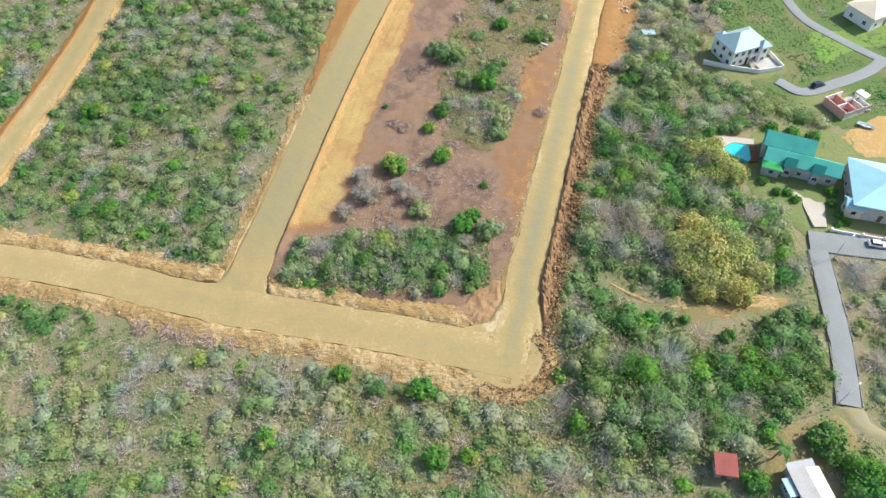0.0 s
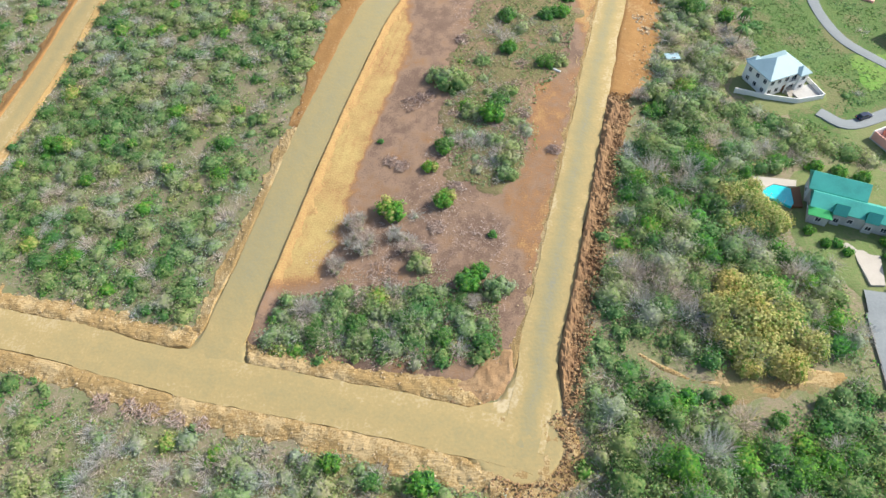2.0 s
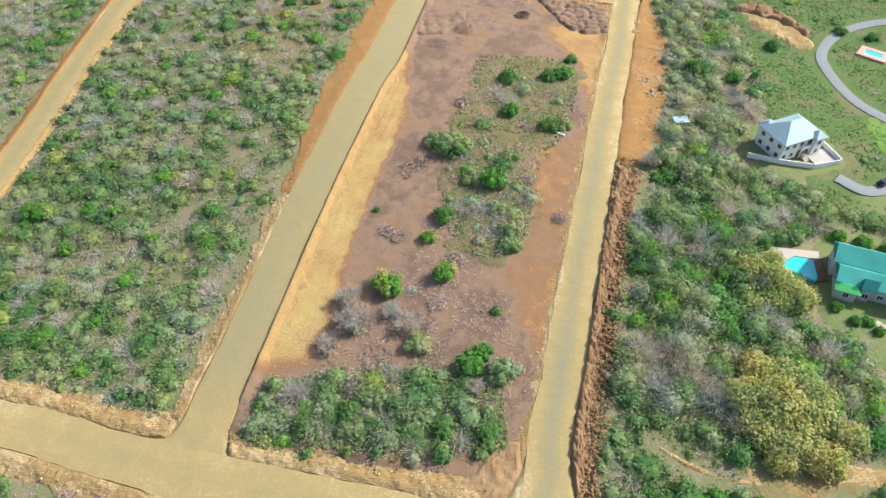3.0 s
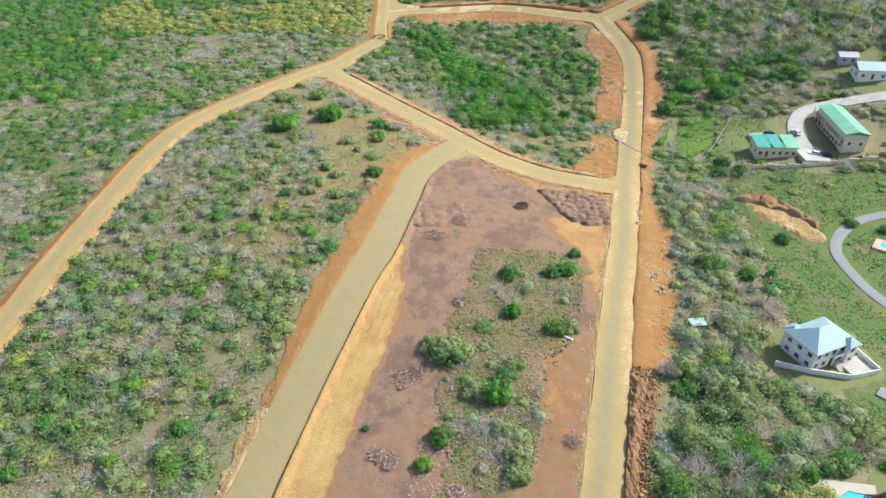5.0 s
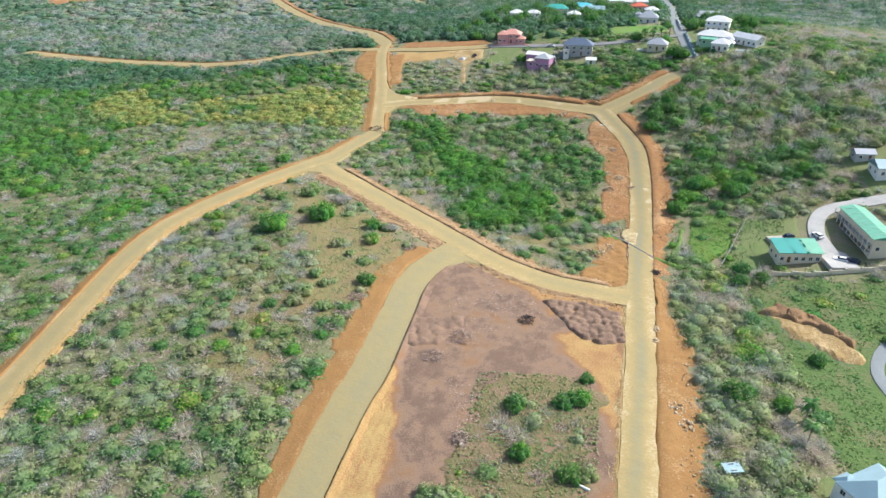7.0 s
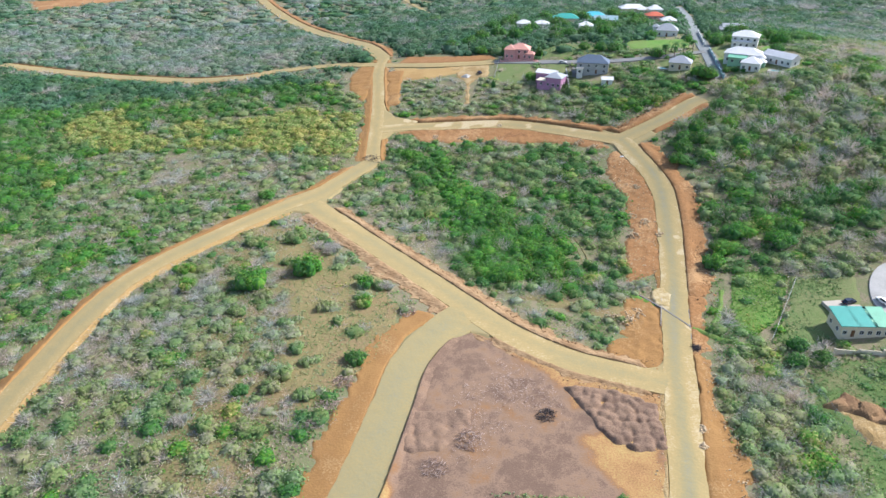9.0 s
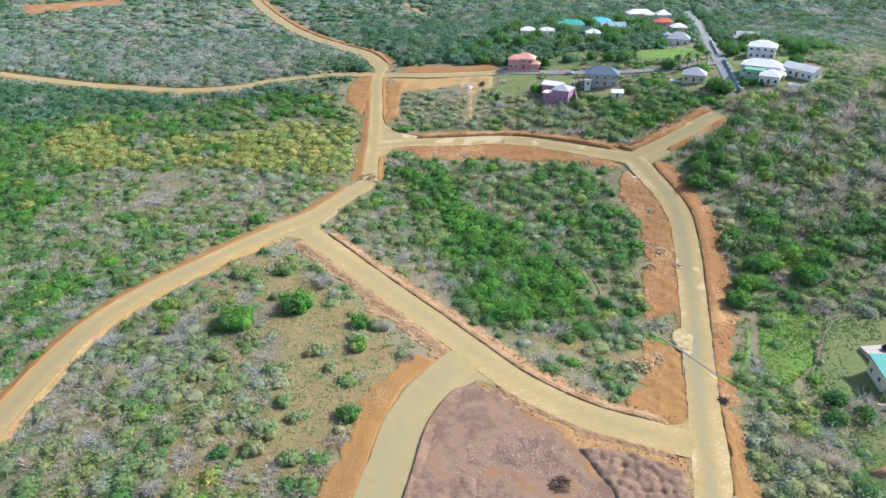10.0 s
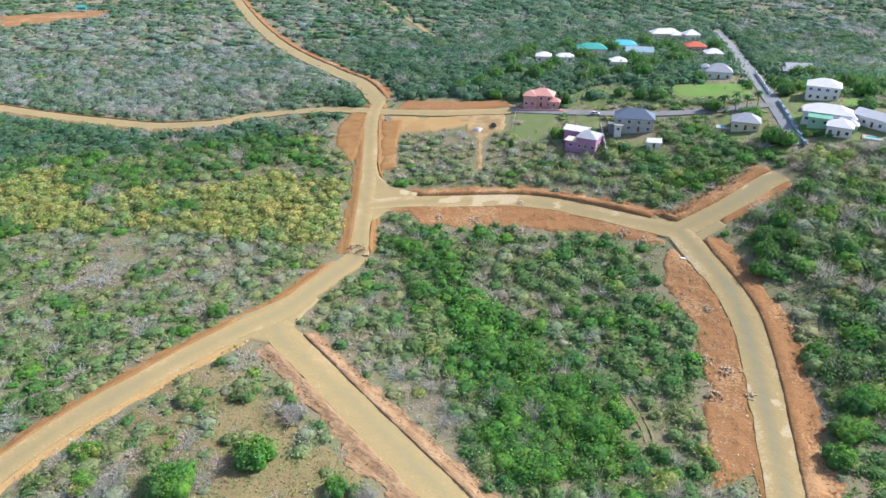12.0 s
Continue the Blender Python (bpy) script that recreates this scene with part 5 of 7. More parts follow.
def house(name, x, y, rot, wings, label, cat="house", group="", door=True):
    """wings: (dx, dy, w, d, wall height, roof kind, rise, wall paint, roof paint, windows on the long side, on the short side)."""
    e = holder(name, x, y, rot, label, cat, group)
    for n, (dx, dy, w, d, h, kind, rise, wp, rp, nl, ns) in enumerate(wings):
        h = h * 0.9 if h > 5 else h
        wall = part("wall", boxes((-w / 2, w / 2, -d / 2, d / 2, -2.5, h)), wp, e)
        wall.location = (dx, dy, 0)
        if kind == "gable":
            bm = bmesh.new()
            if w >= d:
                g = [(sx * (w / 2 - 0.02), yy, zz) for sx in (-1, 1) for yy, zz in ((-d / 2, h), (d / 2, h), (0, h + 1.35 * rise * d / (d + 1.0)))]
            else:
                g = [(xx, sy * (d / 2 - 0.02), zz) for sy in (-1, 1) for xx, zz in ((-w / 2, h), (w / 2, h), (0, h + 1.35 * rise * w / (w + 1.0)))]
            vs = [bm.verts.new(q) for q in g]
            for q in ((0, 1, 2), (5, 4, 3), (0, 3, 4, 1), (1, 4, 5, 2), (2, 5, 3, 0)):
                bm.faces.new([vs[i] for i in q])
            part("gable", bm, wp, e).location = (dx, dy, -0.03)
        rise = rise * 1.35
        r = part("roof", roof_mesh(kind, w, d, h, rise, 0.5), rp, e)
        r.location = (dx, dy, 0)
        floors = max(1, int(h / 2.7))
        for s in range(4):
            cnt, span = (nl, w) if s % 2 == 0 else (ns, d)
            for fl in range(floors):
                for i in range(cnt):
                    o = (i + 0.5) / cnt * span - span / 2
                    if door and n == 0 and s == 0 and fl == 0 and i == cnt // 2:
                        continue
                    px, py = ((o, -d / 2), (w / 2, o), (-o, d / 2), (-w / 2, -o))[s]
                    add_window(e, dx + px, dy + py, 1.45 + fl * 2.65, s)
        if door and n == 0:
            o = ((nl // 2) + 0.5) / max(1, nl) * w - w / 2
            dr = part("door", boxes((-0.5, 0.5, -0.06, 0.02, 0, 2.1)), P_WOOD, e)
            dr.location = (dx + o, dy - d / 2, 0.05)
            part("door_handle", boxes((0.34, 0.42, -0.12, -0.06, 0.98, 1.06)), P_LAMP, dr)
    return e


def wall_run(name, pts, h, th, mat, label, posts=0.0, cat="wall"):
    """A free-standing wall along points, with posts where it has them."""
    e = holder(name, *pts[0], 0, label, cat)
    for (ax, ay), (bx, by) in zip(pts[:-1], pts[1:]):
        L, a = math.hypot(bx - ax, by - ay), math.atan2(by - ay, bx - ax)
        n = max(1, round(L / 6))
        for i in range(n):
            px, py = ax + (bx - ax) * i / n, ay + (by - ay) * i / n
            z0, z1 = float(land(px, py)), float(land(ax + (bx - ax) * (i + 1) / n, ay + (by - ay) * (i + 1) / n))
            w = part("panel", boxes((0, L / n, -th / 2, th / 2, -1.2 + min(z0, z1) - z0, h)), mat, e)
            w.matrix_world = pose(px, py, z0, 0, 0, math.degrees(a))
            if posts:
                q = part("post", boxes((-th, th, -th, th, -1.0, h + posts)), mat, e)
                q.matrix_world = pose(px, py, z0, 0, 0, math.degrees(a))
    return e


def slab(name, x, y, w, d, rot, mat, label, cat="paving", top=0.35):
    e = part(name, boxes((-w / 2, w / 2, -d / 2, d / 2, -2.0, top)), mat, None, label)
    bmod = e.modifiers.new("edge", "BEVEL")
    bmod.width, bmod.segments = 0.06, 2
    e.matrix_world = pose(x, y, float(land(x, y)), 0, 0, rot)
    return tagged(e, label, cat, kind="structure")


def pool(x, y, w, d, rot, label, rim=P_TILE, deck=1.2, top=0.5):
    e = holder("swimming_pool", x, y, rot, label, "pool")
    a, b, c, f = w / 2, d / 2, w / 2 + deck, d / 2 + deck
    part("deck", boxes((-c, c, -f, -b, -2, top), (-c, c, b, f, -2, top), (-c, -a, -b, b, -2, top), (a, c, -b, b, -2, top)), rim, e)
    part("water", boxes((-a, a, -b, b, -1.8, top - 0.15)), P_WATER, e, "still turquoise water")
    return e


def car(x, y, rot, paint, label, pickup=False):
    e = holder("pickup_truck" if pickup else "parked_car", x, y, rot, label, "car", "parked cars", sink=-0.33)
    bm = bmesh.new()
    prof = [(-2.15, 0.35), (2.15, 0.35), (2.2, 0.75), (1.2, 0.9), (-2.0, 0.95), (-2.2, 0.8)]
    ring = [[bm.verts.new((px, sy * 0.86, pz)) for px, pz in prof] for sy in (-1, 1)]
    for i in range(6):
        j = (i + 1) % 6
        bm.faces.new((ring[0][i], ring[0][j], ring[1][j], ring[1][i]))
    bm.faces.new(ring[0][::-1])
    bm.faces.new(ring[1])
    part("body", bm, paint, e)
    c0, c1 = (-0.3, 1.0) if pickup else (-1.8, 1.0)
    bm = bmesh.new()
    lo = [bm.verts.new(q) for q in ((c0, -0.78, 0.9), (c1, -0.78, 0.9), (c1, 0.78, 0.9), (c0, 0.78, 0.9))]
    hi = [bm.verts.new(q) for q in ((c0 + 0.35, -0.62, 1.42), (c1 - 0.6, -0.62, 1.42), (c1 - 0.6, 0.62, 1.42), (c0 + 0.35, 0.62, 1.42))]
    for i in range(4):
        j = (i + 1) % 4
        bm.faces.new((lo[i], lo[j], hi[j], hi[i]))
    part("cabin_glass", bm, P_GLASS, e)
    part("cabin_roof", boxes((c0 + 0.33, c1 - 0.58, -0.64, 0.64, 1.40, 1.47)), paint, e)
    for wx_ in (-1.35, 1.35):
        for wy_ in (-0.82, 0.82):
            bm = bmesh.new()
            tube(bm, (wx_, wy_ - 0.1, 0.32), (wx_, wy_ + 0.1, 0.32), 0.32, 0.32, 12)
            wh = part("wheel", bm, P_BLACK, e)
            bm = bmesh.new()
            tube(bm, (wx_, wy_ - 0.11, 0.32), (wx_, wy_ + 0.11, 0.32), 0.17, 0.17, 10)
            part("rim", bm, P_GREYR, wh)
    for sy in (-0.6, 0.6):
        part("headlight", boxes((2.12, 2.23, sy - 0.16, sy + 0.16, 0.62, 0.76)), P_LAMP, e)
        part("tail_light", boxes((-2.24, -2.14, sy - 0.14, sy + 0.14, 0.66, 0.8)), P_REDR, e)
    return e


def plant_proto(name, R_, H_, t, seed, label, cat, trunk=0.3, many=8, card=0.42, blades=75, twig=False):
    """A tree or shrub: tapered stem with limbs, and a crown of lobes."""
    rng = np.random.default_rng(seed)
    e = new(name)
    tagged(e, label, cat)
    bm = bmesh.new()
    th = H_ * (0.35 if trunk > 0.2 else 0.2)
    tube(bm, (0, 0, -0.4), (0.1, 0.05, th), trunk * 0.5, trunk * 0.33)
    for i in range(5):
        a = i * 1.26 + rng.uniform(-0.3, 0.3)
        L = R_ * rng.uniform(0.5, 0.85)
        tube(bm, (0.1, 0.05, th * 0.9), (math.cos(a) * L, math.sin(a) * L, H_ * rng.uniform(0.55, 0.85)), trunk * 0.26, trunk * 0.07, 5)
    part("trunk", bm, M_BARK, e)
    n = many
    a, d = np.arange(n) * 2.4 + rng.uniform(-0.4, 0.4, n), np.sqrt((np.arange(n) + 0.2) / n) * 0.66
    lr, lh = R_ * rng.uniform(0.36, 0.56, n), H_ * (1 - 0.55 * d * d) * rng.uniform(0.8, 1.0, n)
    lift_ = H_ * (0.22 if trunk > 0.2 else 0.04)
    v, f, hv = bushes(np.cos(a) * d * R_, np.sin(a) * d * R_, np.full(n, lift_), lr, lh - lift_, t + rng.normal(0, 0.12 if twig else 0.35, n), blades, card, rng, 7)
    c = sheet("crown", v, f, M_LEAF, True, hv)
    c.parent = e
    return e


def palm_proto(seed=5):
    rng = np.random.default_rng(seed)
    e = new("palm_tree")
    tagged(e, "slender coconut palm with drooping green fronds", "palm tree")
    bm = bmesh.new()
    pts = [(0.05 * i * i * 0.3, 0, i * 1.2 - 0.4) for i in range(6)]
    for p, q in zip(pts[:-1], pts[1:]):
        tube(bm, p, q, 0.2, 0.17)
    part("trunk", bm, M_BARK, e)
    top = Vector(pts[-1])
    for i in range(13):
        a, up_ = i * 0.483 + rng.uniform(-0.2, 0.2), rng.uniform(-0.1, 0.8)
        L = rng.uniform(2.2, 3.0)
        vs, fs = [], []
        for s_ in range(7):
            u = s_ / 6
            c = Vector((math.cos(a) * L * u, math.sin(a) * L * u, up_ * L * u - 1.7 * u * u * L * 0.5))
            w = 0.42 * math.sin(math.pi * (0.12 + 0.86 * u))
            sd = Vector((-math.sin(a), math.cos(a), 0)) * w
            vs += [top + c - sd - Vector((0, 0, w * 0.5)), top + c, top + c + sd - Vector((0, 0, w * 0.5))]
            if s_:
                b_ = 3 * s_
                fs += [(b_ - 3, b_ - 2, b_ + 1, b_), (b_ - 2, b_ - 1, b_ + 2, b_ + 1)]
        fr = sheet("frond", [tuple(q) for q in vs], fs, M_LEAF, True, np.full(len(vs), 4.9 / 8))
        fr.parent = e
    return e


def twigs(name, x, y, R_, H_, n, mat, label, seed):
    """A heap of pushed-up branches."""
    rng = np.random.default_rng(seed)
    e = new(name)
    bm = bmesh.new()
    for i in range(n):
        a, d = rng.uniform(0, 6.28), R_ * math.sqrt(rng.uniform(0, 1))
        z = H_ * (1 - (d / R_) ** 2) * rng.uniform(0.2, 1)
        L, b, c = rng.uniform(0.6, 2.2), rng.uniform(0, 6.28), rng.uniform(-0.3, 0.5)
        p = Vector((math.cos(a) * d, math.sin(a) * d, max(z, 0.05)))
        q = Vector((math.cos(b) * L, math.sin(b) * L, c * L)) * 0.5
        w = rng.uniform(0.03, 0.10)
        tube(bm, p - q, p + q, w, w * 0.5, 3)
    me = bpy.data.meshes.new(name)
    bm.to_mesh(me)
    bm.free()
    me.materials.append(mat)
    bpy.data.objects.remove(e)
    ob = new(name, me)
    ob.matrix_world = pose(x, y, float(land(x, y)) + 0.25)
    return tagged(ob, label, "brush pile", "brush piles", "stuff")


ICO_V = np.array([(0, 0, -1), (0.72, -0.53, -0.45), (-0.28, -0.85, -0.45), (-0.89, 0, -0.45), (-0.28, 0.85, -0.45), (0.72, 0.53, -0.45), (0.28, -0.85, 0.45), (-0.72, -0.53, 0.45), (-0.72, 0.53, 0.45), (0.28, 0.85, 0.45), (0.89, 0, 0.45), (0, 0, 1)])
ICO_F = np.array([(0, 2, 1), (1, 2, 6), (0, 3, 2), (0, 4, 3), (0, 5, 4), (1, 6, 10), (2, 7, 6), (3, 8, 7), (4, 9, 8), (5, 10, 9), (1, 10, 5), (0, 1, 5), (2, 3, 7), (3, 4, 8), (4, 5, 9), (6, 7, 11), (7, 8, 11), (8, 9, 11), (9, 10, 11), (10, 6, 11)])


def stones(name, x, y, z, r, mat, label, cat, seed, kind="stuff", group=""):
    """Loose lumps of rock or clay, each its own rough shape."""
    rng = np.random.default_rng(seed)
    n = len(x)
    v = ICO_V[None] * rng.uniform(0.6, 1.2, (n, 12, 1)) * rng.uniform(0.6, 1.25, (n, 1, 3)) * r[:, None, None]
    a = rng.uniform(0, 6.28, n)[:, None]
    vx, vy = v[..., 0] * np.cos(a) - v[..., 1] * np.sin(a), v[..., 0] * np.sin(a) + v[..., 1] * np.cos(a)
    p = np.stack([vx + x[:, None], vy + y[:, None], v[..., 2] * 0.8 + z[:, None]], -1).reshape(-1, 3)
    f = (ICO_F[None] + (np.arange(n) * 12)[:, None, None]).reshape(-1, 3)
    return tagged(sheet(name, p, f, mat, False), label, cat, group, kind)


def along(line, side, off0, off1, lo, hi, n, seed):
    rng = np.random.default_rng(seed)
    i = rng.integers(int(lo * (len(line.s) - 1)), int(hi * (len(line.s) - 1)), n)
    d = side * rng.uniform(off0, off1, n)
    return line.x[i] + d * line.rx[i] + rng.normal(0, 0.5, n), line.y[i] + d * line.ry[i] + rng.normal(0, 0.5, n)


# ---- loose rubble ----
def rubble(name, key, side, o0, o1, lo, hi, n, rmin, rmax, mat, label, seed, up=0.35):
    x, y = along(ROADS[key][0], side, o0, o1, lo, hi, n, seed)
    ok = road_gap(x, y) > 0.3
    x, y = x[ok], y[ok]
    rng = np.random.default_rng(seed + 1)
    r = rmin + (rmax - rmin) * rng.uniform(0, 1, len(x)) ** 3
    return stones(name, x, y, land(x, y) + up * rng.uniform(0.3, 1.3, len(x)), r, mat, label, "rubble", seed + 2)


rubble("clods", "right", 1, 4.7, 9.8, 0.02, 0.30, 5200, 0.07, 0.45, M_CLOD, "turned brown clods along the road", 401, 0.7)
rng = np.random.default_rng(55)
ra, rd = rng.uniform(-2.4, 0.9, 900), 7.2 + 4.2 * rng.uniform(0, 1, 900) ** 1.3
rx_, ry_ = 15.0 + rd * np.cos(ra), 75.2 + 0.9 * rd * np.sin(ra)
stones("clods", rx_, ry_, land(rx_, ry_) + 0.35 + 0.5 * rng.uniform(0, 1, 900) * np.exp(-((rd - 8.5) / 1.2) ** 2), 0.08 + 0.30 * rng.uniform(0, 1, 900) ** 3, M_CLOD, "tan clods heaped round the road's end", "rubble", 56)
rubble("loose_stones", "right", 1, 5.0, 13.0, 0.28, 0.60, 1320, 0.08, 0.34, M_STONE, "pale stones strewn over the clay", 404, 0.35)
rubble("loose_stones", "right", -1, 4.2, 6.6, 0.03, 0.56, 540, 0.08, 0.28, M_STONE, "pale stones along the road edge", 407, 0.3)
rubble("loose_stones", "lower", 1, 5.2, 9.5, 0.3, 1.0, 1560, 0.08, 0.27, M_STONE, "tan stones in the pushed-up bank", 410, 0.55)
rubble("loose_stones", "lower", -1, 5.2, 9.4, 0.3, 0.99, 1320, 0.08, 0.27, M_STONE, "tan stones in the pushed-up bank", 413, 0.65)
rubble("loose_stones", "cross", 1, 4.3, 8.6, 0.05, 0.95, 1320, 0.08, 0.32, M_CLOD, "brown clods along the bank", 416, 0.6)
rubble("loose_stones", "cross", -1, 4.3, 8.4, 0.03, 0.97, 1200, 0.08, 0.30, M_CLOD, "brown clods along the bank", 419, 0.45)
rubble("loose_stones", "west", 1, 4.6, 7.0, 0.2, 0.92, 810, 0.08, 0.32, M_STONE, "ochre stones along the road edge", 422, 0.4)
rubble("loose_stones", "west", -1, 4.6, 7.8, 0.2, 0.98, 810, 0.08, 0.28, M_CLOD, "orange clods along the bank", 425, 0.45)
rubble("loose_stones", "right", -1, 4.4, 15.0, 0.66, 0.96, 1440, 0.08, 0.36, M_STONE, "stones strewn over the orange clay", 428, 0.3)
rubble("loose_stones", "right", 1, 4.4, 12.0, 0.66, 0.98, 900, 0.08, 0.34, M_CLOD, "clods on the red clay", 431, 0.4)
rubble("loose_stones", "upper", -1, 4.0, 9.0, 0.04, 0.98, 630, 0.08, 0.36, M_CLOD, "clods on the cut bank", 434, 0.8)
rubble("loose_stones", "spur", -1, 4.6, 11.0, 0.02, 0.98, 700, 0.12, 0.5, M_CLOD, "broken red clods on the cut bank", 443, 0.7)
rubble("loose_stones", "left", 1, 4.9, 6.4, 0.06, 0.96, 630, 0.08, 0.21, M_CLOD, "clods along the cut edge of the road", 437, 0.5)
rubble("loose_stones", "left", -1, 4.9, 8.0, 0.03, 0.4, 360, 0.08, 0.30, M_STONE, "tan stones along the road edge", 440, 0.4)
rng = np.random.default_rng(77)
PILES = [(58.5, 205.5, 2.4), (59.3, 199.5, 2.0), (77.3, 342.2, 2.2), (71.5, 333.8, 2.2), (80.1, 367.4, 2.0), (70.7, 404.5, 2.8), (65.4, 411, 2.4), (-0.1, 433.7, 2.0), (13, 430.1, 2.6), (31, 438.6, 1.6), (80.4, 332.5, 1.6), (73.7, 347.2, 2.0), (60, 288, 3.0), (56.6, 284.4, 2.6), (53.8, 287, 2.2), (63.5, 238.5, 1.4), (61.5, 233, 1.2)]
ROCKS = []
for i in range(6):
    me = bpy.data.meshes.new("stone")
    me.from_pydata((ICO_V * rng.uniform(0.65, 1.2, (12, 1)) * rng.uniform(0.65, 1.2, 3)).tolist(), [], ICO_F.tolist())
    me.materials.append(M_STONE)
    ROCKS.append(me)
for px, py, pr in PILES:
    e = holder("rock_pile", px, py, 0, "heap of pale broken limestone rocks", "rock pile", "rock piles")
    for i in range(34):
        a, d = rng.uniform(0, 6.28), math.sqrt(rng.uniform(0, 1)) * pr
        o = new("stone", ROCKS[i % 6])
        o.parent = e
        sx, sy = math.cos(a) * d, math.sin(a) * d
        o.matrix_local = pose(sx, sy, float(land(px + sx, py + sy) - land(px, py)) + 0.3 + 0.6 * (1 - d / pr) * rng.uniform(0.4, 1), *rng.uniform(0, 360, 3)) @ Matrix.Scale(rng.uniform(0.18, 0.52), 4)

# ---- brush heaps ----
# The charred heap at (-30.5, 414.5) stands in for a dark rubble gully.
for i, (px, py, pr, ph, mat) in enumerate([(-76, 91.5, 2.4, 0.6, P_STICK), (-68.3, 89.5, 2.6, 0.7, P_STICK), (-63.5, 88, 2.8, 0.7, P_STICK), (-57.4, 86.5, 2.4, 0.7, P_STICK), (-51.4, 85, 2.2, 0.6, P_STICK), (-28.1, 249.2, 3.0, 0.8, P_STICK), (-25.1, 257.8, 2.6, 0.7, P_STICK), (-30.5, 243, 2.4, 0.7, P_STICK), (6.9, 236.1, 3.4, 1.5, P_STICK), (72.6, 270.3, 1.3, 0.6, P_CHAR), (10, 150, 3.0, 0.4, P_STICK), (15, 162, 2.6, 0.4, P_STICK), (4, 168, 3.0, 0.4, P_STICK), (20, 178, 2.6, 0.4, P_STICK), (23, 186, 2.6, 0.5, P_STICK), (-24, 114, 3.0, 0.5, P_STICK), (-30, 106, 2.6, 0.5, P_STICK), (2, 106, 2.4, 0.5, P_STICK), (9, 105, 2.4, 0.5, P_STICK), (-2, 130, 2.2, 0.4, P_STICK), (3, 142, 2.4, 0.4, P_STICK), (30, 200, 2.2, 0.4, P_STICK)] + [(5.8, 197.5, 2.6, 1.4, P_STICK), (26.6, 244, 2.4, 1.4, P_CHAR), (-8.5, 172, 3.2, 1.0, P_STICK), (-5, 174, 2.6, 0.8, P_STICK), (-1, 228, 3.0, 0.8, P_STICK), (6, 158, 4.0, 0.8, P_STICK), (12, 158, 3.4, 0.8, P_STICK),
                                          (-14, 118, 4.5, 0.9, P_STICK), (-18, 112, 4.0, 0.9, P_STICK), (-3.5, 124, 1.6, 0.9, P_STICK), (21, 166, 2.6, 0.7, P_STICK), (20, 158, 2.4, 0.7, P_STICK), (28, 152, 1.8, 0.9, P_STICK), (-30.5, 414.5, 4.2, 1.6, P_CHAR), (-9.7, 290.2, 2.8, 1.0, P_STICK), (-14, 152, 2.0, 0.5, P_STICK), (-11, 150, 2.0, 0.5, P_STICK)]):
    twigs("brush_pile", px, py, pr, ph, 130, mat, "charred heap of dumped branches" if mat == P_CHAR else "bulldozed heap of dry branches", 600 + i)

def litter(name, poly, n, seed, label):
    """Broken twigs and brushwood scattered flat in drifts over cleared ground."""
    rng = np.random.default_rng(seed)
    p = np.array(poly, float)
    x, y = rng.uniform(p[:, 0].min(), p[:, 0].max(), n), rng.uniform(p[:, 1].min(), p[:, 1].max(), n)
    ok = (poly_gap(poly, x, y) > 1.5) & (road_gap(x, y) > 5) & (rng.uniform(-0.25, 0.6, n) < rough(x, y, 9.0, seed + 1))
    x, y = x[ok], y[ok]
    a, L, w_ = rng.uniform(0, 6.28, len(x)), rng.uniform(0.25, 1.3, len(x)), rng.uniform(0.03, 0.09, len(x))
    z = land(x, y) + 0.36 + rng.uniform(0, 0.25, len(x))
    dx, dy = np.cos(a) * L, np.sin(a) * L
    v = np.stack([np.stack([x - np.sin(a) * w_, y + np.cos(a) * w_, z], -1), np.stack([x + np.sin(a) * w_, y - np.cos(a) * w_, z], -1), np.stack([x + dx, y + dy, z + rng.uniform(-0.1, 0.35, len(x))], -1)], 1).reshape(-1, 3)
    return tagged(sheet(name, v, np.arange(len(v)).reshape(-1, 3), P_STICK, False), label, "brushwood", kind="stuff")


litter("brushwood", [(-44, 98), (-38, 118), (-28, 138), (-10, 142), (4, 190), (24, 190), (24, 160), (14, 140), (16, 120), (14, 96), (-10, 92)], 26000, 871, "pinkish broken twigs strewn over the cleared lot")
litter("brushwood", [(0, 195), (2, 250), (12, 270), (30, 262), (34, 240), (14, 236), (12, 200)], 7000, 873, "pinkish broken twigs strewn over the cleared lot")

# ---- single trees and shrubs ----
PROTO = {
    "lime": plant_proto("shrub", 3.2, 4.0, 6.5, 701, "bright yellow-green leafy young tree", "tree"),
    "green": plant_proto("tree", 3.6, 4.4, 5.7, 702, "round bright green leafy tree", "tree"),
    "dark": plant_proto("shrub", 3.4, 3.6, 5.0, 703, "dense dark green shrub", "shrub"),
    "olive": plant_proto("shrub", 4.2, 4.0, 3.6, 704, "spreading olive-green shrub on dry ground", "shrub"),
    "grey": plant_proto("shrub", 4.2, 3.8, 2.8, 705, "dusty grey-green shrub on dry ground", "shrub"),
    "bare": plant_proto("shrub", 4.2, 3.8, 0.4, 706, "leafless pale grey thorn bush", "shrub", card=0.5, blades=110, twig=True),
    "big": plant_proto("tree", 6.0, 6.2, 5.5, 707, "broad dense green shade tree", "tree", trunk=0.5, many=14, card=0.46, blades=85),
    "shade": plant_proto("tree", 6.0, 8.6, 5.0, 709, "tall dark green shade tree beside the houses", "tree", trunk=0.9, many=13, card=0.7, blades=60),
    "straw": plant_proto("bamboo_clump", 3.9, 5.0, 7.85, 708, "clump of feathery straw-yellow bamboo", "bamboo", trunk=0.12, many=15, card=0.42, blades=120),
}
PALM = palm_proto()
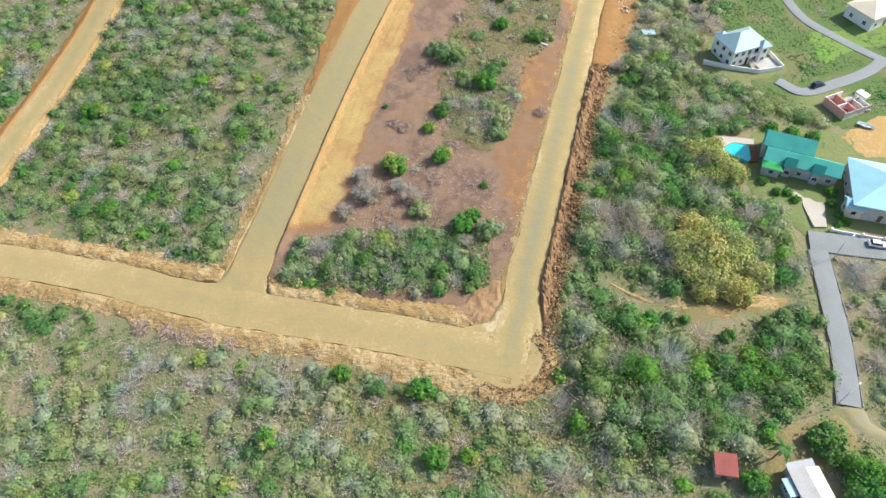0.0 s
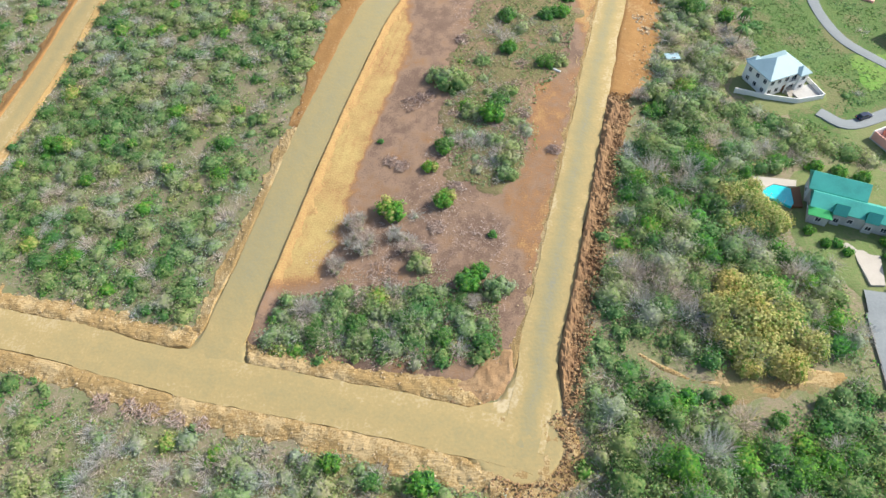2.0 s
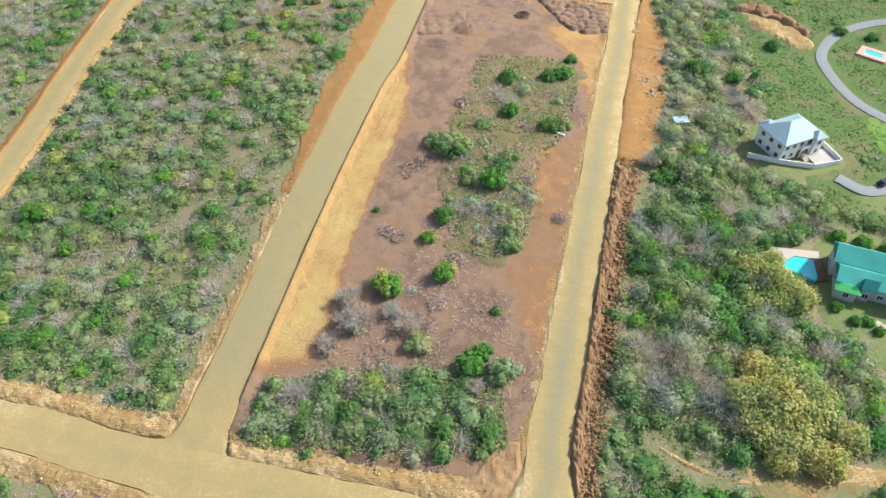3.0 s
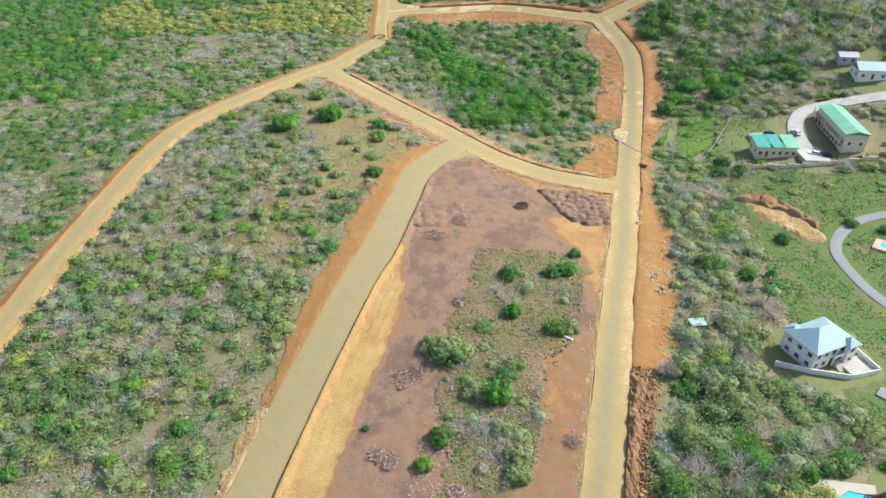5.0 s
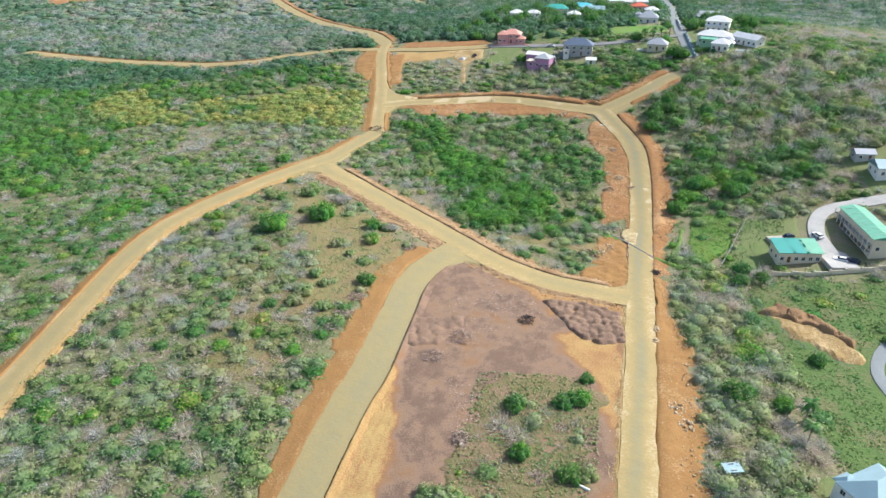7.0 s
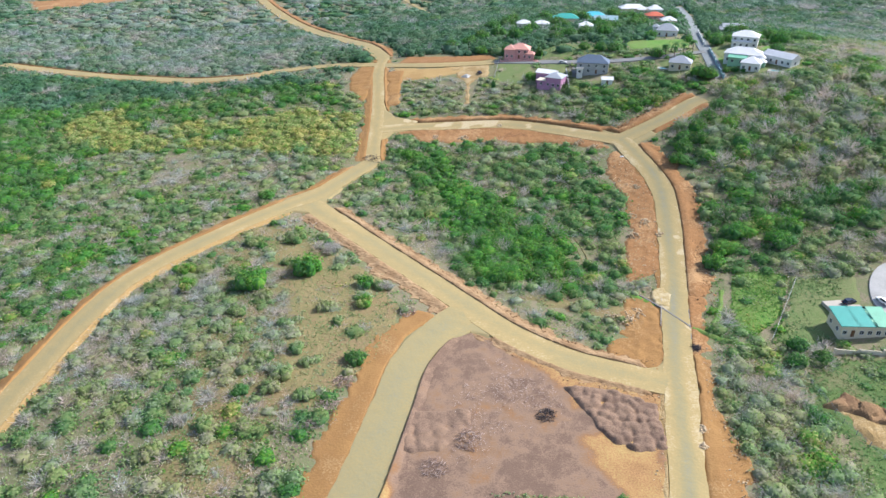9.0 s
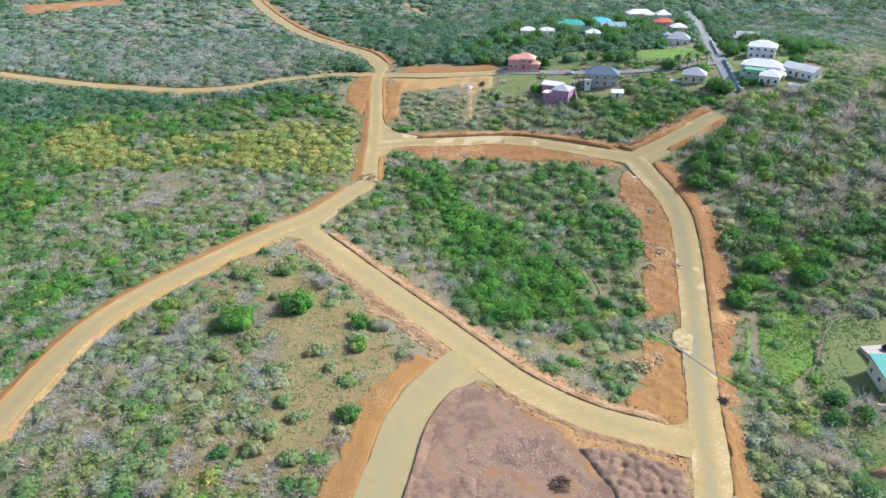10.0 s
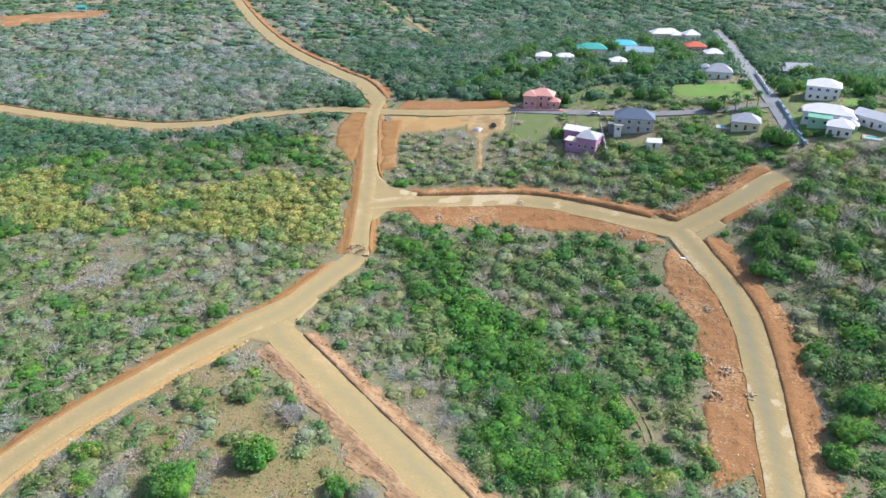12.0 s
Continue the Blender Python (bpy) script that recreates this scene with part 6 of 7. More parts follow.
SIZE = {"lime": 3.2, "green": 3.6, "dark": 3.4, "olive": 4.2, "grey": 4.2, "bare": 4.2, "big": 6.0, "shade": 6.0, "straw": 3.9}
PLANTS = {
    "lime": "-110,170,3.4 -88.9,167.3,2.2 -75.7,156.6,2.4 -104,186,2.0 -3.8,148.5,2.4 -0.4,137.5,3.2 -13.5,135,4.2 -85.9,319,3.4 -82,308,3.2 -22.7,294.6,3.4 46.8,139.8,3.4 -38.2,60,3.0 5.4,54,2.4 -90,320.9,2.6",
    "green": "88.2,119.6,1.6 85.6,119.8,1.5 89.6,117.2,1.5 83,123.5,1.7 99.2,119.6,1.9 98.2,115.6,1.5 98.6,112,1.4 97.6,109.2,1.2 99.8,109.6,1.2 101,139,2.4 96,141,2.4 91,143,2.2 84.9,205.2,3.0 -114.4,171,3.2 -98.9,156,2.6 52.2,487,4.0 130.7,537,4.5 165,505,3.6 160,512,3.2 18.8,192,3.0 5,113.5,3.6 7.8,116.5,2.6 12.5,165,4.2 35.5,208.5,3.4 -44.1,315,5.8 -23.7,306,3.4 41,372,3.2 -71.5,378,3.8 -4.9,69.4,3.6 -1.6,54,3.2 91.6,310.5,4.2 -23.2,74.6,2.6 60.3,46.6,3.2",
    "dark": "-29,104,3.0 -20,105.5,3.0 -9,105.5,3.2 -1,100.5,2.8 -14,101.5,2.8 143.5,451,2.2 147,449.5,2.2 150.5,447.8,2.2 100,268,3.4 104,262.5,3.0 97,262,3.2 92,240,3.0 102,222,2.8 125,228,2.6 133,224,2.4 -0.2,155,3.2 19.3,207.5,3.4 31,208,3.2 29,185,3.6 39,216.5,2.4 -17,158.8,1.1 -14.7,70,2.4 -22.4,266.3,3.6 -63.5,353,2.0 15,170,3.4 -51.7,255.6,2.6 75.2,209.8,4.8 -64,335,2.4 7.8,98.5,2.8 11,126.5,1.4 76.4,54.3,5.2",
    "olive": "-62,292,3.4 -57,278,3.2 -66,262,3.0 -58,244,3.2 -70,318,3.0 -46,285,2.6 -40,272,3.0 -30,285,2.2 -52,322,2.6 2.5,178.5,6.0 17.5,173.5,3.2 -67.8,337,3.8 -51.9,339,4.6 15.5,144,3.2 -19,305,2.8 -44.2,68.4,2.6 36.9,113,2.8 53.2,148,3.0 58.2,120,3.2 -34.9,252.6,3.2 89.6,149.5,3.0",
    "grey": "-34,104.5,3.2 -25,107,3.4 -14,107.5,3.2 -5,102.5,3.2 3,105,3.0 -20,101.5,2.8 -38,109,2.6 -60,270,3.2 -50,268,3.4 -66,284,3.0 -72,300,3.2 -48,243,3.0 -55,300,2.8 -36,266,2.6 62.8,164,5.6 69.4,167.5,5.2 57,171,4.6 65,159,4.8 74,176,4.2 78,182,4.0 72,186,3.8 -2,181,4.0 8,166.5,4.2 16,149,3.6 33,185.5,3.0 12,111.5,4.0 -6,119.5,3.8 -35.1,292.5,3.2 -42.4,261.9,4.2 -69,237,3.4 -44,256,3.4 66.7,154.5,3.2 13,156,3.0 -92.3,262.3,2.6 -24,305.5,3.0",
    "bare": "-37,103,2.8 -31,110,2.8 -18,110.5,3.0 6,108.5,2.6 -20.3,126.5,4.8 -22,132.5,4.0 -8.5,124.5,3.8 -37.7,329.8,4.4 -16.9,304,3.0 53.2,170,3.4 -64.9,246.1,2.8 -56.7,51.2,2.4 -27.9,75,2.2 72,173,3.4 -12,128,3.0 -26,121,3.2",
    "big": "-61.1,307.5,6.6 80.9,46,6.0 -6.6,387.5,5.0 24.3,353,5.6 39.5,324,5.4 17.9,334.5,5.2 33.7,340.5,4.6 13.3,358,4.8 23.8,311.6,5.0 -12.5,415,4.8 116,318,5.6 104,326,5.0  132,476,5.0 28,540,5.0 122,324,5.0 97,318,4.8",
    "shade": "107,394,4.6 114,400,5.0 120.5,406,4.8 112,390,4.4 104,386,4.6 127,412,4.6 100,379,4.4 51.6,566,6.0 84,556,6.5 76,552,5.5 80,573,6.0 111,574,6.0 119,580,5.5 135,590,6.5 144,596,5.5 183,533,5.0 156,499,4.5 131,451,5.5 134,447,4.5 120,490,4.5 42,582,6.0 30,575,6.0 60,580,5.5 95,556,5.5 88,524,4.0 96,517,4.0 103,512,4.2 52,620,6.5 86,612,6.0 110,640,6.5 140,640,6.5 148,625,6.0 108,668,6.5 140,672,7.0 84,655,7.0 58,640,6.5 176,470,4.5 186,490,5.5 190,510,5.5 176,530,5.0 106,556,6.0 66,592,5.0 88,598,5.0 112,598,5.5 150,655,6.0 180,650,6.5 40,605,6.5 22,560,6.0 10,556,5.5",
    "straw": "57.5,103,4.6 62,108.5,4.4 67.5,106.5,4.8 63,101,5.6 58,96.5,4.2 71,102,4.2 69,97.5,5.0 63.5,94,4.8 73.5,94,4.0 68,90,4.4 60.5,90.5,3.6 68,134,4.2 72,130.5,4.4 75.5,126,4.2 70.5,125.5,3.6 73,136,3.0",
}
rng = np.random.default_rng(88)
for kind, text in PLANTS.items():
    for item in text.split():
        px, py, pr = (float(q) for q in item.split(","))
        c = copy_thing(PROTO[kind], pose(px, py, float(land(px, py)), 0, 0, rng.uniform(0, 360)) @ Matrix.Diagonal((*(pr / SIZE[kind] * np.array([1, 1, rng.uniform(0.85, 1.1)])), 1)))
        c["group"] = "trees and shrubs"
for px, py, ph in [(40.7, 531.3, 7.5), (60.3, 521.4, 7.5), (62, 520, 5.5), (31.4, 483, 5.0), (159, 520, 5.0)]:
    c = copy_thing(PROTO["dark"], pose(px, py, float(land(px, py)), 0, 0, rng.uniform(0, 360)) @ Matrix.Diagonal((0.4, 0.4, ph / 3.6, 1)))
    tagged(c, "slim dark green columnar cypress beside a house", "tree", "columnar trees")
for px, py in [(88.4, 201), (100, 530), (108, 528), (125, 488.6), (130.9, 491.4), (133.3, 485), (138.7, 486.4), (128.1, 483.7), (121, 486), (85.6, 194), (65.2, 51.5), (175, 560), (112, 600)]:
    c = copy_thing(PALM, pose(px, py, float(land(px, py)), 0, 0, rng.uniform(0, 360)) @ Matrix.Scale(rng.uniform(0.85, 1.2), 4))
    c["group"] = "palm trees"
for e in (*PROTO.values(), PALM):
    for o in (*e.children_recursive, e):
        bpy.data.objects.remove(o)

# ---- houses ----
villa = house("house", 89.6, 175.4, 22.5, [(0, 0, 12.0, 8.8, 6.0, "hip", 2.3, P_WHITE, P_ROOFB, 5, 3), (4.4, -4.3, 3.0, 2.8, 6.0, "hip", 1.1, P_WHITE, P_ROOFB, 1, 1), (-3.9, 4.1, 3.2, 2.4, 6.0, "hip", 1.0, P_WHITE, P_ROOFB, 1, 1)], "two-storey white villa with a light blue hipped roof")
bm = bmesh.new()
for i in range(9):
    box(bm, 0.4, 2.6, -4.7 - 0.3 * (9 - i), -4.4, 0.17 * i - 0.3, 0.17 * (i + 1) - 0.3)
part("stair", bm, P_TILE, villa)
for px in (0.1, 2.85):
    bm = bmesh.new()
    tube(bm, (px, -4.9, 0), (px, -4.9, 5.3), 0.16, 0.14, 10)
    part("column", bm, P_WHITE, villa)
part("balcony", boxes((0.0, 3.0, -5.2, -4.4, 2.55, 2.75), (0.0, 3.0, -5.2, -5.12, 2.75, 3.6)), P_WHITE, villa)
wall_run("garden_wall", [(78.5, 171.5), (86, 168.6), (93.9, 166.6), (101.5, 168.4), (99.6, 176)], 1.6, 0.25, P_WHITE, "low white boundary wall round the villa yard", 0.0)
slab("patio", 97.5, 170.6, 7.0, 5.4, 18, M_CONC, "grey concrete patio beside the villa", top=0.5)
house("house", 93.2, 129.4, -22, [(-3.2, 2.6, 11.6, 5.6, 4.6, "gable", 1.9, P_GREY, P_TEAL, 3, 1), (0.8, -2.2, 17.8, 5.0, 3.4, "gable", 1.5, P_GREY, P_TEAL, 5, 1), (-2.2, -4.6, 2.0, 1.6, 3.4, "gable", 1.6, P_GREY, P_TEAL, 1, 0), (4.6, -4.6, 2.0, 1.6, 3.4, "gable", 1.6, P_GREY, P_TEAL, 1, 0), (-6.0, -5.6, 4.2, 2.0, 2.6, "hip", 0.8, P_GREY, P_AWN, 1, 0)], "long grey house with steep teal gabled roofs")
bath = holder("swimming_pool", 79.5, 134.5, 0, "bright turquoise swimming pool with a pale deck", "pool")
part("water", prism([(-4.6, 0.4), (-2.9, -0.9), (-0.6, -2.3), (1.7, -4.0), (2.6, -3.0), (3.5, 1.9), (2.4, 2.6), (-0.2, 3.3), (-2.6, 2.0)], -1.8, 0.4), P_WATER, bath, "still turquoise water")
part("deck", prism([(-7.8, 6.7), (5.7, 4.6), (4.9, 2.5), (2.4, 2.64), (-0.2, 3.36), (-2.6, 2.1), (-4.7, 0.45), (-5.2, 0.9), (-7.8, 5.2)], -1.8, 0.55), P_TILE, bath, "pale tiled deck")
part("terrace", prism([(3.53, 2.0), (5.7, 2.4), (4.3, -4.1), (1.75, -4.05), (2.63, -3.0)], -1.8, 0.55), P_WOOD, bath, "dark brown boarded terrace")
court = part("forecourt", prism([(-5.0, 7.9), (5.3, 5.0), (1.9, -7.3), (-1.2, -7.2), (-1.5, -0.6), (-1.3, 1.6), (-4.6, 5.4)], -2.0, 0.3), P_TILE, None)
court.matrix_world = pose(92.5, 115.5, float(land(92.5, 115.5)))
tagged(court, "pale paved forecourt narrowing to the street", "paving", kind="structure")
wall_run("garden_wall", [(95.2, 107.3), (102.1, 105.4), (112, 103), (126, 100.5)], 0.9, 0.25, P_WHITE, "low white street wall with posts", 0.35)
wall_run("kerb", [(81.3, 62.4), (83.1, 69.3), (84.8, 77.2), (86.5, 89.8), (87.7, 99)], 0.55, 0.22, P_DRAIN, "dark concrete kerb along the lane", 0.0, "kerb")
wall_run("kerb", [(86.3, 61.6), (88.0, 68.6), (89.7, 76.7), (91.4, 89.2), (92.3, 97)], 0.5, 0.22, P_DRAIN, "dark concrete kerb along the lane", 0.0, "kerb")
for px, py, ax, ay in ((81.0, 62.0, 2.2, 1.5), (92.8, 98.8, 2.4, 1.6)):
    lamp = holder("street_lamp", px, py, 0, "thin grey street lamp leaning over the lane", "street lamp", "street lamps")
    bm = bmesh.new()
    tube(bm, (0, 0, -0.4), (0, 0, 6.4), 0.09, 0.06, 8)
    part("pole", bm, P_GREYR, lamp)
    bm = bmesh.new()
    tube(bm, (0, 0, 6.35), (ax, ay, 6.9), 0.05, 0.04, 6)
    part("arm", bm, P_GREYR, lamp)
    head = part("lamp_head", boxes((-0.32, 0.32, -0.14, 0.14, -0.07, 0.07)), P_LAMP, lamp)
    head.matrix_local = pose(ax * 1.08, ay * 1.08, 6.92, 0, 0, math.degrees(math.atan2(ay, ax)))
house("house", 109.6, 117.6, -16, [(0, 0, 14, 16.5, 4.4, "hip", 2.4, P_GREY, P_ROOFP, 3, 4), (-6.2, -6.6, 4, 3.4, 3.0, "gable", 1.0, P_CREAM, P_ROOFP, 1, 1)], "house with a broad pale blue hipped roof")
ruin = holder("unfinished_house", 114.3, 151.6, 24, "roofless half-built block house with pale and pink walls", "house")
part("floor_slab", boxes((-5.0, 5.0, -4.0, 4.0, -2.0, 0.3)), M_CONC, ruin)
for x0_, x1_, y0_, y1_, hh, mt in ((-4.9, 4.9, -3.9, -3.65, 2.2, P_BLOCK), (-4.9, 1.5, 3.65, 3.9, 2.6, P_WHITE), (-4.9, -4.65, -3.65, 3.65, 2.6, P_SALMON), (4.65, 4.9, -3.65, 2.0, 1.8, P_WHITE), (-1.0, -0.75, -3.65, 3.65, 2.4, P_SALMON), (-0.75, 4.65, 0.2, 0.45, 2.2, P_BLOCK), (-4.65, -1.0, -0.6, -0.35, 2.4, P_WHITE), (2.2, 2.45, -3.65, 0.2, 2.0, P_WHITE)):
    part("wall", boxes((x0_, x1_, y0_, y1_, 0.3, hh)), mt, ruin)
slab("materials_stack", 121.0, 156.5, 2.4, 3.4, 30, P_WHITE, "stack of pale building boards on the ground", "building materials", top=0.9)
slab("materials_stack", 119.6, 150.8, 1.6, 2.8, 10, P_BLOCK, "stack of grey blocks on the ground", "building materials", top=0.8)
boat = holder("rowing_boat", 117.0, 143.5, -30, "small white open boat with blue stripes lying on the sand", "boat")
bm = bmesh.new()
ring = [[bm.verts.new((2.3 * u, w_ * 0.85 * math.sqrt(max(0.0, 1 - max(u, -0.75) ** 2 * 0.98)) * k, 0.25 + zz + 0.12 * u * u)) for k in (-1, 1)] for u in (-1, -0.6, -0.2, 0.2, 0.6, 0.98) for w_, zz in ((0.55, 0.0), (1.0, 0.6), (0.88, 0.58), (0.45, 0.12))]
for a_ in range(5):
    for b_ in range(3):
        for k in (0, 1):
            bm.faces.new((ring[a_ * 4 + b_][k], ring[a_ * 4 + b_ + 1][k], ring[a_ * 4 + b_ + 5][k], ring[a_ * 4 + b_ + 4][k]))
    bm.faces.new((ring[a_ * 4][0], ring[a_ * 4][1], ring[a_ * 4 + 4][1], ring[a_ * 4 + 4][0]))
    bm.faces.new((ring[a_ * 4 + 3][0], ring[a_ * 4 + 3][1], ring[a_ * 4 + 7][1], ring[a_ * 4 + 7][0]))
part("hull", bm, P_WHITECAR, boat)
for u in (-1.1, 0.1, 1.1):
    part("seat", boxes((u - 0.13, u + 0.13, -0.62, 0.62, 0.62, 0.68)), P_SKY, boat)
house("house", 137, 193.5, 28, [(0, 0, 13, 10, 4.0, "hip", 1.8, P_WHITE, P_CREAM, 3, 2)], "white house with a cream roof")
house("shed", 55.0, 49.6, -8, [(0, 0, 3.4, 3.4, 2.3, "shed", 0.5, P_BLOCK, P_RUST, 1, 1)], "small shed with a rusty red sheet roof", "shed")
house("house", 69.8, 43.6, 10, [(0, 0, 5.2, 8.4, 3.0, "gable", 0.6, P_WHITE, P_PALE, 2, 3), (-0.2, 4.9, 4.6, 1.8, 2.6, "shed", 0.4, P_BLOCK, P_GREYR, 1, 0), (-3.4, 2.0, 1.8, 2.6, 2.4, "flat", 0, P_ROOFB, P_ROOFB, 1, 1)], "small house with a white sheet roof")
house("row_house", 119, 273.5, -3, [(-4.6, 0, 4.5, 7.6, 3.6, "shed", 0.9, P_CREAM, P_TURQ, 2, 2), (0, 0, 4.5, 7.6, 3.6, "shed", 0.9, P_CREAM, P_TURQ, 2, 2), (4.6, 0, 4.5, 7.6, 3.6, "shed", 0.9, P_CREAM, P_MINT, 2, 2)], "low row house with teal and green sheet roofs")
flats = house("apartment_building", 145.5, 280.5, 84, [(0, 0, 25.0, 7.6, 5.4, "gable", 0.8, P_CREAM, P_MINT, 9, 2)], "two-storey cream apartment building with a green metal roof", "apartments")
for z0 in (0.05, 2.45):
    part("gallery", boxes((-12.3, 12.3, 3.8, 5.6, z0, z0 + 0.18)), M_CONC, flats, "grey concrete gallery")
    part("railing", boxes((-12.3, 12.3, 5.48, 5.56, z0 + 0.95, z0 + 1.05), (-12.3, 12.3, 5.48, 5.56, z0 + 0.5, z0 + 0.56)), P_BLACK, flats, "dark metal railing")
    for i in range(10):
        px = -12.2 + i * 24.4 / 9
        part("post", boxes((px - 0.12, px + 0.12, 5.4, 5.6, z0 + 0.18, z0 + 2.4)), P_CREAM, flats)
for i in range(6):
    px = -10.2 + i * 4.1
    bm = bmesh.new()
    vs = [bm.verts.new((px + dx, y_, z_)) for y_, z_ in ((-4.33, 5.12), (0, 6.19), (4.33, 5.12)) for dx in (-0.11, 0.11)]
    bm.faces.new((vs[0], vs[1], vs[3], vs[2]))
    bm.faces.new((vs[2], vs[3], vs[5], vs[4]))
    bmesh.ops.solidify(bm, geom=bm.faces[:], thickness=0.06)
    part("roof_seam", bm, P_SEAM, flats)
slab("parking_yard", 131, 274, 9.0, 22.0, -3, M_CONC, "grey concrete parking yard", top=0.32)
slab("parking_yard", 122, 283.5, 14.0, 6.0, 5, P_TILE, "pale paved yard", top=0.34)
wall_run("boundary_wall", [(108, 264.5), (120, 262.5), (135, 262), (150, 262.5)], 1.6, 0.2, P_CREAM, "plain cream block wall below the yard", 0.2)
house("house", 50, 524, -17, [(0, 0, 11, 8, 6.0, "hip", 2.0, P_PINK, P_SALMON, 3, 2), (-5.5, -2.0, 6, 6, 5.6, "hip", 1.8, P_PINK, P_SALMON, 2, 2), (6.4, -2.6, 5, 4, 3.0, "hip", 1.2, P_PINK, P_SALMON, 1, 1)], "large pink villa with salmon hipped roofs")
wall_run("garden_wall", [(38, 518.6), (48, 515.6), (59, 512)], 1.4, 0.25, P_PINK, "pink garden wall with posts", 0.4)
house("house", 61.8, 477.5, -28, [(-4.2, 4.2, 9.5, 7.0, 5.6, "gable", 1.0, P_PURPLE, P_WROOF, 3, 2), (3.4, -2.6, 8.4, 9.0, 5.6, "hip", 1.6, P_PURPLE, P_GREYR, 3, 3), (-3.2, -4.2, 4.8, 5.6, 3.0, "flat", 0, P_PURPLE, P_CREAM, 1, 1)], "purple two-storey house with pale and grey roofs")
house("house", 85, 484.6, -15, [(0, 0, 16.4, 9.6, 6.0, "hip", 2.6, P_GREY, P_SLATE, 4, 2), (-6.4, -6.0, 3.0, 3.4, 3.0, "flat", 0, P_WHITE, M_CONC, 1, 1)], "two-storey grey house with a dark blue-grey roof")
wall_run("boundary_wall", [(71.5, 489), (70.2, 475), (69.0, 463)], 2.2, 0.3, P_GREY, "tall grey concrete block wall", 0.2)
house("shed", 88.7, 465.2, -10, [(0, 0, 5.2, 4.2, 2.4, "gable", 0.9, P_WHITE, P_WROOF, 1, 1)], "small white gabled garden shed", "shed")
house("house", 126.3, 467.4, -22, [(0, 0, 10.5, 8.6, 3.2, "hip", 2.2, P_CREAM, P_GREYR, 3, 2)], "bungalow with a grey hipped roof")
pool(118.6, 470.2, 3.6, 2.4, -22, "small turquoise pool beside the bungalow", deck=1.0)
house("villa", 155.6, 461.5, -30, [(0, 0, 17, 9.5, 4.2, "hip", 2.0, P_WHITE, P_WROOF, 5, 2), (7.5, -2.5, 6, 6, 3.4, "hip", 1.6, P_WHITE, P_WROOF, 2, 2), (-2.0, -6.4, 8.0, 3.6, 3.0, "shed", 0.8, P_GREEN, P_MINT, 2, 1)], "rambling white villa with pale green eaves")
house("house", 154.6, 448.8, -32, [(0, 0, 8.6, 8.0, 3.4, "hip", 1.8, P_WHITE, P_WROOF, 3, 2), (3.6, 3.6, 4.4, 4.0, 3.2, "hip", 1.2, P_GREEN, P_WROOF, 1, 1)], "small white house with hipped roofs")
pool(163, 440.6, 4.4, 2.4, -30, "turquoise pool beside the white houses", deck=1.2)
house("house", 169.5, 450.5, -62, [(0, 0, 16, 6.4, 3.4, "gable", 1.6, P_WHITE, P_WROOF, 5, 1)], "long low white gabled outbuilding")
house("house", 168, 490.5, -28, [(0, 0, 13, 9.5, 6.0, "hip", 2.0, P_WHITE, P_WROOF, 4, 2), (-1.5, -5.6, 9.0, 2.0, 3.0, "shed", 0.5, P_WHITE, P_WROOF, 3, 0)], "two-storey white house with a white roof")
house("house", 182, 543, -10, [(0, 0, 12, 8, 3.4, "gable", 1.8, P_GREY, P_GREYR, 3, 2), (-5.5, -4.5, 5.5, 4.0, 3.0, "gable", 1.2, P_GREY, P_GREYR, 1, 1)], "grey-roofed bungalow among trees")
house("house", 141.5, 542, -16, [(0, 0, 12.5, 9, 3.4, "hip", 2.6, P_WHITE, P_GREYR, 3, 2), (-6.5, 1.0, 3.4, 4.0, 5.2, "hip", 1.2, P_WHITE, P_GREYR, 1, 1)], "house with a steep grey roof")
house("house", 161, 633, -5, [(0, 0, 12, 9, 6.0, "hip", 1.8, P_PINK, P_REDR, 3, 2)], "two-storey pink house with a red roof")
house("house", 165.5, 613.5, -5, [(0, 0, 10, 8, 3.4, "hip", 1.8, P_CREAM, P_WROOF, 3, 2)], "cream house with a white roof")
house("house", 96.5, 637, -6, [(0, 0, 18, 10, 3.6, "hip", 2.2, P_CREAM, P_TEAL, 4, 2)], "house with a wide teal roof")
house("house", 121, 655, -6, [(0, 0, 16.5, 10, 3.6, "hip", 2.0, P_WHITE, P_SKY, 4, 2)], "house with a bright blue roof")
house("house", 122.5, 621, -12, [(0, 0, 16, 8.4, 3.4, "gable", 1.8, P_WHITE, P_ROOFB, 4, 2)], "white house with a pale grey-blue roof")
house("house", 62.5, 613.5, -10, [(0, 0, 9, 7.4, 3.2, "hip", 1.6, P_WHITE, P_WROOF, 2, 2)], "small white house among trees")
house("house", 74.5, 608, -14, [(0, 0, 9.6, 6.4, 3.0, "hip", 1.4, P_WHITE, P_WROOF, 3, 2)], "small white house among trees")
house("house", 100.5, 584, -8, [(0, 0, 9, 6.8, 3.2, "hip", 1.6, P_WHITE, P_WROOF, 2, 2)], "small white house among trees")
house("villa", 166, 711, 0, [(0, 0, 21, 10, 4.0, "hip", 2.2, P_CREAM, P_WROOF, 5, 2), (6, -5, 7, 5, 3.4, "hip", 1.6, P_CREAM, P_WROOF, 2, 1)], "wide white-roofed villa among trees")
house("house", 183.5, 706, 0, [(0, 0, 11, 9, 3.6, "hip", 2.4, P_WHITE, P_WROOF, 3, 2)], "white hip-roofed house among the trees")
house("shed", 167, 326, -6, [(0, 0, 7, 5, 2.6, "gable", 1.0, P_GREY, P_GREYR, 2, 1)], "grey sheet-roofed shed in a yard", "shed")
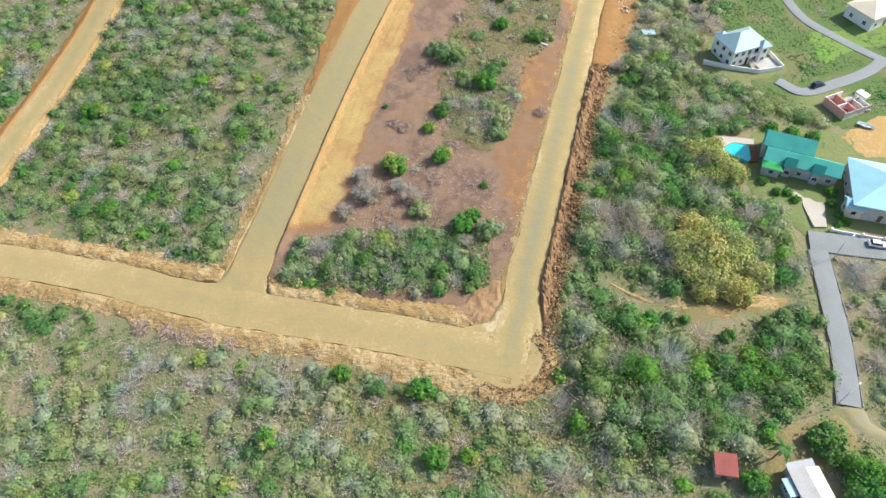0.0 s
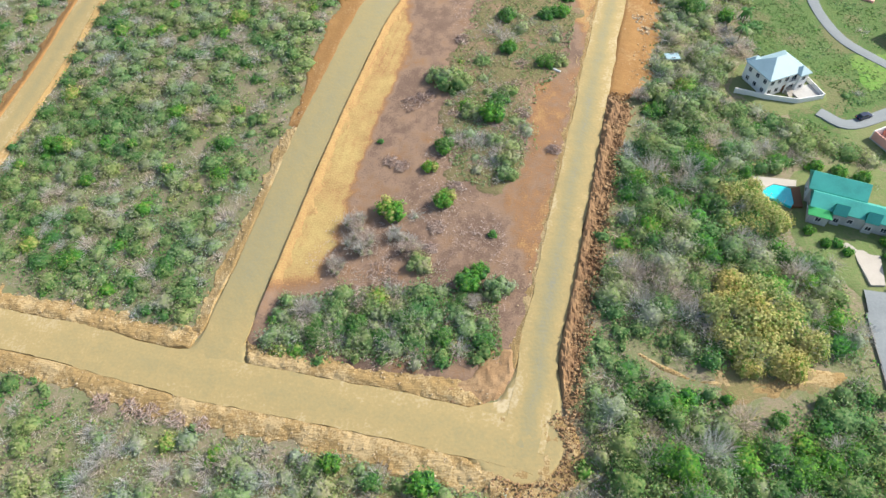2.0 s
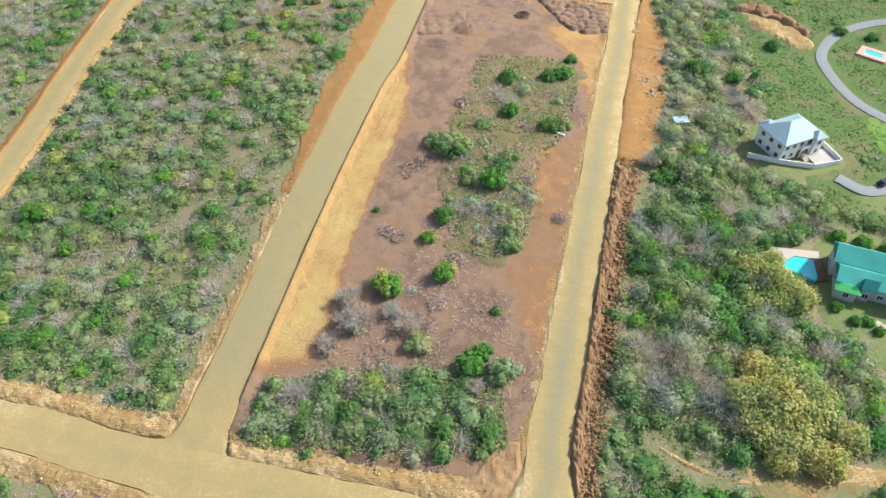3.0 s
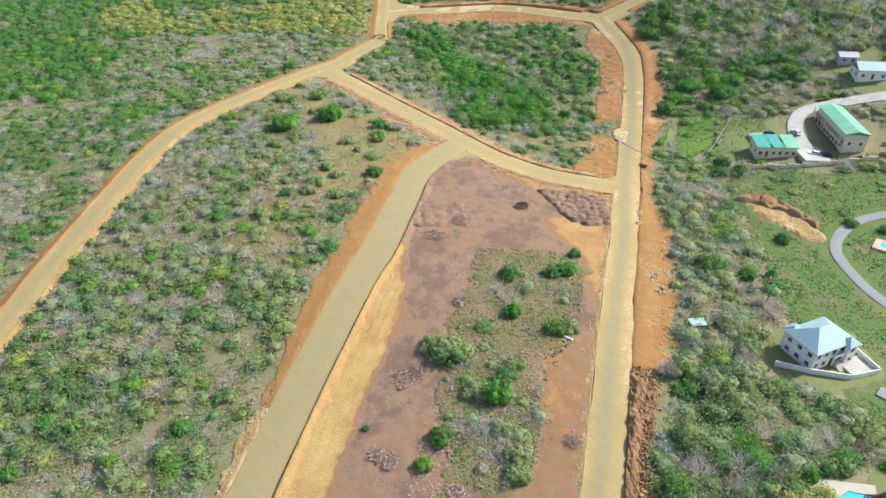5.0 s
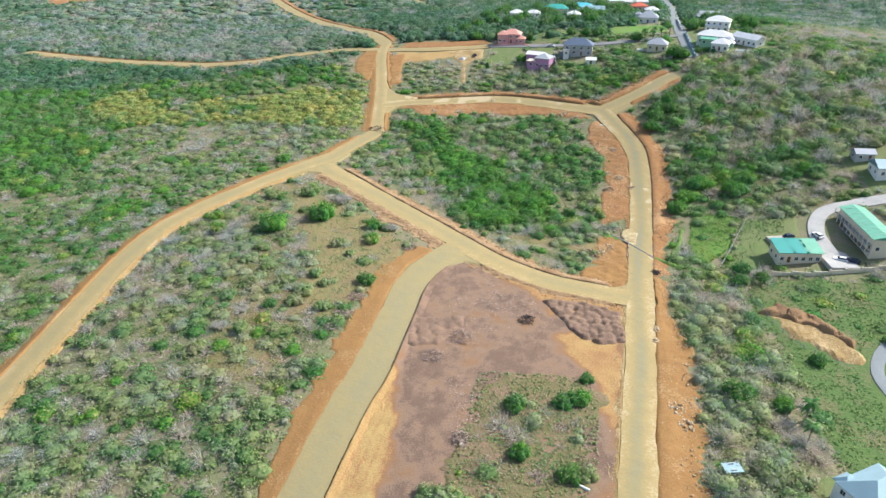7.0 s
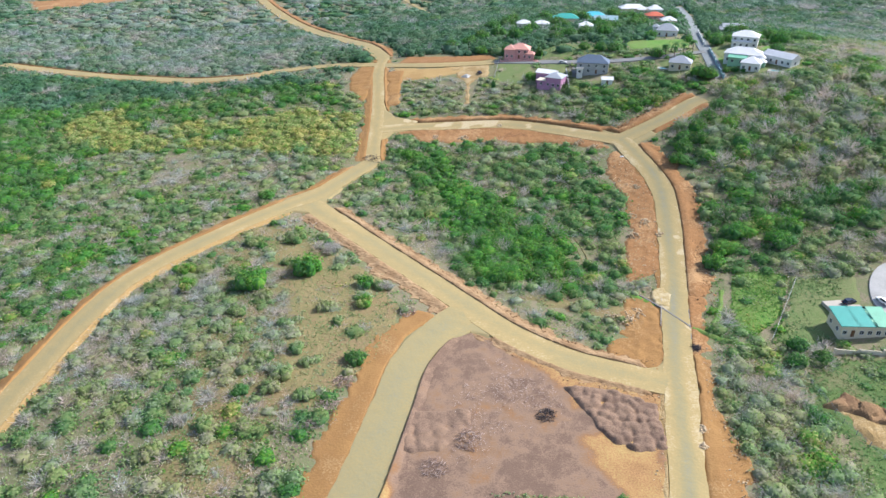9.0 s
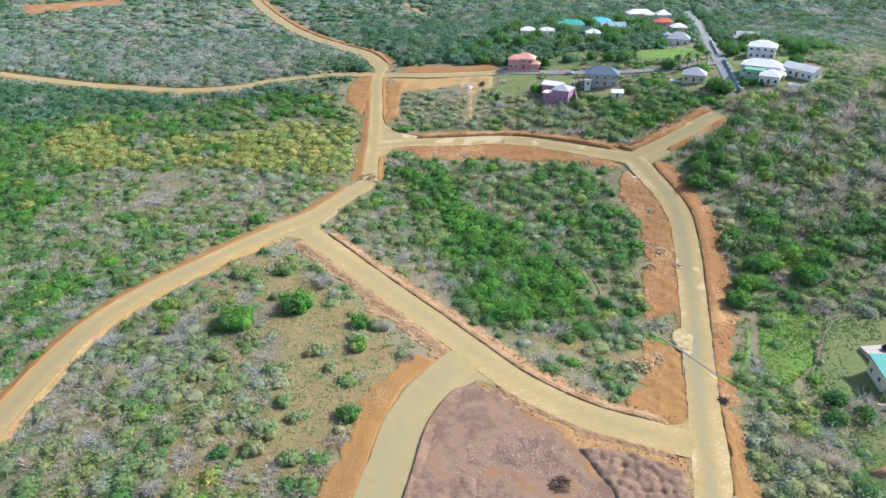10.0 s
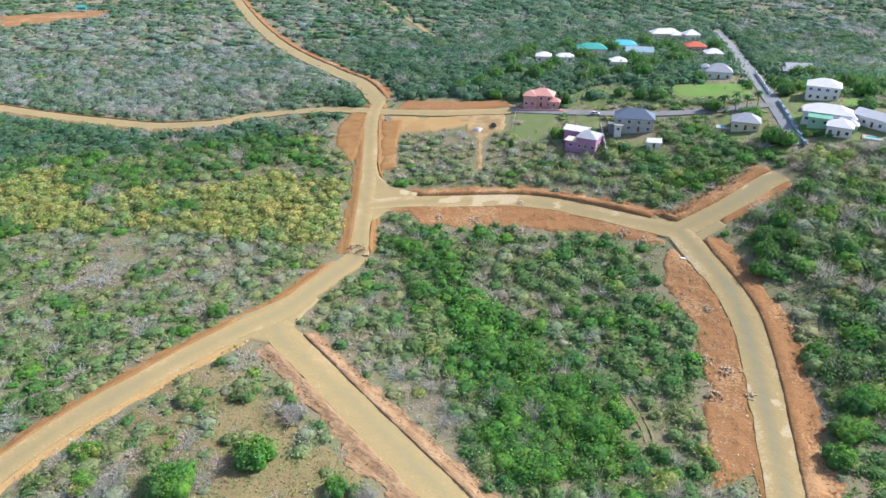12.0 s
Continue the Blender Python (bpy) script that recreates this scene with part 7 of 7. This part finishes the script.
house("house", 170.5, 314, -8, [(0, 0, 11, 8.4, 3.4, "gable", 1.6, P_WHITE, P_ROOFB, 3, 2)], "white house with a pale blue roof")
pool(130, 216, 5.0, 2.8, -40, "turquoise pool with an orange deck", rim=P_SALMON, deck=1.6)
wall_run("boundary_wall", [(139.6, 443), (142.9, 462.6), (145.6, 476), (148.4, 489)], 1.8, 0.25, P_ROOFB, "pale blue roadside wall with posts", 0.5)
wall_run("boundary_wall", [(149.5, 500), (156, 525), (162, 545)], 1.6, 0.25, P_WHITE, "white roadside wall with posts", 0.4)

# ---- fences and yards ----
def fence_run(name, pts, h, label, step=3.0):
    """Wire fence: thin posts joined by three strands."""
    e = holder(name, pts[0][0], pts[0][1], 0, label, "fence")
    for (ax, ay), (bx, by) in zip(pts, pts[1:]):
        n = max(1, int(math.hypot(bx - ax, by - ay) / step))
        for i in range(n):
            px, py, qx, qy = ax + (bx - ax) * i / n, ay + (by - ay) * i / n, ax + (bx - ax) * (i + 1) / n, ay + (by - ay) * (i + 1) / n
            z0, z1, zb = float(land(px, py)), float(land(qx, qy)), float(e.matrix_world.translation.z)
            a, b = (px - pts[0][0], py - pts[0][1], z0 - zb), (qx - pts[0][0], qy - pts[0][1], z1 - zb)
            bm = bmesh.new()
            tube(bm, (a[0], a[1], a[2] - 0.3), (a[0], a[1], a[2] + h), 0.09, 0.08, 6)
            part("post", bm, M_CONC, e)
            bm = bmesh.new()
            for k in (0.35, 0.65, 0.95):
                tube(bm, (a[0], a[1], a[2] + h * k), (b[0], b[1], b[2] + h * k), 0.025, 0.025, 4)
            part("wire", bm, P_GREY, e)
    return e


fence_run("wire_fence", [(96.6, 257), (97.6, 239.4), (100.7, 227.9), (108.6, 218.5)], 1.5, "wire fence with pale posts across the rough meadow")
fence_run("wire_fence", [(94.2, 271.2), (112.4, 297.7), (121.5, 297.6)], 1.6, "wire fence with pale posts round the green yard")
fence_run("wire_fence", [(37.6, 523), (34, 503), (30.3, 484)], 1.5, "wire fence with pale posts beside the field")
slab("driveway", 78.5, 491, 6.0, 20.0, -12, M_ASPHALT, "dark paved drive between the purple and grey houses", top=0.3)
slab("terrace", 59.5, 512.8, 5.0, 4.0, -17, P_SALMON, "salmon tiled terrace beside the pink villa", top=0.4)
slab("terrace", 160, 473, 16.0, 5.0, -30, P_TILE, "pale paved terrace between the white villas", top=0.4)

# ---- culverts on the new road ----
wall_run("culvert_wall", [(65.9, 281.1), (71.6, 300.0)], 0.7, 0.2, P_BLOCK, "white concrete headwall along the road", 0.0)
wall_run("culvert_wall", [(72.6, 274.2), (76.7, 289.1)], 0.6, 0.2, P_DRAIN, "grey concrete headwall along the road", 0.0)
wall_run("drain", [(64.0, 297.6), (68.9, 290.2), (74.2, 280.0)], 0.62, 0.5, P_DRAIN, "slotted concrete drain crossing the road", 0.0, "drain")
build_patch("concrete_apron", [(67.0, 296), (69, 299), (72.0, 300.4), (73.6, 296.7), (72.5, 293), (71.0, 290.1), (69, 291.5), (67.4, 292.2)], M_ROAD, "pale crusted concrete spill beside the culvert", "paving", lift=0.60, wob=1.6, lump=0.03, seed=52, cell=0.4, edge=0.4, hf=lambda x, y: 0.85 + 0.3 * rough(x, y, 1.5, 54))
wall_run("concrete_sill", [(79.6, 392.6), (88.3, 391.0)], 0.62, 0.9, P_WHITE, "white concrete sill across the road", 0.0, "sill")
bm = bmesh.new()
tube(bm, (-1.6, 0, 0.35), (1.6, 0, 0.35), 0.32, 0.32, 14)
pipe = part("drain_pipe", bm, P_WHITE, None)
pipe.matrix_world = pose(31.3, 182.2, float(land(31.3, 182.2)) + 0.1, 0, 0, -35)
tagged(pipe, "short white plastic drain pipe lying on the earth", "pipe")
# Hut-shaped box added in place of low white and grey debris.
house("hut", 64.4, 185.2, 4, [(0, 0, 3.0, 1.8, 1.6, "flat", 0, P_GREY, P_ROOFB, 1, 0)], "low grey box with a pale blue top standing in for debris", "hut", door=False)

house("tent", -392, 969, 10, [(0, 0, 9, 6, 2.4, "gable", 1.4, P_TEAL, P_TEAL, 0, 0)], "teal market tent on the far field", "tent", door=False)

# ---- vehicles ----
car(109.2, 160.4, 22, P_DARKCAR, "dark blue car parked on the lane")
car(122, 284.5, 20, P_DARKCAR, "dark car parked on the paved yard")
car(131, 283, 100, P_WHITECAR, "white car parked by the apartments")
car(131.5, 268.5, 150, P_WHITECAR, "white car parked by the row house")
car(134.5, 267, 140, P_DARKCAR, "dark car parked by the apartments")
car(25, 505, 100, P_DARKCAR, "dark pickup parked on the gravel", True)
car(104.5, 102.5, -12, P_WHITECAR, "white car parked on the street")
car(72, 503.5, -15, P_WHITECAR, "white car parked beside the road")
